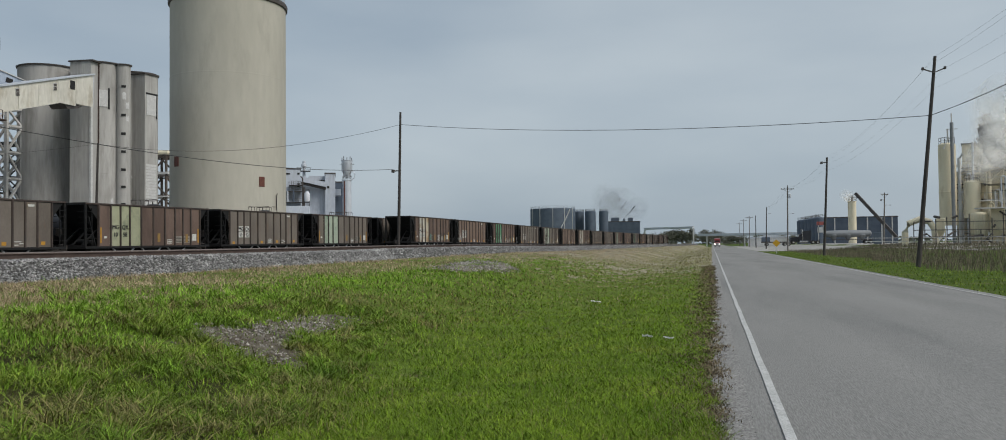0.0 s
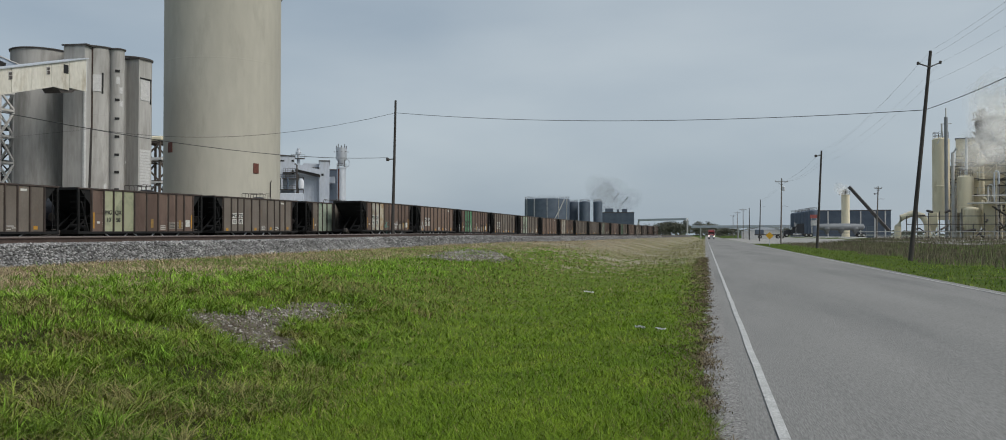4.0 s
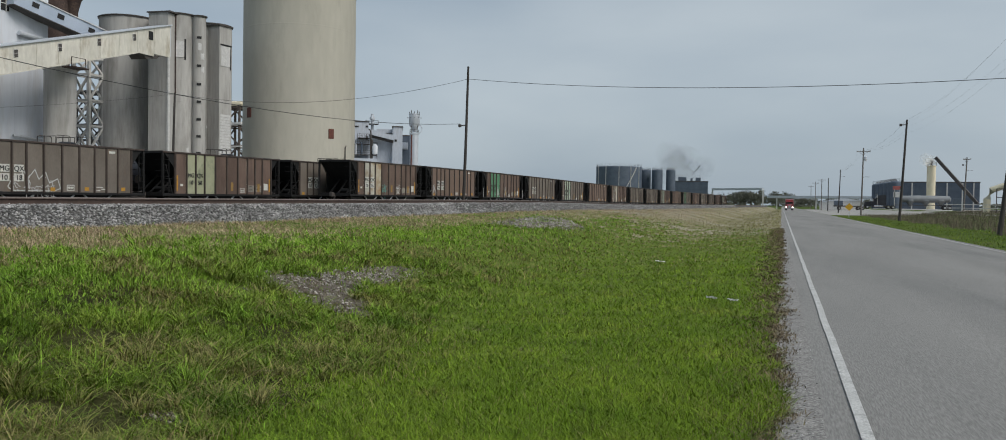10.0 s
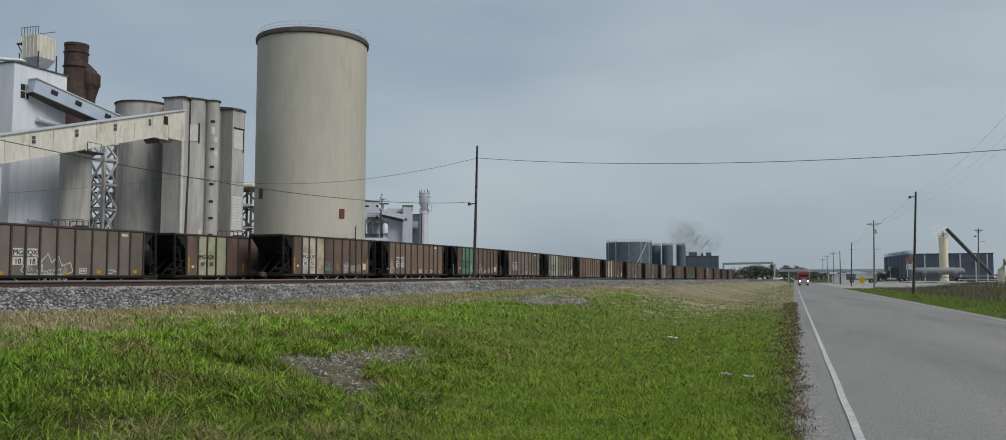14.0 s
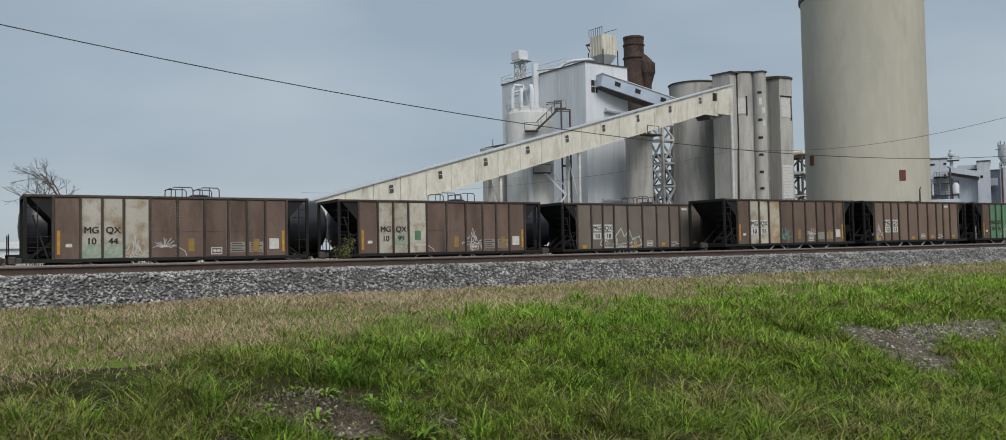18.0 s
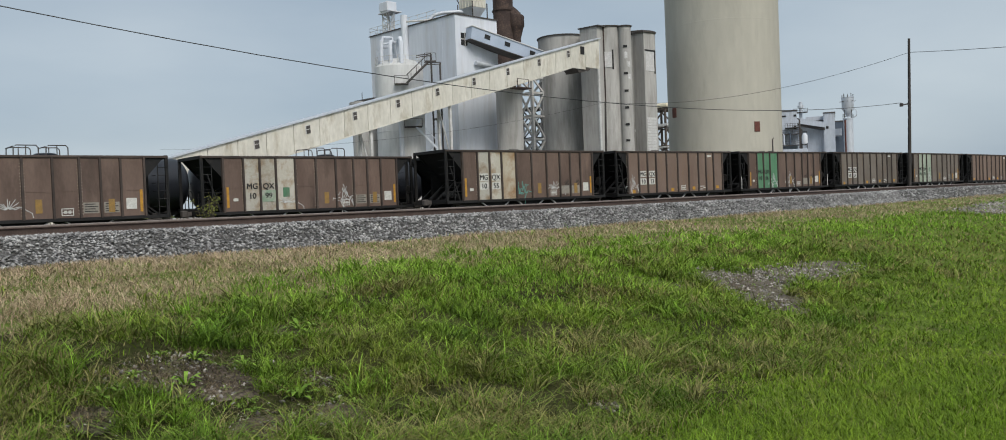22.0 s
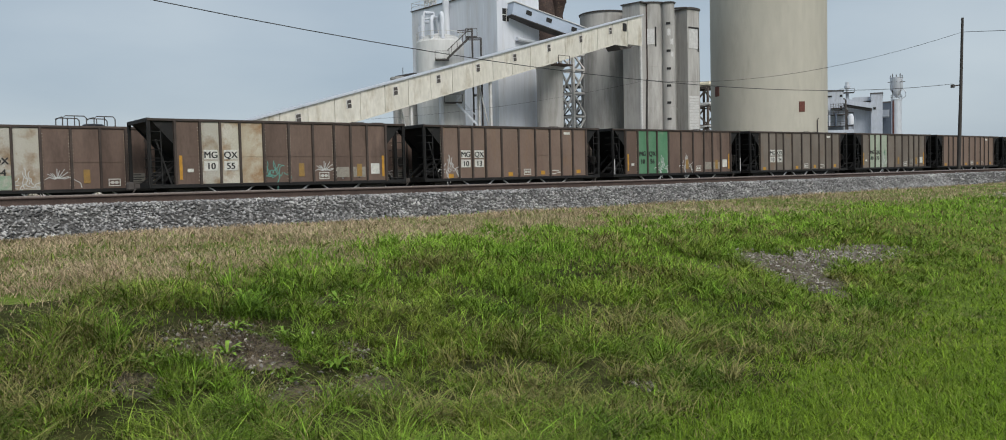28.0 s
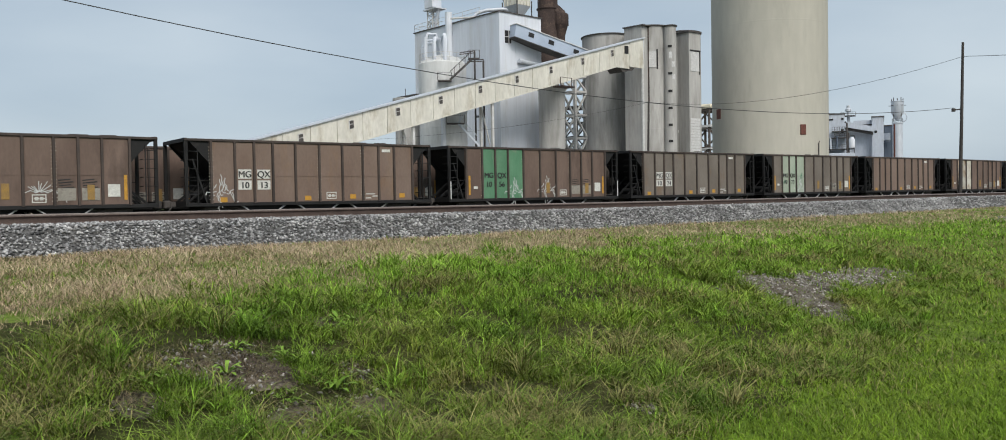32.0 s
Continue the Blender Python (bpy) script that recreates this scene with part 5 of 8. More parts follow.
for a, b in (((BX0, BY0), (BX1 - 4, BY0)), ((BX0, BY0), (BX0, BY1))):
    for z in (BZ + 0.75, BZ + 1.3):
        rl.tube([(*a, z), (*b, z)], 0.035, 5)
    for i in range(9):
        k = i / 8
        x, y = a[0] + (b[0] - a[0]) * k, a[1] + (b[1] - a[1]) * k
        rl.tube([(x, y, BZ + 0.2), (x, y, BZ + 1.3)], 0.035, 5)
part("roof_railing", rl, M_STEELW, bl)
hx, hy = at(52.75, 131)
hd = thing("roof_tower", pose(hx, hy, BZ + 0.2), "small white lattice head tower on the roof", "tower")
part("frame", lattice(Shape(), (0, 0), 1.2, 1.2, 0, 3.2, 1.1, 0.12), M_STEELW, hd)
part("cabin", Shape().box(-1.0, 1.0, -0.9, 0.9, 3.2, 4.6, bevel=0.08).box(-1.2, 2.0, -1.0, 1.0, 2.9, 3.05).tube([(0.2, 0, 0), (1.6, 0, 3)], 0.2, 8), M_PLANTW, hd)
fx_, fy_ = at(47.2, 124)
fl = thing("dust_filter", pose(fx_, fy_, BZ - 0.3), "cream bag filter with a hopper bottom on the roof", "dust filter")
part("housing", Shape().box(-1.35, 1.35, -1.35, 1.35, 2.3, 5.2, bevel=0.05), M_CREAM, fl)
rb_ = Shape()
for i in range(5):
    k = -1.2 + i * 0.6
    rb_.box(k - 0.05, k + 0.05, -1.42, 1.42, 2.3, 5.2).box(-1.42, 1.42, k - 0.05, k + 0.05, 2.3, 5.2)
part("stiffener", rb_, M_CREAM, fl)
part("hopper", Shape().add([(-1.35, -1.35, 2.3), (1.35, -1.35, 2.3), (1.35, 1.35, 2.3), (-1.35, 1.35, 2.3), (-0.2, -0.2, 0.2), (0.2, -0.2, 0.2), (0.2, 0.2, 0.2), (-0.2, 0.2, 0.2)], [(0, 1, 5, 4), (1, 2, 6, 5), (2, 3, 7, 6), (3, 0, 4, 7), (4, 5, 6, 7)]), M_GALV, fl)
lg = Shape()
for x in (-1.6, 1.5):
    lg.beam((x, -1.4, 0), (x, -1.4, 3.0), 0.12)
    lg.beam((x, 1.4, 0), (x, 1.4, 3.0), 0.12)
for i in range(7):
    lg.tube([(-1.4 + i * 0.46, -1.4, 5.2), (-1.4 + i * 0.46, -1.4, 6.2)], 0.04, 5)
lg.tube([(-1.4, -1.4, 6.2), (1.4, -1.4, 6.2)], 0.04, 5).tube([(-1.4, 1.4, 6.2), (1.4, 1.4, 6.2)], 0.04, 5)
lg.box(-2.3, -1.35, -1.3, 1.3, 4.2, 4.35).beam((-2.2, -1.2, 4.2), (-1.4, -1.2, 3.0), 0.1)
part("legs", lg, M_STEELD, fl)
el_ = Vector((*at(47.2 + 90, 1), 0))
part("duct", Shape().tube([el_ * k + Vector((0, 0, z)) for k, z in ((0.3, 1.7), (2.0, 2.0), (4.4, 1.9), (5.6, 1.6), (6.2, 1.0), (6.4, 0.3))], 0.26, 10), M_GALV, fl, smooth=True)
part("duct", Shape().tube([el_ * k + Vector((0.4, -0.4, z)) for k, z in ((0.3, 1.2), (3.0, 1.0), (6.8, 0.8), (9.5, 0.7))], 0.14, 8), M_STEELW, fl, smooth=True)
kx, ky = at(45.2, 134)
st = thing("rusted_stack", pose(kx, ky, 0), "rusted steel stack with a swollen elbow duct", "chimney")
part("shaft", Shape().lathe((0, 0), [(1.6, 12), (1.6, 28), (1.55, 28.1), (1.55, 34.0), (1.62, 34.05), (1.62, 34.4), (1.45, 34.4), (1.45, 33)], 28), M_RUST, st, smooth=True)
rv = at(45.2 - 90, 1)
e0 = Vector((rv[0], rv[1], 0))
part("elbow_barrel", Shape().lathe((e0.x * 1.8, e0.y * 1.8), [(0.95, 22), (0.82, 26.6), (0.86, 27.0), (1.3, 28.6), (1.36, 28.7), (1.36, 30.1), (1.25, 30.4), (0.0, 30.9)], 20), M_RUST, st, smooth=True)
part("elbow_duct", Shape().tube([Vector((0, 0, 31.4)), e0 * 0.9 + Vector((0, 0, 30.9)), e0 * 1.9 + Vector((0, 0, 29.9))], 1.12, 10, r2=1.2), M_RUST, st)
hoop = Shape()
for k in range(12):
    a = radians(k * 30)
    hoop.beam((e0.x * 1.8 + 1.38 * math.cos(a), e0.y * 1.8 + 1.38 * math.sin(a), 28.6), (e0.x * 1.8 + 1.38 * math.cos(a), e0.y * 1.8 + 1.38 * math.sin(a), 30.2), 0.08)
part("stiffener", hoop, M_RUST, st)
part("band", Shape().lathe((0, 0), [(1.6, 31), (1.72, 31.05), (1.72, 31.2), (1.6, 31.25)], 28), M_RUST, st)
part("band", Shape().lathe((0, 0), [(1.55, 33.0), (1.68, 33.05), (1.68, 33.2), (1.55, 33.25)], 28), M_RUST, st)

# the small white silo with its pipework, and the dark bin beside it
qx, qy = at(52.2, 111)
ss = thing("small_silo", pose(qx, qy, 0), "white cylindrical silo with looping pipes and stairs", "silo")
part("wall", Shape().lathe((0, 0), [(3.05, YARD), (3.05, 19.2), (2.85, 19.4), (2.2, 20.0), (0, 20.6)], 40), M_PALEW, ss, smooth=True)
pp = Shape()
for a, r_, h in ((200, 2.6, 1.7), (230, 2.5, 1.2), (262, 2.4, 2.2), (300, 2.6, 1.5), (330, 2.7, 1.9)):
    c, s_ = math.cos(radians(a)), math.sin(radians(a))
    pp.tube([(c * r_, s_ * r_, 19.4), (c * r_, s_ * r_, 20.2 + h), (c * r_ * 0.85, s_ * r_ * 0.85, 20.7 + h), (c * r_ * 0.4, s_ * r_ * 0.4, 20.8 + h), (c * 0.2, s_ * 0.2, 20.3)], 0.26, 8)
part("pipework", pp, M_PLANTW, ss, smooth=True)
part("railing", ring_rail(Shape(), (0, 0), 2.95, 19.2, 18, 1.2), M_STEELW, ss)
ev_, ef_ = Vector((*at(52.2 - 90, 1), 0)), Vector((*at(52.2 + 180, 1), 0))


def by_silo(e, z, f=3.2):
    """A place beside the small silo: e to its north-east, f toward the road."""
    return ev_ * e + ef_ * f + Vector((0, 0, z))


stp = Shape()
for e, zt in ((4.1, 20.7), (5.2, 19.6)):
    for f in (0.2, 1.6):
        stp.beam(by_silo(e, YARD, f), by_silo(e, zt, f), 0.13)
for e0, z0_, e1, z1_ in ((2.2, 20.5, 4.1, 20.7), (3.2, 19.6, 5.2, 19.6), (4.1, 16.5, 5.2, 16.5), (4.1, 12.5, 5.2, 12.5), (4.1, 8.6, 5.2, 8.6)):
    stp.beam(by_silo(e0, z0_, 1.6), by_silo(e1, z1_, 1.6), 0.12).beam(by_silo(e0, z0_, 0.2), by_silo(e1, z1_, 0.2), 0.12)
part("stair_frame", stp, M_STEELD, ss, "dark steel stair frame")
for e0, z0_, e1, z1_ in ((3.6, 19.3, 0.9, 16.8), (3.3, 13.5, 1.85, 11.5), (1.85, 11.4, 4.4, 8.6), (4.4, 8.6, 2.2, 5.6)):
    fl_ = Shape()
    for f in (3.15, 3.85):
        fl_.beam(by_silo(e0, z0_, f), by_silo(e1, z1_, f), 0.07, 0.2).beam(by_silo(e0, z0_ + 1.0, f), by_silo(e1, z1_ + 1.0, f), 0.05)
    for i in range(12):
        k = (i + 0.5) / 12
        e, z = e0 + (e1 - e0) * k, z0_ + (z1_ - z0_) * k
        fl_.beam(by_silo(e, z, 3.15), by_silo(e, z, 3.85), 0.2, 0.04)
        if i % 3 == 0:
            fl_.beam(by_silo(e, z, 3.85), by_silo(e, z + 1.0, 3.85), 0.05)
    part("stair_flight", fl_, M_STEELD if z0_ > 15 else M_GALV, ss)
for e0, e1, z in ((-0.6, 1.1, 16.7), (0.4, 2.6, 11.4), (3.2, 4.6, 19.4)):
    pf = Shape().beam(by_silo(e0, z, 3.4), by_silo(e1, z, 3.4), 1.1, 0.14).beam(by_silo(e0, z + 1.0, 3.9), by_silo(e1, z + 1.0, 3.9), 0.05)
    pf.beam(by_silo(e0, z, 3.9), by_silo(e0, z + 1.0, 3.9), 0.05).beam(by_silo(e1, z, 3.9), by_silo(e1, z + 1.0, 3.9), 0.05)
    part("landing", pf, M_STEELD, ss)
part("downcomer", Shape().tube([by_silo(0.0, YARD, 3.4), by_silo(0.0, 12.6, 3.4), by_silo(0.0, 13.2, 2.9)], 0.3, 10), M_PLANTW, ss)
for z in (3.0, 7.0, 11.0, 15.0):
    part("shell_seam", Shape().lathe((0, 0), [(3.04, z), (3.09, z + 0.02), (3.09, z + 0.1), (3.04, z + 0.12)], 40), M_PALEW, ss)
nx_, ny_ = at(54.55, 114)
db = thing("feed_bin", pose(nx_, ny_, 0), "dark grey steel bin under a conveyor gallery", "bin")
part("wall", Shape().lathe((0, 0), [(1.6, YARD), (1.6, 14.9), (1.9, 15.0), (1.9, 15.3), (0, 15.5)], 24), M_CONC, db, smooth=True)
part("platform", Shape().box(-0.4, 3.8, -1.2, 1.2, 15.3, 15.5).tube([(1.2, -1.1, 15.4), (1.2, -1.1, 16.4)], 0.05, 5), M_STEELD, db)

# the long cream conveyor gallery
GY0, GY1 = 16.0, 98.85
GS = math.atan(0.2797)


def g_bot(y):
    return 7.4 + 0.281 * (y - 46.9)


gal = thing("conveyor_gallery", label="long sloping cream sheet-metal conveyor gallery", category="conveyor")
n_p = 26
for i in range(n_p):
    a, b = GY0 + (GY1 - GY0) * i / n_p, GY0 + (GY1 - GY0) * (i + 1) / n_p
    za, zb = g_bot(a), g_bot(b)
    if b > GY1 - 5.4:
        za = zb = max(min(za, 20.55), 20.5) if a > GY1 - 5.4 else za
    ta, tb = 7.1 + 0.2786 * (a - 35), 7.1 + 0.2786 * (b - 35)
    part("side_panel", Shape().prism([(a + 0.03, za), (b - 0.03, zb), (b - 0.03, tb), (a + 0.03, ta)], "x", -80.1, -80.0), M_CREAM, gal)
core = Shape().prism([(GY0, g_bot(GY0) + 0.05), (GY1 - 5.4, g_bot(GY1 - 5.4) + 0.05), (GY1 - 0.05, 20.75), (GY1 - 0.05, 24.75), (GY0, 1.75)], "x", -83.0, -80.1)
part("casing", core, M_CREAM, gal)
part("roof", Shape().prism([(GY0, 1.8), (GY1 + 0.2, 24.95), (GY1 + 0.2, 25.1), (GY0, 1.95)], "x", -83.2, -79.8), M_GALV, gal, "thin grey roof sheet")
part("end_panel", Shape().box(-83.0, -80.0, GY1, GY1 + 0.08, 20.7, 24.9), M_PLANTW, gal)
part("bottom_lip", Shape().prism([(GY0, g_bot(GY0) - 0.12), (GY1 - 5.4, g_bot(GY1 - 5.4) - 0.12), (GY1 - 5.4, g_bot(GY1 - 5.4) + 0.02), (GY0, g_bot(GY0) + 0.02)], "x", -83.0, -79.96), M_CREAM, gal)
for k in range(9):
    y = 43.6 + 6.05 * k
    if y > 97:
        break
    zc = 8.45 + 0.281 * (y - 43.6)
    w = part("window", Shape().prism([(y - 0.26, zc - 0.48), (y + 0.26, zc - 0.36), (y + 0.2, zc + 0.48), (y - 0.32, zc + 0.36)], "x", -80.0, -79.95), M_STEELD, gal)
    part("window_frame", Shape().prism([(y - 0.34, zc + 0.36), (y + 0.2, zc + 0.49), (y + 0.2, zc + 0.58), (y - 0.34, zc + 0.45)], "x", -79.99, -79.93).prism([(y - 0.34, zc - 0.5), (y - 0.26, zc - 0.5), (y - 0.32, zc + 0.4), (y - 0.4, zc + 0.38)], "x", -79.99, -79.93).prism([(y - 0.29, zc - 0.04), (y + 0.23, zc + 0.08), (y + 0.23, zc + 0.13), (y - 0.29, zc + 0.01)], "x", -79.99, -79.93), M_STEELW, w)
part("dark_hatch", Shape().box(-79.99, -79.92, 94.6, 95.4, 22.3, 23.4), M_BLACK, gal)
for y in (58.0, 70.0):
    zt_ = g_bot(y)
    for x in (-80.4, -82.6):
        part("support_leg", Shape().beam((x, y, YARD), (x, y, zt_), 0.3), M_STEELW, gal)
    part("brace", Shape().beam((-80.4, y, zt_ * 0.5), (-82.6, y, zt_), 0.14), M_STEELW, gal)
part("end_bracket", Shape().prism([(93.6, 20.45), (97.0, 20.45), (96.4, 20.05), (94.4, 19.7)], "x", -82.6, -80.2), M_STEELD, gal, "dark hopper bracket under the head")
part("transfer_platform", Shape().box(-80.2, -78.6, 80.4, 82.9, 16.45, 16.6).beam((-79, 80.6, 16.6), (-79, 80.6, 17.7), 0.07).beam((-79, 82.7, 16.6), (-79, 82.7, 17.7), 0.07).beam((-79, 80.6, 17.7), (-79, 82.7, 17.7), 0.06), M_RUST, gal)

# round pier under the gallery, white lattice tower behind, grey cross gallery
rx, ry_ = at(45.02, 119)
solo("round_pier", Shape().lathe((rx, ry_), [(1.82, YARD), (1.82, 16.7), (2.0, 16.8), (2.0, 17.2), (0, 17.25)], 28), M_CONC, "round concrete pier under the conveyor gallery", "pier", smooth=True)
lx, ly_ = at(43.5, 137)
solo("lattice_tower", lattice(Shape(), (lx, ly_), 2.7, 2.7, YARD, 21.0, 3.6, 0.36), M_STEELW, "white braced steel lattice tower", "tower")
lx, ly_ = at(43.4, 143.5)
solo("lattice_tower", lattice(Shape(), (lx, ly_), 2.6, 2.6, YARD, 17.0, 2.3, 0.22), M_STEELD, "dark braced steel lattice tower", "tower")
lx, ly_ = at(45.7, 136)
solo("lattice_tower", lattice(Shape(), (lx, ly_), 1.6, 1.6, YARD, 22.0, 2.6, 0.2), M_STEELD, "dark braced steel duct tower", "tower")
gg = thing("grey_gallery", label="short grey enclosed conveyor between building and silo", category="conveyor")
a, b = Vector((-87.6, 79.9, 24.75)), Vector((-85.2, 94.0, 21.6))
d = b - a
mg = Matrix.Translation(a) @ d.to_track_quat("X", "Z").to_matrix().to_4x4()
# shadow is put into the colours: blue-grey casing, dark sheet on the underside
part("casing", Shape().box(0, d.length, -1.1, 1.1, -0.75, 0.95), M_BLUEG, gg, m=mg)
part("roof", Shape().box(-0.1, d.length, -1.25, 1.25, 0.95, 1.06), M_STEELW, gg, m=mg)
part("soffit", Shape().box(0, d.length, -1.12, 1.12, -0.82, -0.75), M_STEELD, gg, m=mg)
for k in (2.6, 6.0, 10.4):
    part("window", Shape().box(k - 0.45, k + 0.45, -1.16, -1.08, -0.1, 0.5), M_BLACK, gg, m=mg)

# rusty steel frame between the concrete group and the great silo
lx, ly_ = at(35.0, 205)
fr_ = thing("steel_frame", pose(lx, ly_, 0), "rusty open steel frame with a tiled top", "steel frame")
part("frame", lattice(Shape(), (0, 0), 4.6, 5, YARD, 22, 4.2, 0.4), M_BARK, fr_)
part("floor_deck", Shape().box(-3, 3, -3, 3, 17.8, 18.3), M_STEELW, fr_)
part("floor_deck", Shape().box(-3, 3, -3, 3, 12.8, 13.1), M_STEELW, fr_)
part("roof", Shape().box(-3.2, 3.2, -3, 3, 22, 23.0, bevel=0.3), M_BEIGE, fr_)

# the silver plant past the great silo
def box_building(name, y0, y1, d0, depth, z, material, label, parts=()):
    """A block whose near face runs between two bearings."""
    p, q = Vector((*at(y0, d0), 0)), Vector((*at(y1, d0), 0))
    d = q - p
    t = thing(name, pose(p.x, p.y, 0, 0, 0, math.degrees(math.atan2(d.y, d.x))), label, "building")
    w = d.length
    part("wall", Shape().box(0, w, 0, depth, YARD, z), material, t)
    part("parapet", Shape().box(-0.15, w + 0.15, -0.15, depth, z, z + 0.3), M_STEELD, t)
    s_ = Shape()
    k = max(4, round(w / 1.2))
    for i in range(k):
        s_.box((i + 0.5) * w / k - 0.06, (i + 0.5) * w / k + 0.06, -0.07, 0, YARD, z - 0.1)
    part("cladding_ribs", s_, material, t)
    return t, w


b1, w1 = box_building("silver_building", 28.2, 26.75, 232, 12, 22.0, M_SILVER, "pale blue-grey sheet clad plant building with balconies")
part("window", Shape().box(w1 * 0.25, w1 * 0.55, -0.1, 0, 20.6, 21.0), M_BLACK, b1)
part("window", Shape().box(w1 * 0.86, w1 * 0.96, -0.1, 0, 20.6, 21.1), M_BLACK, b1)
part("window", Shape().box(w1 * 0.86, w1 * 0.96, -0.1, 0, 17.4, 18.3), M_BLACK, b1)
part("annexe", Shape().box(-0.5, w1 + 2.2, -4, 0, YARD, 12.2, bevel=0.1), M_SILVER, b1)
for z, x0, x1 in ((13.2, -0.5, w1 + 2.2), (16.0, 0.2, w1 + 1.0), (17.6, w1 * 0.5, w1 + 0.6)):
    part("balcony_deck", Shape().box(x0, x1, -2.6, 0, z, z + 0.14), M_STEELD, b1)
    rl_ = Shape()
    for i in range(7):
        x = x0 + (x1 - x0) * i / 6
        rl_.beam((x, -2.5, z), (x, -2.5, z + 1.1), 0.09)
    rl_.beam((x0, -2.5, z + 1.1), (x1, -2.5, z + 1.1), 0.08).beam((x0, -2.5, z + 0.6), (x1, -2.5, z + 0.6), 0.06)
    part("balcony_rail", rl_, M_STEELD, b1)
for x, z0_, z1_, mt in ((w1 + 0.5, 11, 19.5, M_STEELD), (w1 + 0.9, 11, 17.0, M_STEELD), (1.2, 13.3, 15.6, M_PLANTW), (2.6, 13.3, 15.9, M_GALV), (w1 * 0.7, 13.3, 16.0, M_DARKG)):
    part("riser", Shape().tube([(x, -2.9, z0_), (x, -2.9, z1_), (x - 0.4, -2.0, z1_ + 0.4)], 0.2, 8), mt, b1)
for x in (w1 * 0.12, w1 + 1.6):
    part("dust_pot", Shape().lathe((x, -3.0), [(0.0, 13.3), (0.7, 13.5), (0.75, 15.4), (0.4, 16.0), (0, 16.1)], 16), M_PLANTW, b1, smooth=True)
# wall below the inclined conveyor, and the conveyor itself
b2, w2 = box_building("silver_building", 26.75, 25.2, 238, 12, 19.4, M_SILVER, "silver sheet clad plant wall under an inclined conveyor")
part("roof_conveyor", Shape().prism([(-0.6, 20.6), (w2 + 0.2, 18.9), (w2 + 0.2, 17.6), (-0.6, 19.2)], "y", -3.2, -1.0), M_SILVER, b2, "sloping silver conveyor casing")
# dark-toned block puts the shade below the casing into shape and colour
part("conveyor_soffit", Shape().prism([(0.2, 19.2), (w2 + 0.2, 17.7), (w2 + 0.2, 16.9), (0.2, 18.4)], "y", -2.6, -1.1), M_STEELD, b2)
part("window_frame", Shape().box(0.9, 1.05, -0.2, 0, 12.6, 17.0).box(2.2, 2.35, -0.2, 0, 12.6, 17.0).box(0.9, 2.35, -0.2, 0, 16.9, 17.05).box(0.9, 2.35, -0.2, 0, 15.2, 15.35).box(0.9, 2.35, -0.2, 0, 13.6, 13.75), M_STEELD, b2)
part("vent", Shape().lathe((0.9, 3), [(0.4, 19.6), (0.4, 23.4), (0.75, 23.5), (0.75, 24.1), (0.45, 24.3), (0.45, 25.0), (0, 25.1)], 14), M_GALV, b2, smooth=True)
part("vent_platform", Shape().box(-0.9, 2.6, 1.6, 4.4, 22.2, 22.35).beam((-0.9, 1.7, 23.2), (2.6, 1.7, 23.2), 0.08).beam((-0.9, 1.7, 22.3), (-0.9, 1.7, 23.2), 0.08).beam((2.6, 1.7, 22.3), (2.6, 1.7, 23.2), 0.08), M_STEELD, b2)
b3, w3 = box_building("silver_building", 25.2, 24.55, 236, 14, 21.2, M_SILVER, "narrow silver elevator tower with a small dark window")
part("window", Shape().box(w3 * 0.2, w3 * 0.42, -0.12, 0, 17.3, 17.9), M_BLACK, b3)
part("rear_roof", Shape().box(-4.4, 0, 4, 12, YARD, 20.9), M_SILVER, b3)
# the recess's shade is put into this wall's dark colour
b4, w4 = box_building("silver_building", 24.55, 24.05, 246, 8, 19.6, M_DARKG, "recessed sheet wall toned dark for shade beside the elevator bin")
part("cross_conveyor", Shape().box(-0.4, w4 * 0.72, -6.0, -1.0, 15.7, 17.4, bevel=0.05), M_SILVER, b4)
c3 = at(23.79, 236)
ev = thing("elevator_silo", pose(*c3, 0), "galvanised round bin with a hopper on top", "silo")
a3 = math.degrees(math.atan2(-c3[1], -c3[0]))
part("wall", Shape().lathe((0, 0), [(1.18, YARD), (1.18, 19.3), (1.3, 19.35), (1.3, 19.6), (0, 19.7)], 24), M_GALV, ev, smooth=True)
part("side_duct", Shape().box(-0.16, 0.16, -0.12, 0.1, YARD, 19.2, m=pose(1.22 * math.cos(radians(a3 - 35)), 1.22 * math.sin(radians(a3 - 35)), 0, 0, 0, a3 - 35 + 90)), M_DOORR, ev, "rusty vertical duct")
part("top_hopper", Shape().lathe((0, 0), [(0.25, 20.0), (1.45, 22.0), (1.45, 24.7), (1.55, 24.75), (1.55, 24.9), (0, 25.1)], 20), M_GALV, ev, smooth=True)
lgs = Shape()
for k in range(4):
    a = radians(a3 + 45 + 90 * k)
    lgs.beam((1.1 * math.cos(a), 1.1 * math.sin(a), 19.6), (1.3 * math.cos(a), 1.3 * math.sin(a), 22.4), 0.12)
for k in range(5):
    a = radians(a3 - 80 + 40 * k)
    lgs.tube([(1.3 * math.cos(a), 1.3 * math.sin(a), 24.9), (1.3 * math.cos(a), 1.3 * math.sin(a), 25.5 + 0.3 * (k % 2))], 0.1, 6)
    lgs.beam((1.4 * math.cos(a), 1.4 * math.sin(a), 23.8), (2.0 * math.cos(a), 2.0 * math.sin(a), 23.8), 0.12)
part("hopper_legs", lgs, M_STEELD, ev)
ee = Vector((*at(23.79 - 90, 1), 0))
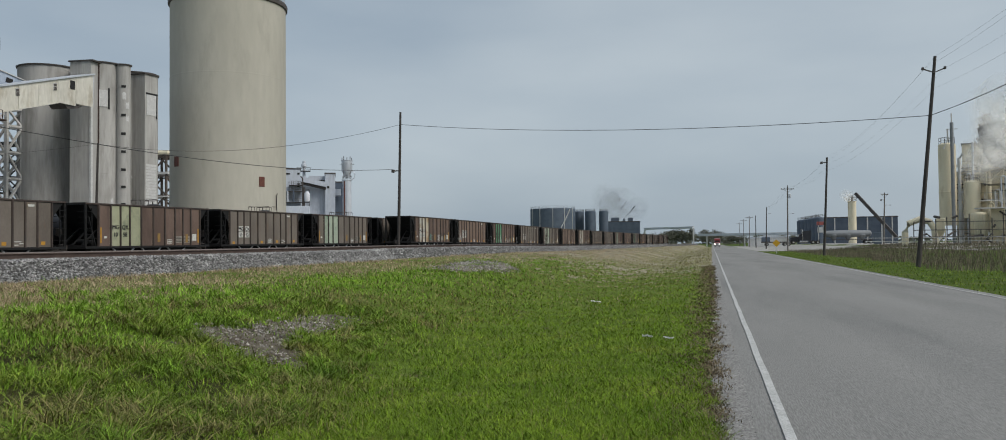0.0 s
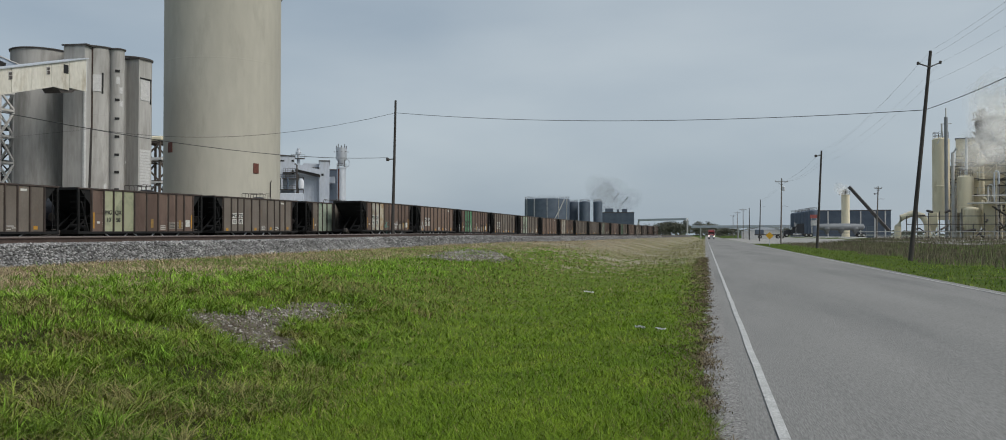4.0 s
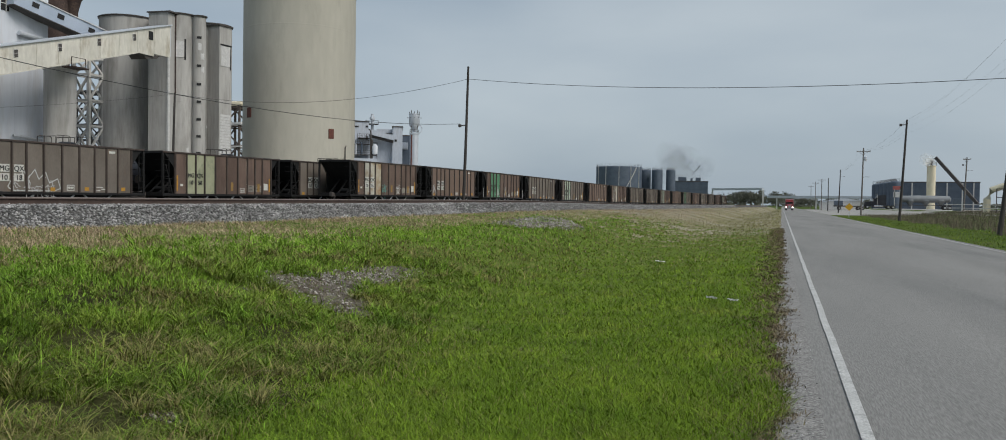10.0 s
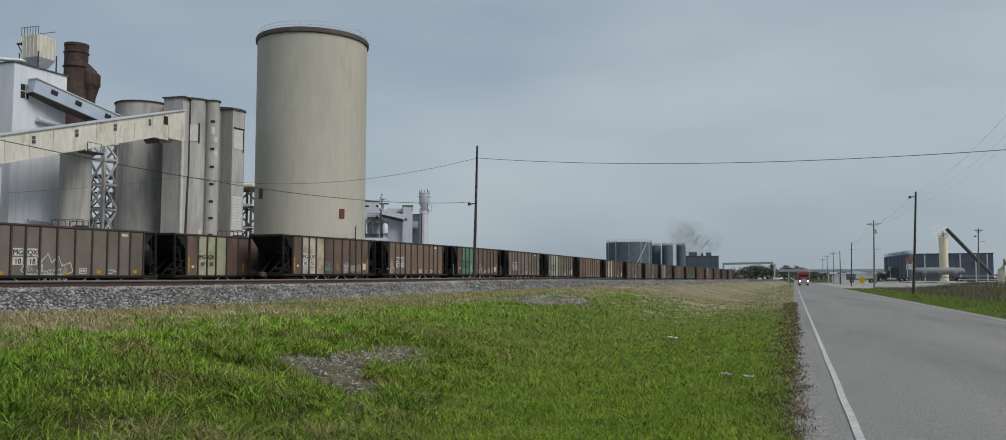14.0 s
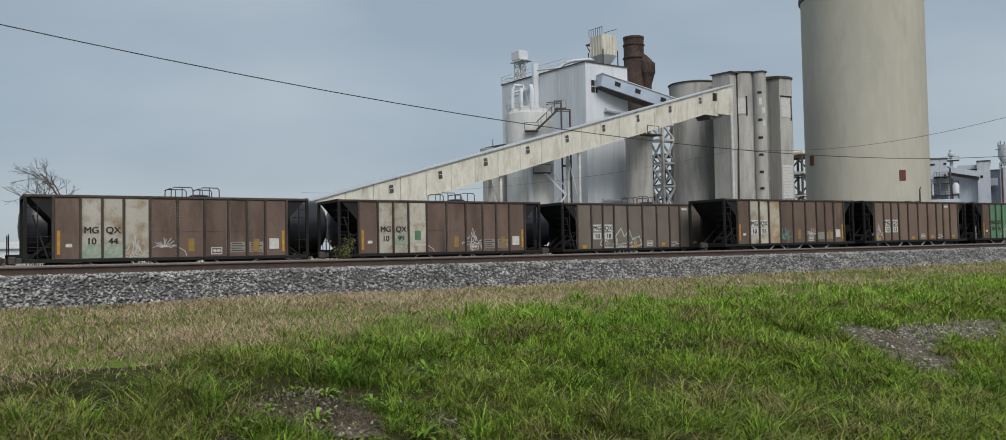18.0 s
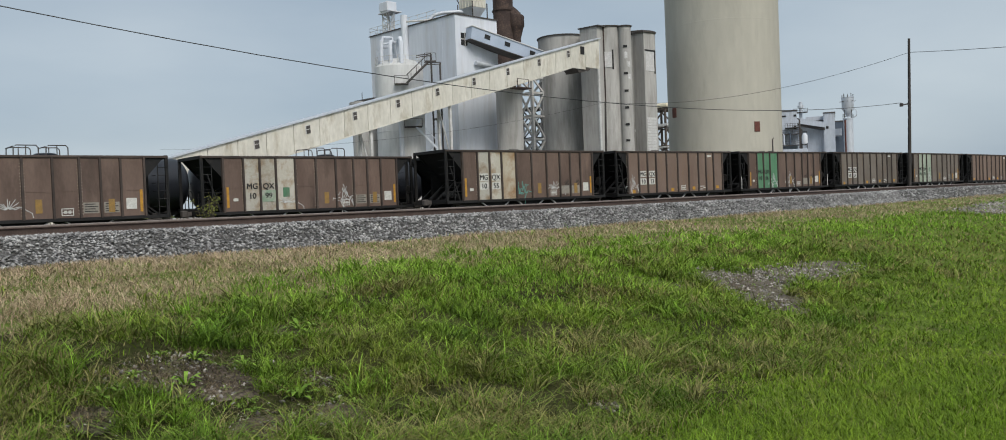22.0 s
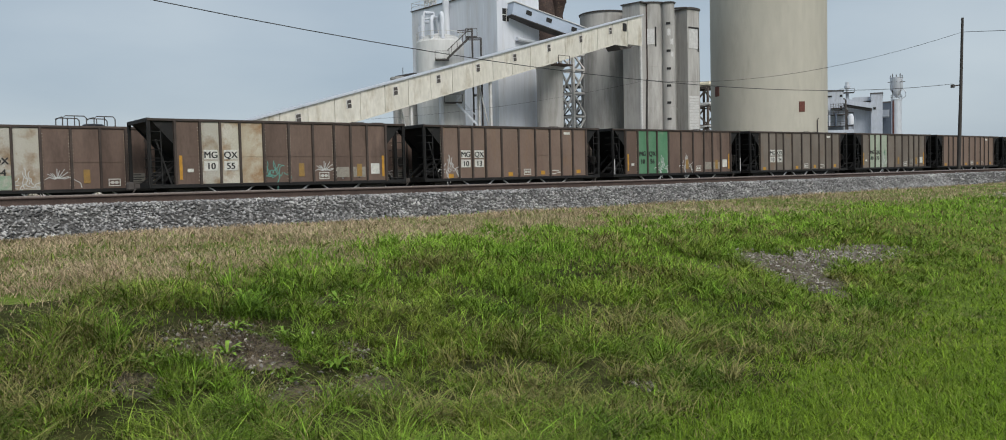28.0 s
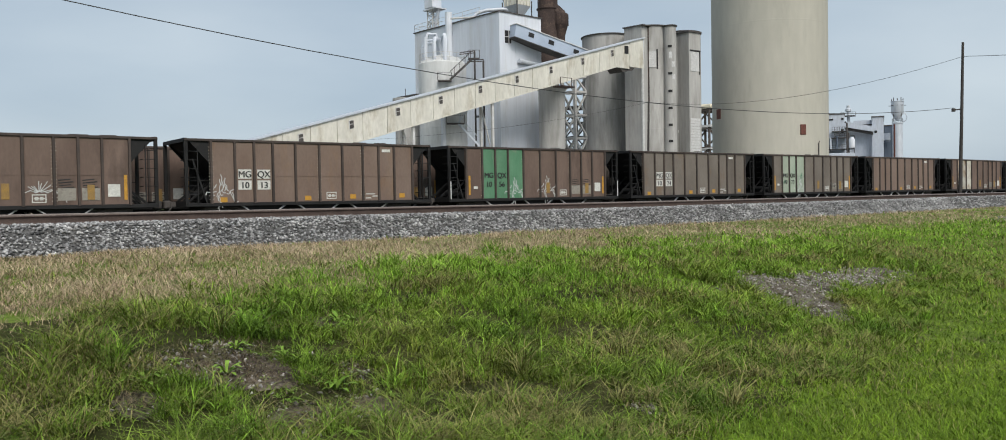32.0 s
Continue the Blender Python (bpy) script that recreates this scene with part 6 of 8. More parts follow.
part("arched_pipe", Shape().tube([ee * 1.0 + Vector((0, 0, 19.5)), ee * 2.0 + Vector((0, 0, 20.2)), ee * 2.1 + Vector((0, 0, 21.2)), ee * 1.7 + Vector((0, 0, 21.9)), ee * 1.2 + Vector((0, 0, 21.8))], 0.12, 8), M_GALV, ev, smooth=True)
part("railing", ring_rail(Shape(), (0, 0), 1.25, 19.6, 12, 1.0), M_STEELD, ev)

# small block on the far skyline behind the gallery's foot
lx, ly_ = at(62.3, 190)
rk = thing("roof_unit", pose(lx, ly_, 0), "pale flat-roofed plant block far behind the gallery", "building")
part("wall", Shape().box(-5, 5, -4, 4, YARD, 15.0, bevel=0.1), M_PLANTW, rk)
part("penthouse", Shape().box(-2.5, 3.5, -2, 2, 15.0, 17.2, bevel=0.1), M_GALV, rk)

# ---- far along the tracks: dark tanks, a shed, trees, a pipe gantry and a conveyor bridge over the road ----
def round_tank(yaw_, dist, r, z, label, material=M_DARKG):
    c = at(yaw_, dist)
    t = thing("storage_tank", pose(*c, 0), label, "tank", "dark steel tanks")
    part("shell", Shape().lathe((0, 0), [(r, 0.3), (r, z), (r - 0.2, z + 0.1), (0, z + 0.5)], 40), material, t, smooth=True)
    rb3 = Shape()
    a0 = math.degrees(math.atan2(-c[1], -c[0]))
    for k in (-62, -34, 0, 30, 58):
        a = radians(a0 + k)
        rb3.box(-0.14, 0.14, -0.1, 0.1, 0.3, z, m=pose((r + 0.05) * math.cos(a), (r + 0.05) * math.sin(a), 0, 0, 0, math.degrees(a)))
    if r > 5:
        part("stiffener", rb3, M_STEELW, t)
    part("railing", ring_rail(Shape(), (0, 0), r - 0.2, z, 28, 1.1), M_STEELD, t)
    return t, a0


ta, a0 = round_tank(10.26, 400, 10.4, 18.0, "wide dark blue-grey steel tank with a stair")
for i in range(14):
    f0 = radians(a0 + 46 - i * 3.4)
    f1 = radians(a0 + 46 - (i + 1) * 3.4)
    part("stair_flight", Shape().beam((10.7 * math.cos(f0), 10.7 * math.sin(f0), 17.6 - i * 1.1), (10.7 * math.cos(f1), 10.7 * math.sin(f1), 16.5 - i * 1.1), 0.4, 0.25), M_STEELW, ta)
round_tank(8.55, 410, 2.6, 17.0, "narrow dark steel tank")
round_tank(7.79, 405, 2.5, 16.9, "narrow dark steel tank")
round_tank(6.92, 405, 2.1, 16.9, "narrow dark steel tank")
sh, ws_ = box_building("far_shed", 6.7, 4.55, 440, 14, 12.8, M_DARKG, "long dark blue-grey shed beyond the train")
part("roof_plant", Shape().box(2, 6, 2, 5, 13, 15).box(8, 9, 2, 4, 13, 14.5).box(10.5, 13, 2, 5, 13, 14.8), M_DARKG, sh)


def pipe_bridge(name, a, b, z0, z1, legs, label):
    t = thing(name, label=label, category="bridge")
    s_ = Shape().beam((*a, z0), (*b, z0), 0.3).beam((*a, z1), (*b, z1), 0.3)
    part("girder", Shape().beam((*a, (z0 + z1) / 2), (*b, (z0 + z1) / 2), 1.6, z1 - z0), M_GALV, t)
    part("chord", s_, M_STEELW, t)
    for k in legs:
        x, y = a[0] + (b[0] - a[0]) * k, a[1] + (b[1] - a[1]) * k
        part("leg", Shape().beam((x, y, -0.2), (x, y, z0), 0.7), M_STEELW, t)
    return t


pipe_bridge("pipe_gantry", at(4.25, 480), at(1.14, 455), 9.4, 10.2, (0.0, 1.0), "tall pale pipe gantry spanning the tracks")
pipe_bridge("conveyor_bridge", at(0.85, 445), at(-7.5, 420), 5.2, 6.2, (0.07, 0.36, 0.62, 0.9), "low pale conveyor bridge crossing the road")


def far_tree(yaw_, dist, h, w, seed, bare=False):
    """A distant tree: forked trunk, limbs, and clumps of small leaf cards set unevenly."""
    r = random.Random(seed)
    c = at(yaw_, dist)
    t = thing("tree", pose(*c, 0), "bare-branched tree on the skyline" if bare else "olive tree greyed for haze on the far skyline", "tree", "trees along the horizon")
    s_ = Shape().tube([(0, 0, -0.2), (0.1, 0, h * 0.4), (0, 0.1, h * 0.75)], 0.02 * h + 0.05, 7, r2=0.02)
    tips = []
    for i in range(26):
        z = h * r.uniform(0.15, 0.62)
        a = r.uniform(0, 6.28)
        e = Vector((math.cos(a) * w * r.uniform(0.3, 0.5), math.sin(a) * w * r.uniform(0.3, 0.5), z + h * r.uniform(0.12, 0.35)))
        mid = Vector((e.x * 0.45, e.y * 0.45, z + (e.z - z) * 0.35))
        s_.tube([(0, 0, z), mid, e], 0.009 * h, 5, r2=0.01)
        tips.append(e)
        for j in range(3):
            q = e + Vector((r.gauss(0, w * 0.09), r.gauss(0, w * 0.09), r.uniform(0.03, 0.14) * h))
            s_.tube([mid + (e - mid) * r.uniform(0.4, 0.9), q], 0.004 * h, 4, r2=0.005)
            tips.append(q)
    part("trunk", s_, M_BARK, t)
    if not bare:
        cr = Shape()
        for e in tips:
            for j in range(26):
                p = e + Vector((r.gauss(0, w * 0.085), r.gauss(0, w * 0.085), r.gauss(0, h * 0.06)))
                q = 0.042 * h * r.uniform(0.5, 1.3)
                n_ = Vector((r.gauss(0, 1), r.gauss(0, 1), r.gauss(0, 1))).normalized()
                u_ = n_.orthogonal().normalized()
                v_ = n_.cross(u_)
                cr.add([p + u_ * q, p + v_ * q * 0.7, p - u_ * q, p - v_ * q * 0.7], [(0, 1, 2, 3)])
        part("crown", sheet("crown", cr.v, cr.f, M_HAZELEAF), None, t)
    return t


def bare_tree(yaw_, dist, h, seed):
    """A leafless tree, forking five times."""
    r = random.Random(seed)
    t = thing("tree", pose(*at(yaw_, dist), 0.4), "bare spreading tree behind the standing cars", "tree", "trees along the horizon")
    s_ = Shape()

    def fork(p, d, ln, rad, n):
        q = p + d * ln
        m_ = (p + q) / 2 + Vector((r.gauss(0, 0.05), r.gauss(0, 0.05), r.gauss(0, 0.05))) * ln
        s_.tube([p, m_, q], rad, 5 if n > 2 else 4, r2=rad * 0.62)
        if n:
            for _ in range(3 if r.random() < 0.55 else 2):
                e = (d + Vector((r.gauss(0, 0.5), r.gauss(0, 0.5), r.gauss(0.05, 0.3)))).normalized()
                fork(q, e, ln * r.uniform(0.55, 0.82), rad * 0.62, n - 1)
    fork(Vector((0, 0, 0)), Vector((0.03, 0, 1)), h * 0.34, 0.26, 6)
    part("trunk", s_, M_BARK, t)
    return t


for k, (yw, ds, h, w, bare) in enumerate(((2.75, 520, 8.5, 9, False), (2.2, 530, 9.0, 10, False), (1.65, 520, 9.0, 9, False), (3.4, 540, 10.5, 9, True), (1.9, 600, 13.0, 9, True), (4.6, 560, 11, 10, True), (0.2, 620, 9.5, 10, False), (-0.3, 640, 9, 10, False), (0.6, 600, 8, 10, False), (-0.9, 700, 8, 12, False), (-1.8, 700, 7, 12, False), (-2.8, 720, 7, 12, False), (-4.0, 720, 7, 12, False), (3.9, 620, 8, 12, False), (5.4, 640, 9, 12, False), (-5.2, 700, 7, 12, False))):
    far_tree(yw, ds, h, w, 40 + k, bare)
bare_tree(81.4, 120, 13.6, 77)      # the bare tree behind the standing cars

# low far woods that close the skyline
r = random.Random(9)
wd = Shape()
for i in range(5200):
    yw = r.uniform(-40, 130)
    ds = r.uniform(900, 1050)
    x, y = at(yw, ds)
    top = 5.0 + 2.5 * noise.noise((yw * 0.3, 0, 0)) + 1.5 * noise.noise((yw * 1.7, 3, 0))
    z, q = r.uniform(0, max(top, 2)), r.uniform(1.2, 2.6)
    u_ = Vector((math.cos(radians(yw)), math.sin(radians(yw)), 0))
    v_ = Vector((r.gauss(0, 0.3), r.gauss(0, 0.3), 1)).normalized()
    p = Vector((x, y, z))
    wd.add([p + u_ * q, p + v_ * q * 0.6, p - u_ * q, p - v_ * q * 0.6], [(0, 1, 2, 3)])
tagged(new("far_woods", sheet("far_woods", wd.v, wd.f, M_HAZELEAF)), "low woods greyed for haze along the horizon", "trees", kind="stuff")

lx, ly_ = at(84.6, 96)
ps = thing("pale_shed", pose(lx, ly_, YARD), "low pale shed behind the standing cars", "shed")
part("wall", Shape().box(-3, 3, -4, 4, 1.05, 2.2), M_PLANTW, ps)
part("plinth", Shape().box(-3.05, 3.05, -4.05, 4.05, 0, 1.05), M_CONC, ps, "grey concrete base")
part("roof", Shape().prism([(-3.3, 2.2), (3.3, 2.2), (0, 2.9)], "y", -4.2, 4.2), M_WPANE, ps)

# ---- poles and wires ----
def utility_pole(base, top, label, arms=(), r=0.17, material=None, extras=()):
    base, top = Vector(base), Vector(top)
    t = thing("utility_pole", pose(*base), label, "utility pole", "poles along the road")
    d = top - base
    part("shaft", Shape().tube([Vector((0, 0, -0.3)), d * 0.5 + Vector((0.02, 0, 0)), d], r, 10, r2=r * 0.62), material or M_POLE, t, smooth=True)
    for z, half in arms:
        c = d * (z / d.z)
        a = part("crossarm", Shape().beam(c + Vector((-half, -0.12, 0)), c + Vector((half, -0.12, 0)), 0.11, 0.13), M_POLEG, t)
        part("arm_brace", Shape().beam(c + Vector((-half * 0.7, -0.14, 0)), c + Vector((0, -0.14, -0.7)), 0.04).beam(c + Vector((half * 0.7, -0.14, 0)), c + Vector((0, -0.14, -0.7)), 0.04), M_STEELD, a)
        for k in (-0.95, -0.45, 0.95):
            part("insulator", Shape().lathe((c.x + half * k, c.y - 0.12), [(0.03, c.z + 0.06), (0.06, c.z + 0.1), (0.06, c.z + 0.2), (0.02, c.z + 0.26)], 8), M_PORC, a)
    for kind, z in extras:
        c = d * (z / d.z)
        if kind == "transformer":
            part("transformer", Shape().lathe((c.x + 0.42, c.y), [(0, c.z - 0.5), (0.24, c.z - 0.48), (0.24, c.z + 0.3), (0.2, c.z + 0.36), (0, c.z + 0.4)], 14), M_GALV, t)
        elif kind == "bracket":
            part("bracket", Shape().beam(c, c + Vector((-0.55, -0.1, -0.05)), 0.1).box(c.x - 0.8, c.x - 0.5, c.y - 0.2, c.y, c.z - 0.2, c.z + 0.1, bevel=0.03), M_STEELD, t)
        elif kind == "prongs":
            part("prong", Shape().beam(c + Vector((0, -0.1, -0.15)), c + Vector((-0.65, -0.1, 0.1)), 0.07).beam(c + Vector((0, -0.1, -0.15)), c + Vector((0.6, -0.1, 0.1)), 0.07).box(c.x - 0.75, c.x - 0.6, c.y - 0.18, c.y - 0.02, c.z + 0.03, c.z + 0.22, bevel=0.03).box(c.x + 0.55, c.x + 0.7, c.y - 0.18, c.y - 0.02, c.z + 0.03, c.z + 0.22, bevel=0.03), M_STEELD, t)
        elif kind == "lamp":
            part("lamp_arm", Shape().tube([c, c + Vector((0.5, -0.2, 0.25)), c + Vector((0.9, -0.3, 0.2))], 0.04, 6).box(c.x + 0.8, c.x + 1.2, c.y - 0.42, c.y - 0.2, c.z + 0.1, c.z + 0.24, bevel=0.04), M_GALV, t)
    return t


P_LEFT = (track_x(36.3, 81.8), 81.8)
P_LT = Vector((*at(20.29, math.hypot(*P_LEFT)), 15.1))
utility_pole((*P_LEFT, 0.9), P_LT, "tall bare wooden pole between the tracks", extras=(("bracket", 8.3),))
P1B = Vector((12.65, 59.4, -0.1))
P1T = Vector((13.95, 59.4, 13.3))
utility_pole(P1B, P1T, "dark wooden utility pole leaning over the verge", r=0.15, extras=(("prongs", 12.5),))
P2T = Vector((14.1, 113.6, 12.1))
utility_pole((13.5, 113.6, -0.1), P2T, "slim dark leaning utility pole", extras=(("bracket", 11.6),))
P3T = Vector((14.4, 175, 12.6))
utility_pole((14.2, 175, 0), P3T, "wooden pole with a cross-arm", arms=((11.9, 1.2),), extras=(("transformer", 10.6), ("lamp", 7.0)), material=M_POLEG)
P4T = Vector((14.1, 236, 10.9))
utility_pole((13.8, 236, 0), P4T, "slim dark utility pole", extras=(("lamp", 9.0),))
P5T = Vector((13.9, 291, 10.4))
utility_pole((13.9, 291, 0), P5T, "slim dark utility pole")
P6T = Vector((14.0, 341, 11.7))
utility_pole((14.0, 341, 0), P6T, "distant wooden pole with a cross-arm", arms=((11.2, 1.4),), material=M_POLEG)
utility_pole((14.0, 403, 0), (14, 403, 12.2), "distant wooden pole with a cross-arm", arms=((11.6, 1.4),), material=M_POLEG)
utility_pole((14.2, 470, 0), (14.2, 470, 12.2), "distant wooden pole with a cross-arm", arms=((11.6, 1.4),), material=M_POLEG)
PRT = Vector((34.9, 192, 11.7))
utility_pole((34.5, 192, 0.9), PRT, "weathered pole with brackets in the truck lot", arms=((10.4, 0.7),), extras=(("lamp", 8.0), ("bracket", 9.3)), material=M_POLEG)
utility_pole((12.6, 2.0, -0.1), (12.8, 2.0, 13.2), "dark wooden utility pole on the far verge", extras=(("prongs", 12.5),))
P_BEHIND = Vector((track_x(36.3, -22), -22, 14.2))
utility_pole((P_BEHIND.x, -22, 0.9), P_BEHIND + Vector((0, 0, 0.5)), "tall bare wooden pole beside the tracks", material=M_POLEG)


def wire(a, b, sag, r=0.012, label="black overhead cable slung between poles"):
    a, b = Vector(a), Vector(b)
    pts = [a + (b - a) * (i / 30) - Vector((0, 0, sag * 4 * (i / 30) * (1 - i / 30))) for i in range(31)]
    return solo("overhead_wire", Shape().tube(pts, r, 5), M_ALU if r < 0.007 else M_WIRE, label, "wire", "overhead wires")


k9 = P_LT - Vector((0, 0, 1.25))
p1w = P1B + (P1T - P1B) * ((9.55 + 0.1) / 13.4)
wire(p1w, k9, 0.75, 0.022)
wire(p1w, (12.8, 2.0, 9.6), 0.95, 0.022)
low = Vector((P_LEFT[0] - 0.5, P_LEFT[1], 9.35))
wire(low, P_BEHIND + Vector((0, 0, 0.4)), 4.05, 0.022)
wire(k9, POLE_S, 1.6, 0.018)
wire(POLE_S, (-95, 40, 9), 1.6, 0.012)
for dx, dz_ in ((-0.65, -0.75), (0.6, -0.75), (0.05, 0.05), (0.0, -2.0)):
    q = Vector((dx, 0, dz_))
    wire(P1T + q, P2T + q * 0.8, 0.8, 0.004)
    wire(P1T + q, (12.8 + dx, 2.0, 13.2 + dz_), 1.05, 0.0045)
    wire(P2T + q * 0.8, P3T + Vector((dx, 0, -0.5)), 0.8, 0.0055)
    wire(P3T + Vector((dx, 0, -0.5)), P4T + q * 0.3, 0.8, 0.0055)

# ---- right of the road: verge, lot, plant ----
lot = Shape()
lx0 = spread(26, 140, 6) + [140]
ly0 = spread(95, 420, 12) + [420]
lot.v = [(x, y, ground_z(x, y) + 0.03 + 0.0) for y in ly0 for x in lx0]
lot.f = [(j * len(lx0) + i, j * len(lx0) + i + 1, (j + 1) * len(lx0) + i + 1, (j + 1) * len(lx0) + i) for j in range(len(ly0) - 1) for i in range(len(lx0) - 1)]
solo("gravel_lot", lot, M_LOT, "pale gravel truck lot", "lot", kind="structure")
drive = Shape()
dy = spread(168, 420, 10) + [420]
drive.v = [(x, y, ground_z(x, y) + 0.04) for y in dy for x in (8.4, 12, 16, 20, 24, 27)]
drive.f = [(j * 6 + i, j * 6 + i + 1, (j + 1) * 6 + i + 1, (j + 1) * 6 + i) for j in range(len(dy) - 1) for i in range(5)]
solo("gravel_drive", drive, M_LOT, "pale gravel entrance beside the road", "drive", kind="structure")

# dark tank house with panel bays, cream chimney and boom
th, tw_ = box_building("tank_house", -6.55, -11.0, 335, 26, 10.3, M_DARKG, "broad dark sheet-clad tank house with pale uprights")
for k in (0.03, 0.2, 0.43, 0.62, 0.8, 0.93):
    part("upright", Shape().box(tw_ * k - 0.2, tw_ * k + 0.2, -0.25, -0.1, 1, 10.2), M_STEELW, th)
for k in range(6):
    c = at(-5.5 - k * 0.21, 345 - k * 2)
    t = thing("storage_tank", pose(*c, 0.9), "slim dark steel tank with a domed top", "tank", "slim dark tanks")
    part("shell", Shape().lathe((0, 0), [(1.7, 0), (1.7, 8.6 + 0.16 * k), (1.2, 9.0 + 0.16 * k), (0, 9.2 + 0.16 * k)], 20), M_DARKG, t, smooth=True)
    part("railing", ring_rail(Shape(), (0, 0), 1.4, 9.0 + 0.16 * k, 10, 0.9), M_STEELD, t)
c = at(-8.45, 318)
ch = thing("loading_tower", pose(*c, 0), "cream loading tower with a dark inclined boom", "tower")
part("shaft", Shape().lathe((0, 0), [(1.35, 1.0), (1.35, 15.0), (1.45, 15.1), (1.45, 15.4), (0, 15.5)], 24), M_BEIGE, ch, smooth=True)
part("railing", ring_rail(Shape(), (0, 0), 1.5, 15.4, 10, 1.2), M_STEELD, ch)
q0, q1 = Vector((*at(-8.66, 316), 18.0)), Vector((*at(-10.9, 312), 3.0))
o_ = Vector((*c, 0))
part("boom", Shape().beam(q0 - o_, q1 - o_, 1.0, 0.95), M_STEELD, ch)
part("vent", Shape().tube([(0, 0, 15.4), (0, 0, 17.4)], 0.35, 8).tube([(-0.8, 0.3, 15.4), (-0.8, 0.3, 16.8)], 0.25, 8), M_STEELD, ch)


def beige_plant():
    """The cream plant at the verge's far side, half lost in steam."""
    def cyl(yaw_, dist, r, z0, z1, material, label, name="process_tank", cap=0.4):
        c_ = at(yaw_, dist)
        t_ = thing(name, pose(*c_, 0), label, "tank", "cream process tanks")
        part("shell", Shape().lathe((0, 0), [(r, z0), (r, z1), (r * 0.8, z1 + cap * 0.6), (0, z1 + cap)], 28), material, t_, smooth=True)
        part("railing", ring_rail(Shape(), (0, 0), r * 0.9, z1 + 0.1, 12, 1.0), M_STEELD, t_)
        part("band", Shape().lathe((0, 0), [(r, z1 * 0.55), (r + 0.06, z1 * 0.55 + 0.03), (r + 0.06, z1 * 0.55 + 0.17), (r, z1 * 0.55 + 0.2)], 28), material, t_)
        return t_
    cyl(-13.72, 152, 1.25, 4.0, 16.6, M_BEIGE, "tall cream vertical process tank")
    cyl(-14.98, 149, 1.15, 5.0, 10.4, M_BEIGE, "squat cream process vessel")
    t_ = cyl(-15.84, 152, 0.34, 3.0, 19.3, M_BEIGE, "slender cream process column with a head platform")
    part("head_platform", Shape().box(-1.1, 1.1, -0.9, 0.9, 19.4, 19.55).box(-0.45, 0.45, -0.4, 0.4, 19.55, 21.0, bevel=0.06), M_STEELD, t_)
    part("head_rail", ring_rail(Shape(), (0, 0), 1.15, 19.5, 10, 1.0), M_STEELD, t_)
    cyl(-18.6, 155, 1.8, 3.0, 15.5, M_BEIGE, "tall cream vertical process tank")
    for yw, ds_, w, z, lab in ((-14.95, 159, 4.4, 12.6, "cream clad process block veiled by steam"), (-15.1, 164, 3.4, 17.6, "tall dusty cream elevator block veiled by steam"), (-16.75, 155, 4.4, 15.4, "cream clad process block with pipes")):
        c_ = at(yw, ds_)
        t_ = thing("process_block", pose(*c_, 0, 0, 0, yw), lab, "plant building", "cream process blocks")
        part("housing", Shape().box(-w / 2, w / 2, -1.5, 1.5, 0.6, z, bevel=0.05), M_BEIGE, t_)
        part("roof_edge", Shape().box(-w / 2 - 0.1, w / 2 + 0.1, -1.6, 1.6, z, z + 0.15), M_STEELD, t_)
        for i in range(4):
            part("platform", Shape().box(-w / 2 - 0.2, w / 2 + 0.2, -2.3, -1.5, 3 + i * z / 5, 3.12 + i * z / 5).beam((-w / 2, -2.25, 4.1 + i * z / 5), (w / 2, -2.25, 4.1 + i * z / 5), 0.06), M_STEELD, t_)
        for i in range(3):
            x = -w / 2 + w * (i + 0.7) / 4
            part("pipe", Shape().tube([(x, -1.8, 1), (x, -1.8, z * (0.6 + 0.12 * i)), (x + 0.4, -1.6, z * (0.62 + 0.12 * i))], 0.14, 8), M_STEELW, t_)
    c_ = at(-14.0, 148)
    ds = thing("dark_stack", pose(*c_, 0), "slender grey elevator leg with a small head platform", "chimney")
    # this grey has the haze over the plant put into its colour
    part("shaft", Shape().lathe((0, 0), [(0.27, 1.0), (0.27, 13.0)], 14), M_GREYT, ds, smooth=True)
    part("upper_shaft", Shape().lathe((0, 0), [(0.26, 13.0), (0.26, 19.6), (0, 19.7)], 14), M_GREYT, ds, smooth=True)
    part("tee_head", Shape().tube([(0, 0, 19.6), (0, 0, 21.0)], 0.1, 8).beam((-0.8, 0, 18.6), (0.8, 0, 18.6), 0.1).tube([(-0.6, 0, 18.6), (-0.6, 0, 17), (-1.2, 0, 15.6)], 0.12, 6), M_STEELW, ds)
    c_ = at(-14.35, 149)
    ds = thing("riser_pipe", pose(*c_, 0), "tall pale riser pipe beside the tanks", "pipe")
    part("pipe", Shape().tube([(0, 0, 1), (0, 0, 14.2), (0.5, 0, 14.8)], 0.24, 10), M_STEELW, ds, smooth=True)
    part("branch_pipe", Shape().tube([(1.9, 0, 9.0), (1.9, 0, 16.6)], 0.16, 8).tube([(0, 0, 9.0), (1.9, 0, 9.0)], 0.1, 6), M_PLANTW, ds)
    for yw, w, z0, z1, nm in ((-13.3, 1.2, 2.2, 5.0, "bag_filter"), (-16.2, 1.6, 2.0, 6.4, "bag_filter")):
        c_ = at(yw, 146)
        t_ = thing(nm, pose(*c_, 0, 0, 0, -yw * 0 + yw), "cream ribbed bag filter on legs", "dust filter", "cream bag filters")
        part("housing", Shape().box(-w / 2, w / 2, -1, 1, z0 + 1, z1, bevel=0.06), M_BEIGE, t_)
        rr = Shape()
        for i in range(5):
            x = -w / 2 + w * (i + 0.5) / 5
            rr.box(x - 0.06, x + 0.06, -1.08, -1.0, z0 + 1, z1)
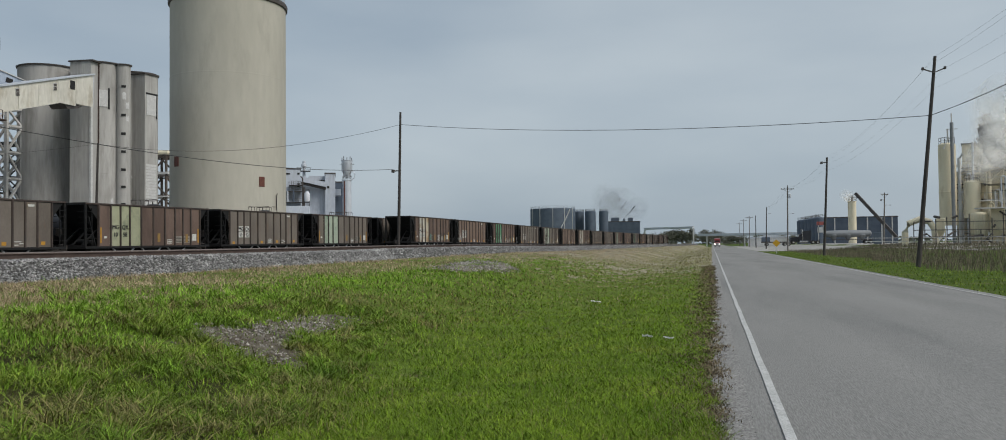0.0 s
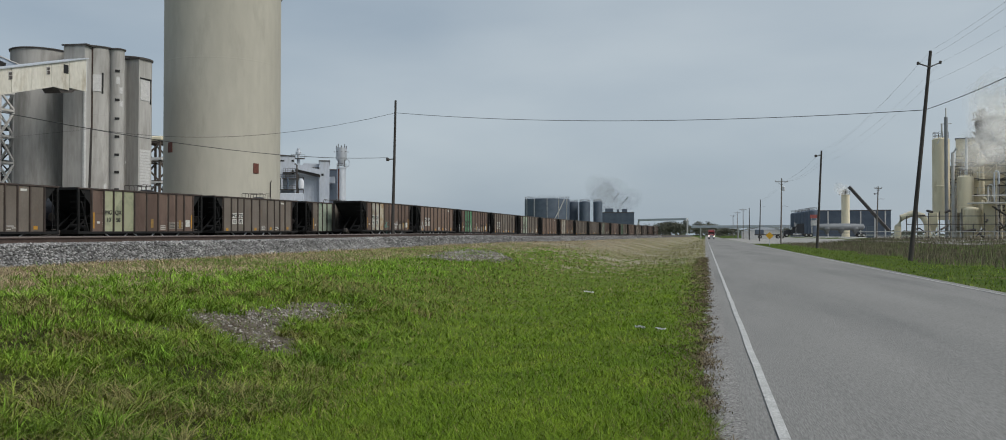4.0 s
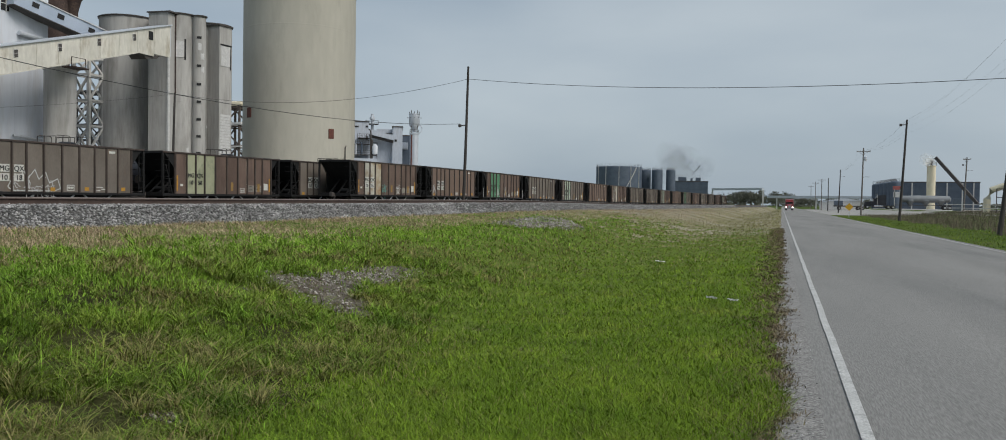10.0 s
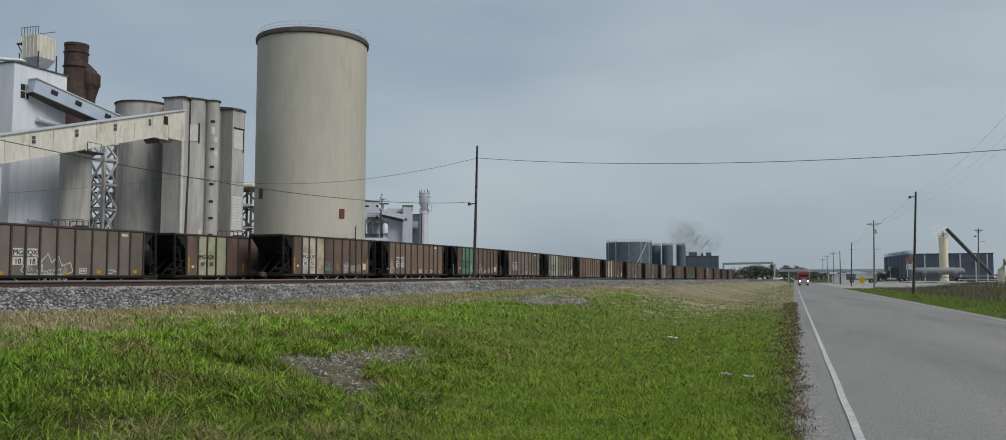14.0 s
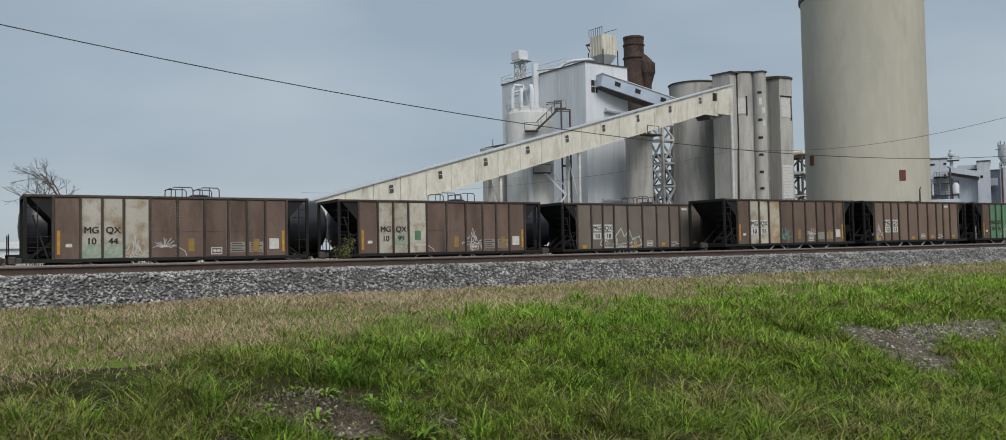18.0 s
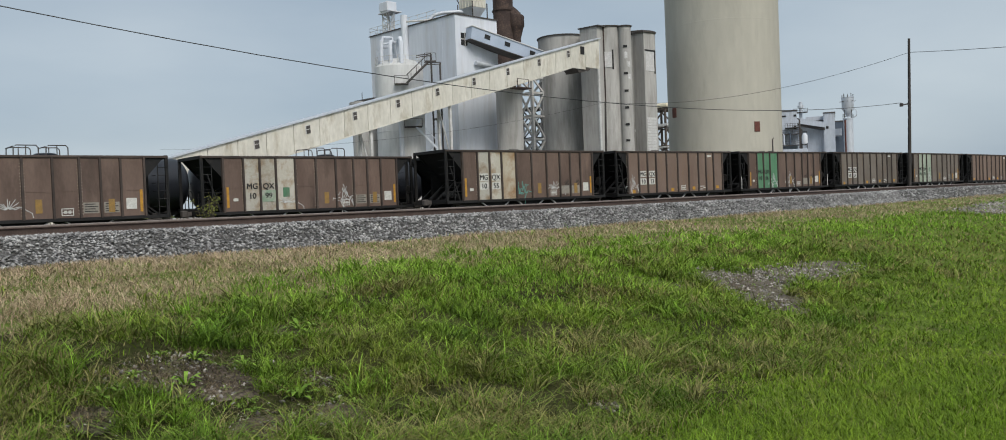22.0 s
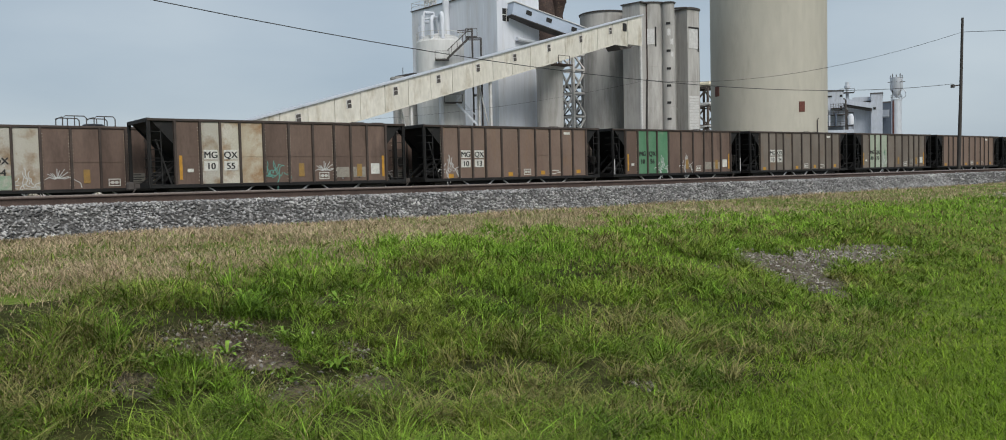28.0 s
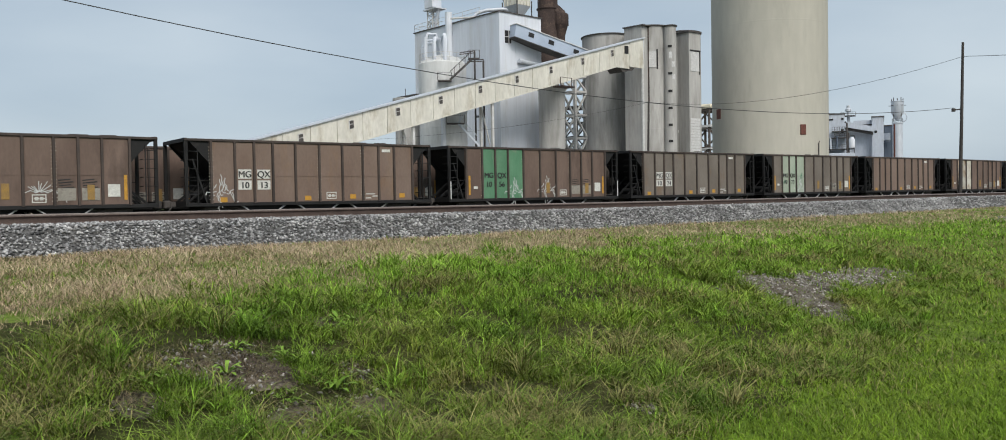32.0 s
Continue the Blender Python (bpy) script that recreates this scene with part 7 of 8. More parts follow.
        part("ribs", rr, M_BEIGE, t_)
        part("hopper", Shape().add([(-w / 2, -1, z0 + 1), (w / 2, -1, z0 + 1), (w / 2, 1, z0 + 1), (-w / 2, 1, z0 + 1), (-0.2, -0.2, z0 - 0.2), (0.2, -0.2, z0 - 0.2), (0.2, 0.2, z0 - 0.2), (-0.2, 0.2, z0 - 0.2)], [(0, 1, 5, 4), (1, 2, 6, 5), (2, 3, 7, 6), (3, 0, 4, 7), (4, 5, 6, 7)]), M_BEIGE, t_)
        for x in (-w / 2, w / 2):
            for y in (-1, 1):
                part("leg", Shape().beam((x, y, 0.8), (x, y, z0 + 1.2), 0.16), M_BEIGE, t_)
            part("brace", Shape().beam((x, -1, 1.0), (-x, -1, z0 + 1.0), 0.1), M_BEIGE, t_)
    # a round ribbed bin on legs, and an open frame of platforms and looping pipes
    c_ = at(-15.3, 146)
    t_ = thing("ribbed_bin", pose(*c_, 0), "round cream ribbed bin on legs", "bin")
    part("shell", Shape().lathe((0, 0), [(0.25, 1.5), (1.12, 2.6), (1.12, 5.4), (0.9, 5.7), (0, 5.8)], 28), M_BEIGE, t_, smooth=True)
    for k in range(18):
        a = radians(k * 20)
        part("rib", Shape().box(-0.05, 0.05, -0.05, 0.05, 2.6, 5.4, m=pose(1.14 * math.cos(a), 1.14 * math.sin(a), 0, 0, 0, k * 20)), M_BEIGE, t_)
    for k in range(4):
        a = radians(45 + 90 * k)
        part("leg", Shape().beam((1.1 * math.cos(a), 1.1 * math.sin(a), 0.7), (1.1 * math.cos(a), 1.1 * math.sin(a), 3.0), 0.14), M_BEIGE, t_)
    for yw, ds_, w, z1, mt in ((-16.15, 149, 2.2, 12.4, M_BEIGE), (-14.5, 156, 1.8, 13.6, M_STEELW), (-17.2, 150, 2.6, 11.0, M_STEELD)):
        c_ = at(yw, ds_)
        t_ = thing("pipe_tower", pose(*c_, 0, 0, 0, yw), "open steel frame carrying platforms and looping pipes", "steel frame", "steel frames at the cream plant")
        part("frame", lattice(Shape(), (0, 0), w, 2.0, 0.7, z1, 2.3, 0.13), mt, t_)
        for i in range(int(z1 / 2.3)):
            part("deck", Shape().box(-w / 2 - 0.3, w / 2 + 0.3, -1.4, 1.0, 0.7 + 2.3 * (i + 1), 0.8 + 2.3 * (i + 1)), M_STEELD if i % 2 else M_STEELW, t_)
            part("deck_rail", Shape().beam((-w / 2 - 0.3, -1.4, 1.8 + 2.3 * (i + 1)), (w / 2 + 0.3, -1.4, 1.8 + 2.3 * (i + 1)), 0.06).beam((-w / 2 - 0.3, -1.4, 0.8 + 2.3 * (i + 1)), (-w / 2 - 0.3, -1.4, 1.8 + 2.3 * (i + 1)), 0.06).beam((w / 2 + 0.3, -1.4, 0.8 + 2.3 * (i + 1)), (w / 2 + 0.3, -1.4, 1.8 + 2.3 * (i + 1)), 0.06), M_STEELW, t_)
        for i in range(3):
            x = -w / 2 + 0.3 + i * (w - 0.6) / 2
            zt = z1 * (0.55 + 0.16 * i)
            part("loop_pipe", Shape().tube([(x, -1.7, 0.8), (x, -1.7, zt), (x + 0.15, -1.7, zt + 0.3), (x + 0.45, -1.7, zt + 0.3), (x + 0.6, -1.7, zt), (x + 0.6, -1.7, zt - 1.6)], 0.11, 8), (M_BEIGE, M_STEELW, M_GALV)[i], t_, smooth=True)
    c_ = at(-12.1, 150)
    dm = thing("arched_duct", pose(*c_, 0, 0, 0, -12), "fat cream duct bent in an arch", "duct")
    part("duct", Shape().tube([(-1.9, 0, 0.8), (-1.9, 0, 3.0), (-1.3, 0, 4.4), (0.2, 0, 5.0), (1.6, 0, 4.6), (2.3, 0, 3.4), (2.4, 0, 0.8)], 0.5, 12), M_BEIGE, dm, smooth=True)
    c_ = at(-14.6, 143)
    fr2 = thing("pipe_rack", pose(*c_, 0), "dark jumble of pipes, platforms and railings", "pipe rack")
    rr = random.Random(6)
    s_ = Shape()
    for i in range(22):
        x, z = rr.uniform(-6, 12), rr.uniform(1.2, 5)
        s_.tube([(x, rr.uniform(-1, 1), z), (x + rr.uniform(-2, 2), rr.uniform(-1, 1), z + rr.uniform(-1, 2))], rr.uniform(0.06, 0.2), 6)
    for i in range(14):
        x = -7 + i * 1.5
        s_.beam((x, 0, 0.9), (x, 0, rr.uniform(3, 6)), 0.12)
    for z in (2.2, 3.2, 4.4):
        s_.beam((-7, 0, z), (14, 0, z), 0.1)
    part("steelwork", s_, M_STEELD, fr2)
    part("platform", Shape().box(1.5, 8, -1, 1, 6.2, 6.35).tube([(1.6, -1, 7.3), (8, -1, 7.3)], 0.06, 6), M_STEELW, fr2)
    part("fence_rail", Shape().beam((-14, -2, 1.6), (14, -2, 1.6), 0.08).beam((-14, -2, 2.1), (14, -2, 2.1), 0.08), M_STEELW, fr2)


beige_plant()


# ---- vehicles ----
def wheel(parent, x, y, r=0.5, w=0.3):
    t_ = part("wheel", Shape().tube([(0, -w / 2, 0), (0, w / 2, 0)], r, 18), M_TYRE, parent, smooth=True, m=pose(x, y, r))
    part("rim", Shape().tube([(0, -w / 2 - 0.02, 0), (0, w / 2 + 0.02, 0)], r * 0.55, 12), M_CHROME, t_)
    return t_


def tractor(m, paint, label, lit):
    """A long-nosed road tractor; local x forward."""
    t_ = thing("semi_truck", m, label, "truck")
    part("chassis", Shape().box(-3.6, 3.4, -0.45, 0.45, 0.6, 0.9, bevel=0.04), M_STEELD, t_)
    part("sleeper", Shape().prism([(-1.3, 0.95), (1.0, 0.95), (1.0, 3.0), (0.6, 3.55), (-1.3, 3.75)], "y", -1.22, 1.22), paint, t_)
    part("cab", Shape().prism([(0.9, 0.8), (2.1, 0.8), (2.1, 2.0), (1.6, 2.75), (0.9, 2.95)], "y", -1.15, 1.15), paint, t_)
    part("hood", Shape().prism([(2.1, 0.75), (4.0, 0.75), (4.0, 1.65), (3.7, 1.85), (2.1, 2.02)], "y", -0.85, 0.85), paint, t_)
    for sy in (-1, 1):
        part("fender", Shape().prism([(2.5, 0.85), (4.05, 0.75), (4.05, 1.15), (3.7, 1.4), (2.9, 1.4)], "y", min(sy * 0.8, sy * 1.22), max(sy * 0.8, sy * 1.22)), paint, t_)
        part("headlamp", Shape().box(4.02, 4.12, sy * 0.98 - 0.17, sy * 0.98 + 0.17, 0.95, 1.2, bevel=0.03), M_LAMP if lit else M_CHROME, t_, "lit headlamp" if lit else "")
        part("mirror", Shape().box(1.85, 2.0, sy * 1.42 - 0.1, sy * 1.42 + 0.1, 1.9, 2.6, bevel=0.03).beam((1.9, sy * 1.1, 2.3), (1.9, sy * 1.42, 2.3), 0.05), M_CHROME, t_)
        part("exhaust", Shape().tube([(0.85, sy * 1.3, 1.0), (0.85, sy * 1.3, 4.0)], 0.08, 8), M_CHROME, t_)
        part("fuel_tank", Shape().tube([(-0.6, sy * 0.95, 0.75), (1.6, sy * 0.95, 0.75)], 0.32, 14), M_CHROME, t_, smooth=True)
        wheel(t_, 3.2, sy * 1.03)
        wheel(t_, -1.9, sy * 0.95, w=0.6)
        wheel(t_, -3.1, sy * 0.95, w=0.6)
    part("grille", Shape().box(3.98, 4.06, -0.55, 0.55, 0.85, 1.6, bevel=0.02), M_CHROME, t_, "chrome grille")
    part("bumper", Shape().box(4.05, 4.22, -1.22, 1.22, 0.38, 0.75, bevel=0.05), M_CHROME, t_)
    part("windscreen", Shape().prism([(2.12, 2.06), (2.16, 2.06), (1.72, 2.72), (1.66, 2.72)], "y", -1.0, 1.0), M_GLASSD, t_)
    part("visor", Shape().box(1.55, 1.95, -1.1, 1.1, 2.72, 2.82), paint, t_)
    return t_


RED_TRUCK = tractor(pose(2.45, 370, 0.03, 0, 0, -90), M_REDT, "red long-nosed semi truck with lit headlamps", True)
part("box", Shape().box(-13.5, -1.5, -1.25, 1.25, 1.15, 3.7, bevel=0.05), M_GALV, RED_TRUCK, "grey trailer box")
for x in (-11.6, -12.8):
    for sy in (-1, 1):
        wheel(RED_TRUCK, x, sy * 0.95, w=0.6)

sgx, sgy = at(-6.2, 250)
pk = tractor(pose(sgx - 2.2, sgy, 1.05, 0, 0, 180 + 2), M_TANK, "black parked semi truck with a dry-bulk trailer", False)
dbk = Shape()
ring = [(-4.9, 0.25), (-5.3, 0.85), (-9.0, 0.95), (-13.2, 0.95), (-16.6, 0.85), (-17.0, 0.25)]
for x, r_ in ring:
    dbk.v += [(x, 1.25 * r_ * math.cos(a * math.pi / 9), 2.75 + r_ * math.sin(a * math.pi / 9)) for a in range(18)]
dbk.f = [(i * 18 + j, i * 18 + (j + 1) % 18, (i + 1) * 18 + (j + 1) % 18, (i + 1) * 18 + j) for i in range(len(ring) - 1) for j in range(18)]
part("bulk_tank", dbk, M_GREYT, pk, "grey dry-bulk tank", smooth=True)
for x in (-7.3, -11, -14.6):
    part("discharge_cone", Shape().lathe((x, 0), [(0.0, 0.62), (0.22, 0.65), (0.3, 0.95), (1.25, 2.3), (1.2, 2.7)], 16), M_GREYT, pk, smooth=True)
part("trailer_frame", Shape().box(-17.2, -3.4, -0.5, 0.5, 1.05, 1.2), M_STEELD, pk)
for x in (-15.4, -16.6):
    for sy in (-1, 1):
        wheel(pk, x, sy * 0.95, w=0.6)
px2, py2 = at(-4.0, 275)
fb2 = thing("flatbed_trailer", pose(px2, py2, 0.55, 0, 0, 3), "dark flatbed trailer parked in the lot", "trailer")
part("deck", Shape().box(-4.5, 4.5, -1.2, 1.2, 0.95, 1.3, bevel=0.03), M_STEELD, fb2)
part("headboard", Shape().box(-4.4, -2.0, -1.2, 1.2, 1.3, 2.7, bevel=0.1), M_DARKG, fb2)
for x in (-3.0, 2.2, 3.4):
    for sy in (-1, 1):
        wheel(fb2, x, sy * 0.95, w=0.5)

# road signs and small things on the right verge
sg = thing("warning_sign", pose(9.7, 140, -0.1), "amber diamond road sign seen at an angle", "road sign")
part("post", Shape().beam((0, 0, 0), (0, 0, 2.0), 0.07), M_GALV, sg)
part("plate", Shape().box(-0.42, 0.42, -0.012, 0.012, -0.42, 0.42), M_SIGNY, sg, m=pose(0, -0.05, 1.6, 0, 45, 0))
cx2, cy2 = at(-6.62, 262)
rs2 = thing("entrance_sign", pose(cx2, cy2, 1.0), "red and white sign board on a post", "sign")
part("post", Shape().beam((-0.6, 0, 0), (-0.6, 0, 6), 0.2).beam((0.8, 0, 0), (0.8, 0, 6), 0.2), M_STEELW, rs2)
part("board", Shape().box(-1.1, 1.3, -0.1, 0.1, 5.4, 6.4, bevel=0.03), M_SIGNR, rs2)
part("panel", Shape().box(-0.9, 1.1, -0.1, 0.1, 3.3, 4.8, bevel=0.03), M_WPANE, rs2)
cx2, cy2 = at(-9.85, 188)
cb2 = thing("control_cabinet", pose(cx2, cy2, 0.8), "dark metal cabinet beside a pole", "cabinet")
part("body", Shape().box(-0.7, 0.7, -0.4, 0.4, 0.3, 2.6, bevel=0.04), M_DARKG, cb2)
part("plinth", Shape().box(-0.8, 0.8, -0.5, 0.5, 0, 0.3), M_CONC, cb2)
for k, (x, y, w, h) in enumerate(((20, 330, 9, 3.2), (23, 360, 12, 3.6), (19, 380, 8, 3.0))):
    t_ = thing("lot_shed", pose(x, y, 0.2), "low pale shed beside the entrance", "shed")
    part("wall", Shape().box(-w / 2, w / 2, -3, 3, 0, h), M_WPANE, t_)
    part("roof", Shape().prism([(-w / 2 - 0.3, h), (w / 2 + 0.3, h), (0, h + 1.0)], "y", -3.2, 3.2), M_GALV, t_)

# ---- vapour: rigid puffs ----
def puff_cloud(name, c, size, n, material, label, spread_, seed):
    r_ = random.Random(seed)
    t_ = thing(name, pose(*c), label, "steam" if material is M_STEAM else "smoke")
    base = None
    for i in range(n):
        if base is None:
            bm = bmesh.new()
            bmesh.ops.create_icosphere(bm, subdivisions=3, radius=1.0)
            for q in bm.verts:
                q.co *= 1 + 0.35 * noise.noise(q.co * 1.3)
            base = bpy.data.meshes.new("puff")
            bm.to_mesh(base)
            bm.free()
            base.materials.append(material)
            base.polygons.foreach_set("use_smooth", [True] * len(base.polygons))
        k = r_.random()
        s_ = size * (0.45 + 0.75 * k)
        ob = part("puff", base, None, t_)
        turn = math.degrees(math.atan2(-c[0], c[1]))
        ob.matrix_basis = Matrix.LocRotScale(Vector((spread_[0] * (k - 0.1) + r_.gauss(0, size * 0.5), r_.gauss(0, size * 0.4), spread_[2] * k + r_.gauss(0, size * 0.4))), (Matrix.Rotation(radians(turn), 3, "Z") @ Matrix.Rotation(r_.uniform(0, 6), 3, "Y")).to_quaternion(), Vector((s_, s_ * 0.35, s_ * 0.8)))
        ob.visible_shadow = False
    return t_


STEAM_A = puff_cloud("steam_plume", (*at(-15.2, 147), 14.0), 5.0, 8, M_STEAM, "drifting white steam over the cream plant", (3, 0, 4), 2)
STEAM_B = puff_cloud("steam_plume", (*at(-8.35, 317), 16.5), 2.2, 4, M_STEAM, "small puff of steam at the loading tower", (1.0, 0, 2.0), 3)
SMOKE = puff_cloud("smoke_haze", (*at(5.3, 470), 17), 14.0, 5, M_SMOKE, "thin dark smoke over the far sheds", (-14, 0, 8), 4)


# ---- grass ----
def blades(name, pts, hgt, wid, lean, material, label, category, seed, droop=0.25, far=False):
    """Grass as one mesh of arching blades, three faces each; pts: n x 3, hgt and wid: n."""
    rg = np.random.default_rng(seed)
    pts = np.asarray(pts)
    k = len(pts)
    a = rg.uniform(0, 6.283, k)
    d = np.stack([np.cos(a), np.sin(a), np.zeros(k)], 1)
    b = a + 1.57 + rg.normal(0, 0.6, k)
    w = np.stack([np.cos(b), np.sin(b), np.zeros(k)], 1) * wid[:, None]
    h = hgt[:, None] * rg.uniform(0.55, 1.3, (k, 1))
    ln = lean * rg.uniform(0.1, 1.0, (k, 1)) * h
    dr = droop * rg.uniform(0.3, 1.2, (k, 1))
    up = np.array([[0, 0, 1.0]])

    def mid(s_):
        return pts + d * ln * s_ ** 1.7 + up * h * (s_ - dr * s_ * s_)
    if far:
        v = np.stack([pts - w, pts + w, mid(0.6) - w * 0.8, mid(0.6) + w * 0.8, mid(1.0)], 1)
        i5 = 5 * np.arange(k)[:, None]
        lv = np.concatenate([i5 + np.array([0, 1, 3, 2]), i5 + np.array([2, 3, 4])], 1).reshape(-1)
        starts, nv, nl, nf = (0, 4), 5, 7, 2
    else:
        v = np.stack([pts - w * 0.8, pts + w * 0.8, mid(0.42) - w, mid(0.42) + w, mid(0.76) - w * 0.6, mid(0.76) + w * 0.6, mid(1.0)], 1)
        i7 = 7 * np.arange(k)[:, None]
        lv = np.concatenate([i7 + np.array([0, 1, 3, 2]), i7 + np.array([2, 3, 5, 4]), i7 + np.array([4, 5, 6])], 1).reshape(-1)
        starts, nv, nl, nf = (0, 4, 8), 7, 11, 3
    me = bpy.data.meshes.new(name)
    me.vertices.add(k * nv)
    me.vertices.foreach_set("co", v.reshape(-1))
    me.loops.add(k * nl)
    me.loops.foreach_set("vertex_index", lv.astype(np.int32))
    me.polygons.add(k * nf)
    st_ = np.stack([nl * np.arange(k) + q for q in starts], 1).reshape(-1)
    me.polygons.foreach_set("loop_start", st_.astype(np.int32))
    me.update(calc_edges=True)
    me.materials.append(material)
    return tagged(new(name, me), label, category, kind="stuff")


class Field:
    """Heights of the land on a fine grid, looked up many at a time."""
    x0, y0, d = -34.0, -14.0, 0.25
    nx_, ny_ = 144, 420
    z = np.array([[ground_z(-34.0 + 0.25 * i, -14.0 + 0.25 * j) for i in range(144)] for j in range(420)])

    @classmethod
    def at(cls, x, y):
        fx2, fy2 = (x - cls.x0) / cls.d, (y - cls.y0) / cls.d
        i = np.clip(fx2.astype(int), 0, cls.nx_ - 2)
        j = np.clip(fy2.astype(int), 0, cls.ny_ - 2)
        a, b = np.clip(fx2 - i, 0, 1), np.clip(fy2 - j, 0, 1)
        z = cls.z
        return (z[j, i] * (1 - a) + z[j, i + 1] * a) * (1 - b) + (z[j + 1, i] * (1 - a) + z[j + 1, i + 1] * a) * b


LATTICE = np.random.default_rng(77).random((64, 64))


def lumps(x, y):
    """Smooth uneven values between 0 and 1."""
    i, j = np.floor(x).astype(int), np.floor(y).astype(int)
    a, b = x - i, y - j
    a, b = a * a * (3 - 2 * a), b * b * (3 - 2 * b)
    return (LATTICE[j % 64, i % 64] * (1 - a) + LATTICE[j % 64, (i + 1) % 64] * a) * (1 - b) + (LATTICE[(j + 1) % 64, i % 64] * (1 - a) + LATTICE[(j + 1) % 64, (i + 1) % 64] * a) * b


def mown_edge(y):
    """Where the mower stops, metres left of the road's edge."""
    return np.interp(y, (0, 5, 9.9, 12.5, 16.8, 27.7, 53, 120), (3.0, 3.8, 4.6, 5.1, 5.6, 5.7, 6.4, 6.3)) + 0.7 * (lumps(y * 0.7, y * 0 + 3.3) - 0.5)


def patch(x, y, cx_, cy_, rx_, ry2, seed):
    """How deep inside a ragged oval."""
    d_ = ((x - cx_) / rx_) ** 2 + ((y - cy_) / ry2) ** 2
    return 1 - d_ + 1.5 * (lumps(x * 1.6 + seed, y * 1.6) - 0.5) + 1.1 * (lumps(x * 4.3, y * 4.3 + seed) - 0.5)


STONY = ((-7.2, 12.6, 0.46, 1.2, 1), (-7.1, 14.5, 0.4, 1.6, 2), (-6.25, 11.45, 0.5, 0.5, 11), (-6.65, 12.1, 0.4, 0.5, 12), (-7.35, 11.9, 0.4, 0.5, 9), (-9.7, 33.6, 0.8, 1.8, 3), (-8.7, 34.6, 0.6, 1.2, 7),
         (-6.95, 3.2, 0.38, 0.42, 4), (-7.2, 2.82, 0.34, 0.3, 5), (-7.45, 3.3, 0.26, 0.3, 6), (-6.0, 3.2, 0.24, 0.3, 8), (-6.7, 2.2, 0.22, 0.16, 10), (-5.9, 3.82, 0.3, 0.2, 13), (-6.6, 4.1, 0.2, 0.16, 14), (-7.86, 4.54, 0.22, 0.2, 15), (-4.65, 5.73, 0.18, 0.12, 16))


def bare(x, y):
    """How deep inside any of the bare patches; below nought outside."""
    out = np.full(x.shape, -9.0)
    for s_ in STONY:
        k = np.flatnonzero((np.abs(x - s_[0]) < 2 * s_[2]) & (np.abs(y - s_[1]) < 2 * s_[3]))
        if len(k):
            out[k] = np.maximum(out[k], patch(x[k], y[k], *s_))
    return out


def foot_x(y):
    k = np.clip((y - 110) / 290, 0, 1)
    return -14.95 + 9.0 * k * k * (3 - 2 * k)


def dry_share(x, y):
    """How much of the sward is dead: a tan band along the ballast, ragged toward the road."""
    edge = np.interp(y, (2, 3.3, 4.3, 7.4, 10, 13, 16, 23, 36, 60, 90), (8.2, 9.0, 9.4, 9.6, 9.8, 10.3, 10.3, 10.6, 9.8, 7.8, 5.4))
    return np.clip((-x - edge - 1.5 * (lumps(x * 0.7, y * 0.7) - 0.5) - 1.2 * (lumps(x * 2.5, y * 2.5) - 0.5)) / 1.5 + 0.45, 0, 1)


def blot(x, y, cx_, cy_, rx_, ry2):
    return np.exp(-((x - cx_) / rx_) ** 2 - ((y - cy_) / ry2) ** 2)


# one sward from the stand to the far end, its blades thinning out with the distance
rg = np.random.default_rng(5)
n = 1900000
rr = (3.4 ** -0.5 + (330 ** -0.5 - 3.4 ** -0.5) * rg.random(n)) ** -2.0
aa = np.radians(rg.uniform(-2, 101, n))
x, y = -rr * np.sin(aa), rr * np.cos(aa)
e_ = mown_edge(y)
bank = np.clip(0.5 + (-x - e_ + 1.2 * (lumps(x * 1.5, y * 1.5) - 0.5) + rg.normal(0, 0.65, n)) / 0.5, 0, 1)
ok = (x < -0.05 + 0.16 * (lumps(y * 2.0, y * 0) - 0.5) * 2) & (x > foot_x(y)) & (y > -9)
bq = bare(x, y)
ok &= (bq < 0.15) | (rg.random(n) < np.clip(0.8 - 0.9 * bq, 0.12, 0.75))
gaps = lumps(x * 1.9, y * 1.9) * 0.6 + lumps(x * 5.1, y * 5.1) * 0.4
ok &= (bank < 0.5) | (rg.random(n) < np.clip((gaps - 0.27) / 0.28, 0.08, 0.85) + np.clip((rr - 8.5) / 8, 0, 1))
ok &= (rr > 9) | (bank < 0.5) | (rg.random(n) < 0.8)
ok &= (bank >= 0.5) | (rg.random(n) < 0.72)
pick = np.flatnonzero(ok)[:430000]
x, y, rr, bank, gaps = x[pick], y[pick], rr[pick], bank[pick], gaps[pick]
n = len(x)
dry = rg.random(n) < dry_share(x, y) * 0.95
u = -x
straw = 0.05 + 0.3 * np.clip((y - 16) / 30, 0, 1) + 0.3 * np.clip((lumps(x * 0.8 + 9, y * 0.8) - 0.55) / 0.3, 0, 1) + 0.55 * blot(x, y, -8.4, 17.9, 1.2, 2.8) + 0.5 * blot(x, y, -6.3, 22, 1.2, 3.8) + 0.7 * blot(x, y, -4.9, 5.0, 0.8, 0.7)
fresh = 0.95 * np.clip((u - 6.3) / 2.2, 0, 1) * np.clip((y - 4) / 3, 0, 1) + 0.25 * (lumps(x * 0.5, y * 0.5 + 7) > 0.62)
k = rg.random(n)
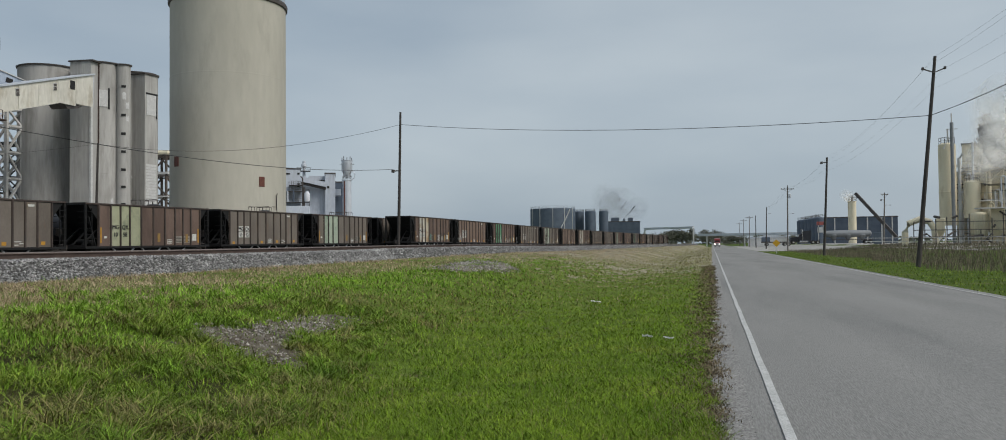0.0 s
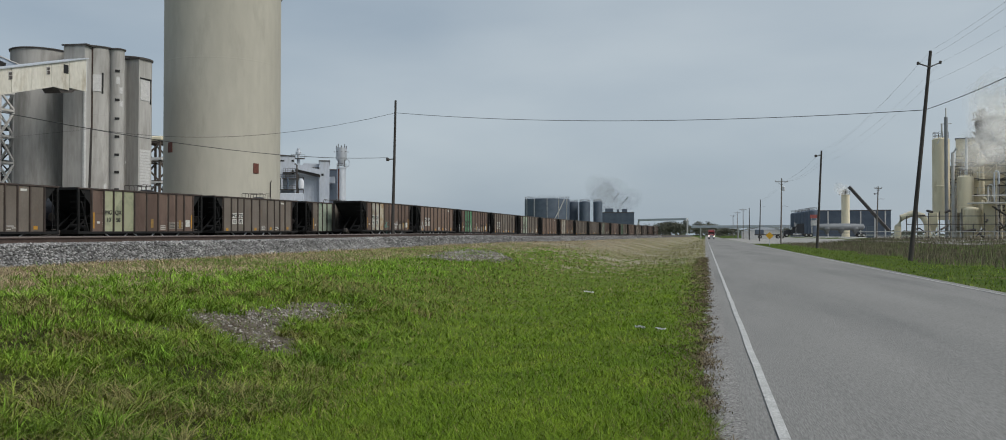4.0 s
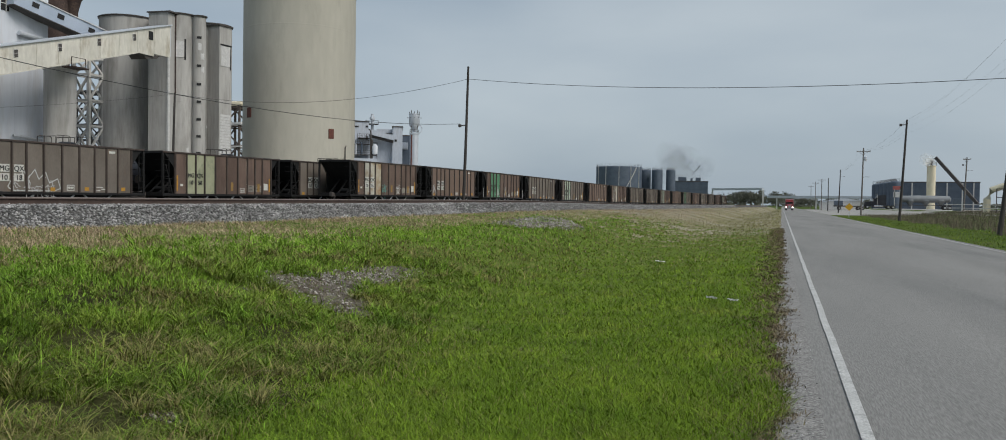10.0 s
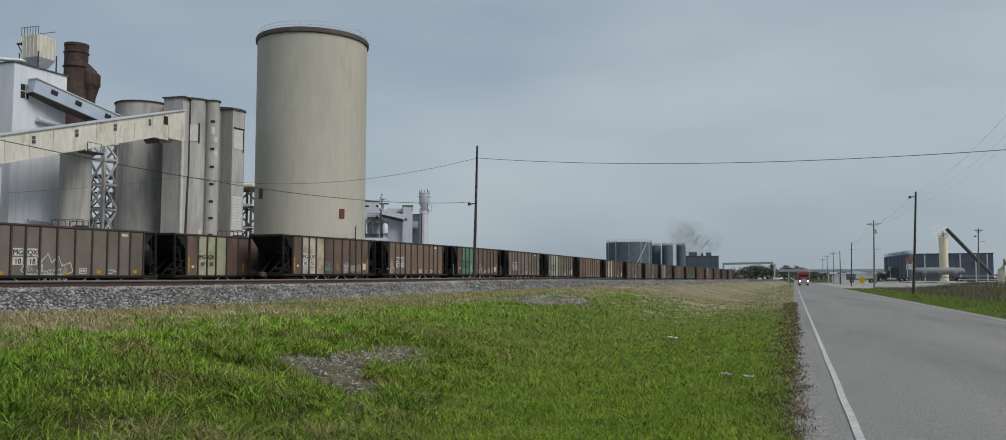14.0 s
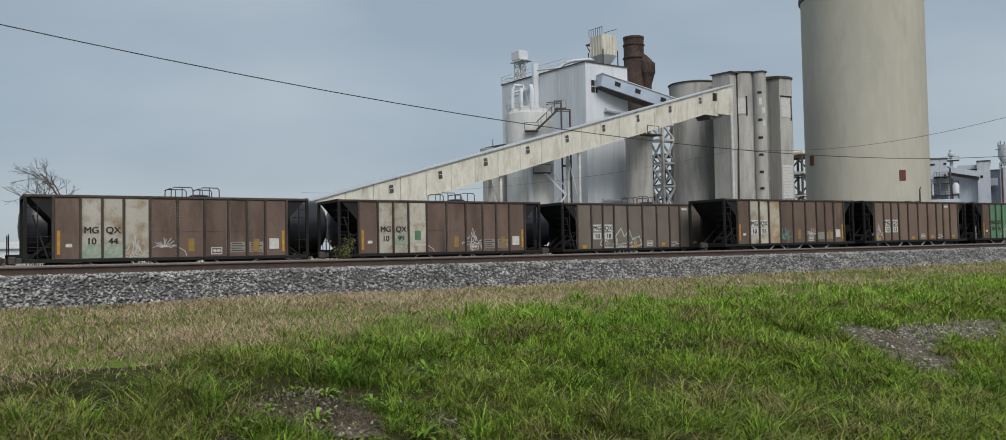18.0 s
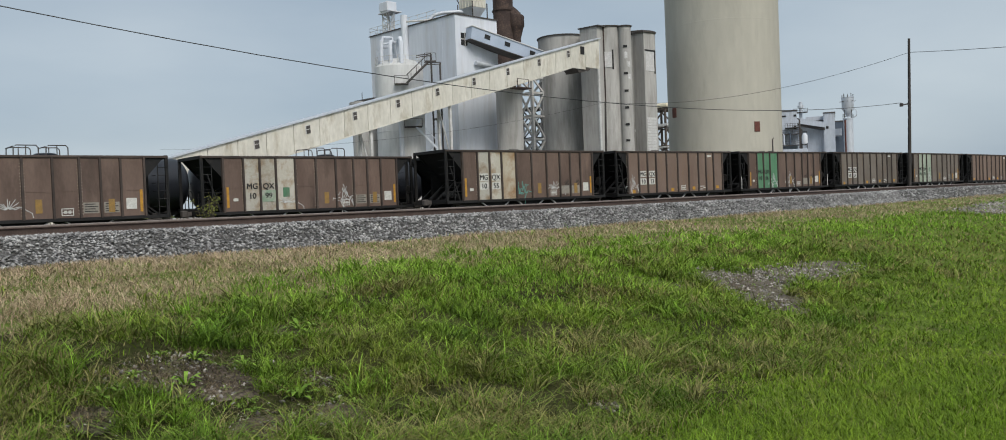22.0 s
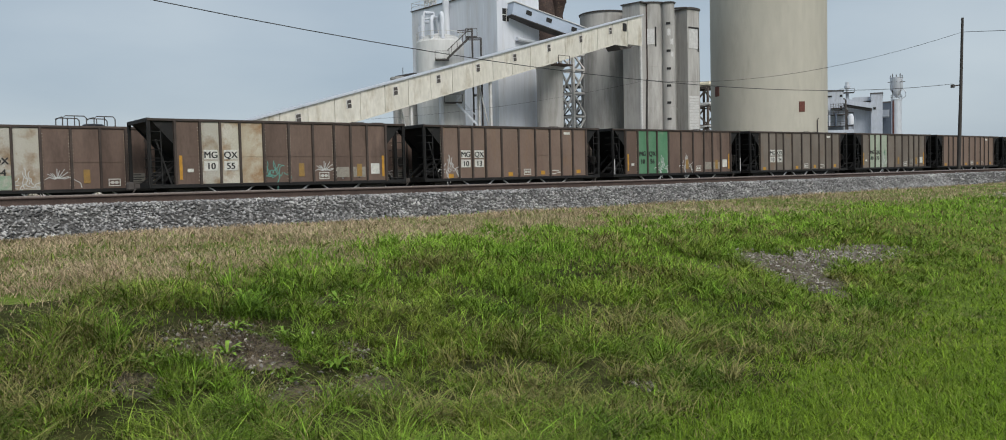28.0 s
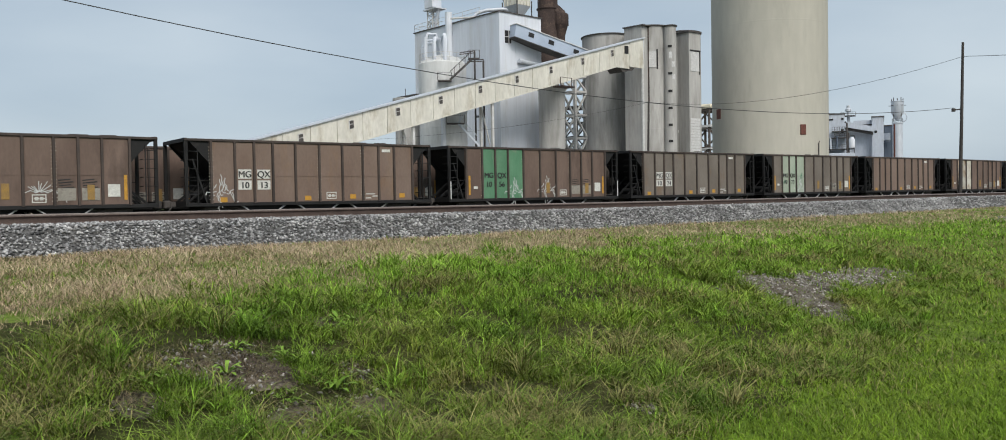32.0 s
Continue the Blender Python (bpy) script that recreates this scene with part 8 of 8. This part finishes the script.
kind = np.where(dry, 4, np.where(bank < 0.5, np.where(k < 0.16, 1, np.where(k < 0.95 - 0.75 * np.clip((rr - 20) / 45, 0, 1) * (0.3 + 1.2 * lumps(x * 0.6, y * 0.13 + 5)), 0, 3)), np.where(k < straw, 3, np.where(rg.random(n) < fresh, 2, np.where(rg.random(n) < 0.62, 1, 0)))))
rise_ = np.where(bank < 0.5, 0.062 + 0.045 * lumps(x * 0.7, y * 0.7), (0.06 + 0.09 * lumps(x * 1.1 + 4, y * 1.1)) * (0.5 + 1.0 * gaps)) * (1 + np.clip(rr - 30, 0, 200) * 0.004)
rise_[dry] = 0.06 + 0.08 * lumps(x[dry] * 0.6, y[dry] * 0.6)
wide = np.where(dry, 0.6, 1.0) * np.where(bank < 0.5, 0.0006 + 0.00034 * rr, 0.0010 + 0.00037 * rr) * rg.uniform(0.7, 1.3, n)
z_ = np.where(rr < 80, Field.at(x, y), 0.0)
for i in np.flatnonzero(rr >= 80):
    z_[i] = ground_z(float(x[i]), float(y[i]))
p = np.stack([x, y, z_ - 0.008], 1)
far_off = rg.random(n) < np.clip((rr - 22) / 60, 0, 0.9)
for k_, mt, nm, lab, ln_ in ((0, M_GRASS, "grass", "fine mown yellow-green verge grass", 2.1), (1, M_TALL, "rough_grass", "rough dark green grass on the bank", 1.6), (2, M_FRESH, "fresh_grass", "fresh bright green grass up the bank", 1.1), (3, M_STRAW, "straw_blades", "bleached straw blades among the grass", 1.8), (4, M_DRY, "dry_grass", "dead tan grass along the ballast", 1.9)):
    g_ = (kind == k_) & ~far_off
    blades(nm, p[g_], rise_[g_], wide[g_], ln_, mt, lab, "grass", 40 + k_, 0.32, far=True)
    g_ = (kind == k_) & far_off
    blades(nm, p[g_], rise_[g_], wide[g_], ln_, mt if k_ in (3, 4) else M_GRASSF, lab, "grass", 50 + k_, 0.32, far=True)

# coarse tufts on the bank: green, and bleached blades among them
rt = np.random.default_rng(31)
tuft = {1: ([], []), 2: ([], []), 3: ([], [])}
for i in range(13000):
    d_, a_ = 4.2 + 15 * rt.random() ** 1.4, radians(rt.uniform(10, 96))
    x, y = -d_ * math.sin(a_), d_ * math.cos(a_)
    xa, ya = np.array([x]), np.array([y])
    if x > -float(mown_edge(ya)[0]) - 0.1 or float((lumps(xa * 1.9, ya * 1.9) * 0.6 + lumps(xa * 5.1, ya * 5.1) * 0.4)[0]) < 0.42 or float(bare(xa, ya)[0]) > 0.1 or rt.random() < float(dry_share(xa, ya)[0]):
        continue
    m_ = int(rt.integers(14, 32))
    hq = rt.uniform(0.11, 0.25) * (0.6 + 0.9 * float(lumps(xa * 0.9, ya * 0.9 + 5)[0])) * (1.25 if d_ < 10 else 1.0)
    sd = rt.uniform(0.02, 0.065)
    q = np.stack([x + rt.normal(0, sd, m_), y + rt.normal(0, sd, m_), np.full(m_, ground_z(x, y) - 0.01)], 1)
    s_k = 0.12 + 0.65 * float(blot(xa, ya, -4.9, 5.0, 0.9, 0.8)[0]) + 0.4 * (float(lumps(xa * 0.8 + 9, ya * 0.8)[0]) > 0.68)
    kk = 3 if rt.random() < s_k else 2 if rt.random() < (0.85 if -x > 8.6 and y > 4.6 else 0.2) else 1
    tuft[kk][0].append(q)
    tuft[kk][1].append(np.full(m_, hq))
for kk, mt, nm, lab, ln_, dr_ in ((1, M_TALL, "grass_tufts", "coarse drooping tufts of longer grass", 1.9, 0.62), (2, M_FRESH, "fresh_tufts", "arching tufts of fresh green grass", 1.4, 0.5), (3, M_STRAW, "straw_tufts", "bleached drooping straw tufts", 1.9, 0.6)):
    tp, thh = np.concatenate(tuft[kk][0]), np.concatenate(tuft[kk][1])
    tr_ = np.hypot(tp[:, 0], tp[:, 1])
    blades(nm, tp, thh, (0.0014 + 0.00029 * tr_) * rt.uniform(0.7, 1.4, len(tp)), ln_, mt, lab, "grass", 60 + kk, dr_)
# taller fresh clumps along the crest
tp, thh = [], []
for i in range(620):
    y = rt.uniform(8, 55)
    x = -9.2 + rt.normal(0, 0.6)
    if math.sin(y * 1.3) + math.sin(y * 0.53 + 2) + rt.normal(0, 0.4) < 0.3:
        continue
    m_ = int(rt.integers(20, 45))
    tp.append(np.stack([x + rt.normal(0, 0.16, m_), y + rt.normal(0, 0.16, m_), np.full(m_, ground_z(x, y) - 0.01)], 1))
    thh.append(np.full(m_, rt.uniform(0.07, 0.15)))
tp, thh = np.concatenate(tp), np.concatenate(thh)
blades("grass_clumps", tp, thh, np.full(len(tp), 0.005), 0.9, M_FRESH, "upright fresh green clumps along the bank", "grass", 33)

# the bare patches themselves: ragged sheets a little proud of the ground
def bare_sheet(name, spots, material, label):
    bp, rs0 = Shape(), random.Random(21)
    for cx_, cy_, ax, ay, sd in spots:
        st2 = 0.06 if cy_ < 9 else 0.1 if cy_ < 18 else 0.22
        xs_, ys_ = np.arange(cx_ - 1.6 * ax, cx_ + 1.6 * ax, st2), np.arange(cy_ - 1.6 * ay, cy_ + 1.6 * ay, st2)
        gx, gy = np.meshgrid(xs_, ys_)
        inside = patch(gx, gy, cx_, cy_, ax, ay, sd) > (0.05 if cy_ > 9 else 0.25)
        ids = {}
        for j, i in zip(*np.nonzero(inside)):
            for di, dj in ((0, 0), (1, 0), (1, 1), (0, 1)):
                k = (i + di, j + dj)
                if k not in ids:
                    ids[k] = len(bp.v)
                    qx_, qy_ = xs_[0] + (k[0] + 0.5 * noise.noise((k[0], k[1], sd))) * st2, ys_[0] + (k[1] + 0.5 * noise.noise((k[0], k[1], sd + 9))) * st2
                    bp.v.append((qx_, qy_, ground_z(qx_, qy_) + 0.008 + 0.001 * sd + 0.015 * noise.noise((qx_ * 5, qy_ * 5, 0))))
            bp.f.append((ids[i, j], ids[i + 1, j], ids[i + 1, j + 1], ids[i, j + 1]))
    return tagged(new(name, sheet(name, bp.v, bp.f, material)), label, "soil", kind="stuff")


bare_sheet("stony_soil", [s_ for s_ in STONY if s_[1] > 9], M_BARE, "bare stony soil on the grass bank")
bare_sheet("bare_earth", [s_ for s_ in STONY if s_[1] < 5.5 and s_[2] > 0.2], M_EARTH, "dark bare earth in the rough grass")

# loose stones in the bare patches
rs_ = random.Random(12)
sp_ = []
for cx_, cy_, ax, ay, sd in STONY:
    for i in range(int((2300 if cy_ > 8 else 2600) * ax * ay)):
        x, y = rs_.gauss(cx_, ax * 0.55), rs_.gauss(cy_, ay * 0.55)
        if x > -0.5:
            continue
        sp_.append((x, y, ground_z(x, y) + 0.006, (0.008 + 0.045 * rs_.random() ** 2.2) * (1.3 if cy_ > 20 else 0.8 if cy_ > 8 else 0.6)))
# brown thatch lying on the bare soil
n_th = 13000
st_w = np.array([s_[2] * s_[3] * (4 if s_[1] < 9 else 1) for s_ in STONY])
ci = rt.choice(len(STONY), n_th, p=st_w / st_w.sum())
st_a = np.array(STONY)
tx = st_a[ci, 0] + rt.normal(0, 1, n_th) * st_a[ci, 2] * 0.7
ty = st_a[ci, 1] + rt.normal(0, 1, n_th) * st_a[ci, 3] * 0.7
blades("thatch", np.stack([tx, ty, Field.at(tx, ty) + 0.012], 1), np.full(n_th, 0.045), np.full(n_th, 0.003), 2.8, M_THATCH, "dead brown thatch on bare soil", "grass", 38, 0.5)
rock_field("bank_stones", sp_, M_BSTONE, "grey washed-out stones in the bare patches", "gravel")

# loose grit and dead stems along the pavement's edge
sp_ = []
for i in range(9000):
    y = 3 + 42 * rs_.random() ** 1.7
    x = 0.12 + rs_.gauss(0, 0.13)
    if x < 0.34:
        sp_.append((x, y, -0.012 if x > 0.1 else ground_z(x, y) + 0.004, rs_.uniform(0.004, 0.014)))
rock_field("edge_grit", sp_, M_STONE, "loose grit along the pavement edge", "gravel")
n_e = 42000
ey = 3.3 + 60 * rt.random(n_e) ** 2.0
ex = 0.07 + 0.5 * (lumps(ey * 2.3, ey * 0 + 1.5) - 0.5) * 0.5 - np.abs(rt.normal(0, 0.3, n_e)) + 0.06 * rt.normal(0, 1, n_e)
g_ = (ex < 0.3) & (rt.random(n_e) < 0.25 + 1.2 * (lumps(ex * 4, ey * 2.5) - 0.2))
blades("edge_thatch", np.stack([ex, ey, np.array([ground_z(a, b) if a < 0.18 else -0.012 for a, b in zip(ex, ey)]) + 0.004], 1)[g_], np.full(g_.sum(), 0.05), 0.0016 + 0.0004 * ey[g_], 2.2, M_THATCH, "brown thatch along the pavement edge", "grass", 34, 0.5, far=True)
n_e = 9000
ey = 3.3 + 50 * rt.random(n_e) ** 2.0
ex = -0.06 + 0.13 * rt.normal(0, 1, n_e)
g_ = (ex < 0.1) & (lumps(ex * 3 + 5, ey * 2.0) > 0.45)
blades("edge_weeds", np.stack([ex, ey, np.full(n_e, -0.035)], 1)[g_], np.full(g_.sum(), 0.05), 0.002 + 0.0005 * ey[g_], 1.8, M_TALL, "low dark green weeds along the pavement edge", "weeds", 44, 0.5, far=True)

# right verge
x, y = 8.2 + 26 * rt.random(52000), 18 + 170 * rt.random(52000) ** 1.4
z_ = np.array([ground_z(a, b) for a, b in zip(x, y)])
wd_ = (x > 13.6 + 0.8 * np.sin(y * 0.3) + 1.6 * (lumps(x * 0.4, y * 0.4) - 0.5)) & (y < 170)
g_ = ~wd_ & ((y < 166) | (x > 30)) & (x < 26)
blades("grass", np.stack([x, y, z_], 1)[g_], np.full(g_.sum(), 0.10), np.full(g_.sum(), 0.014), 1.2, M_TALL, "green grass on the far verge", "grass", 35, far=True)
blades("tall_weeds", np.stack([x, y, z_], 1)[wd_], np.full(wd_.sum(), 0.5), np.full(wd_.sum(), 0.012), 0.4, M_WEED, "tall brown dead weeds beyond the verge", "weeds", 36, far=True)

# a belt of dead weeds beyond the back track, added to block bright sky under the cars
wy = -50 + 330 * rt.random(16000)
wu = 54 + 5 * rt.random(16000)
wx2 = np.array([track_x(a, b) for a, b in zip(wu, wy)])
wz = np.array([0.45 + hump(b) for b in wy])
blades("yard_weeds", np.stack([wx2, wy, wz], 1), np.full(16000, 1.25), np.full(16000, 0.05), 0.5, M_WEED, "tall dead weeds added beyond the back track as a screen", "weeds", 39, far=True)

# ---- small things ----
def leaf_weed(x, y, size, seed):
    """A rosette of broad leaves."""
    r_ = random.Random(seed)
    t_ = thing("broadleaf_weed", pose(x, y, ground_z(x, y)), "low rosette weed with broad green leaves", "weed", "broadleaf weeds on the bank")
    for i in range(12):
        a = i * 2.4 + r_.uniform(-0.3, 0.3)
        l_ = size * r_.uniform(0.6, 1.1) * (1 - 0.03 * i)
        c_, s_ = math.cos(a), math.sin(a)
        pts_ = []
        for k, (f_, w_, h_) in enumerate(((0.05, 0.03, 0.02), (0.35, 0.09, 0.13 + 0.035 * i), (0.7, 0.11, 0.19 + 0.045 * i), (1.0, 0.015, 0.10 + 0.045 * i))):
            for sd in (-1, 1):
                pts_.append((c_ * f_ * l_ - s_ * w_ * l_ * sd, s_ * f_ * l_ + c_ * w_ * l_ * sd, h_ * l_ + (0.0 if k in (0, 3) else 0.02 * l_)))
        part("leaf", sheet("leaf", pts_, [(0, 1, 3, 2), (2, 3, 5, 4), (4, 5, 7, 6)], M_WEEDLEAF), None, t_)
    return t_


for k, (x, y, w) in enumerate(((-6.94, 3.04, 0.17), (-7.44, 3.35, 0.13), (-7.17, 3.68, 0.14), (-8.36, 3.85, 0.17), (-7.82, 4.65, 0.19), (-8.13, 5.11, 0.15), (-7.02, 2.4, 0.18), (-6.38, 3.75, 0.19), (-7.3, 2.76, 0.1), (-6.73, 2.78, 0.08))):
    leaf_weed(x, y, w * 1.3, 300 + k)
for k in range(44):
    x, y = rs_.gauss(-6.7, 1.1), rs_.gauss(3.4, 0.9)
    if math.hypot(x, y) > 4.6:
        leaf_weed(x, y, rs_.uniform(0.05, 0.11), 330 + k)


def litter(x, y, w, rz, label):
    s_ = Shape()
    n_ = 7
    s_.v = [((i / (n_ - 1) - 0.5) * w, (j / 3 - 0.5) * w * 0.35, 0.03 + 0.05 * abs(noise.noise((i * 0.9 + x, j * 1.1, 0))) + 0.02 * ((i + j) % 2)) for j in range(4) for i in range(n_)]
    s_.f = [(j * n_ + i, j * n_ + i + 1, (j + 1) * n_ + i + 1, (j + 1) * n_ + i) for j in range(3) for i in range(n_ - 1)]
    ob = solo("litter", s_, M_LITTER, label, "litter", "scraps of litter")
    ob.matrix_basis = pose(x, y, ground_z(x, y) + 0.06, 8, 5, rz)
    return ob


for yw, ds, w, rz in ((7.51, 26.1, 0.30, 20), (2.86, 14.4, 0.17, -15), (4.2, 14.7, 0.17, 10)):
    litter(*at(yw, ds), w, rz, "crumpled white scrap lying in the grass")
# a yellow-leaved shrub beside the standing cars
bx, by = track_x(42.15, 19.5), 19.5
bs = thing("shrub", pose(bx, by, 0.75), "small shrub with yellowing leaves by the rails", "shrub")
s_ = Shape()
lf = Shape()
for i in range(9):
    a = rs_.uniform(0, 6.28)
    e = Vector((rs_.gauss(0, 0.35), rs_.gauss(0, 0.25), rs_.uniform(1.1, 2.0)))
    s_.tube([(e.x * 0.2, e.y * 0.2, 0), e * 0.6, e], 0.015, 5, r2=0.006)
    for j in range(26):
        p = e * rs_.uniform(0.55, 1.05) + Vector((rs_.gauss(0, 0.12), rs_.gauss(0, 0.12), rs_.gauss(0, 0.12)))
        n_ = Vector((rs_.gauss(0, 1), rs_.gauss(0, 1), rs_.gauss(0, 1))).normalized()
        u_, q = n_.orthogonal().normalized(), rs_.uniform(0.03, 0.07)
        v_ = n_.cross(u_)
        lf.add([p + u_ * q, p + v_ * q * 0.6, p - u_ * q, p - v_ * q * 0.6], [(0, 1, 2, 3)])
part("stem", s_, M_BARK, bs)
part("foliage", sheet("foliage", lf.v, lf.f, M_YLEAF), None, bs)


# ---- what moves ----
def motions():
    # the rolling string: near corner of its first car along the road's direction
    lead = ((0, 90.2), (3, 82.3), (6, 74.4), (9, 66.8), (13, 56.6), (16, 48.5), (19, 40.0), (23, 28.3), (28, 13.4), (32, 1.0))
    for k, car in enumerate(FRONT_CARS):
        walk(car, [(t, car_pose("siding", y + CL / 2 + k * PITCH_Y)) for t, y in lead])
    # the near cars' wheels turn as they roll
    fine_t = [i * 0.16 for i in range(200)] + [32.0]
    way = np.interp(fine_t, [t for t, _ in lead], [lead[0][1] - y for _, y in lead])
    for car in FRONT_CARS[:4]:
        for tr in car.children:
            for ws_2 in tr.children:
                x_ = ws_2.location.x
                walk(ws_2, [(t, pose(x_, 0, 0.43, 0, -math.degrees(s_ / 0.43), 0)) for t, s_ in zip(fine_t, way)])
    walk(RED_TRUCK, [(t, pose(2.45, y, 0.03, 0, 0, -90)) for t, y in ((0, 405), (4, 372), (8, 330), (13, 252), (15.5, 214), (16.5, 198), (20, 128), (24, 40), (28, -50), (32, -140))])
    for cloud, dx, dz_ in ((STEAM_A, 3.0, 0.8), (STEAM_B, 0.6, 0.3), (SMOKE, -5.0, 1.0)):
        m = cloud.matrix_basis.copy()
        walk(cloud, [(0, m), (16, pose(dx * 0.5, 0, dz_ * 0.5) @ m), (32, pose(dx, 0, dz_) @ m)])


# pieces too small to pick apart stay joined
for ob in bpy.data.objects:
    if ob.parent and ob.type == "MESH" and ob.name.split(".")[0] in ("railing", "rivet_strip", "print", "scrawl", "cladding_ribs", "stiffener", "roof_railing", "steelwork", "rivet_row", "fence_rail", "platform"):
        tagged(ob, kind="stuff")

motions()
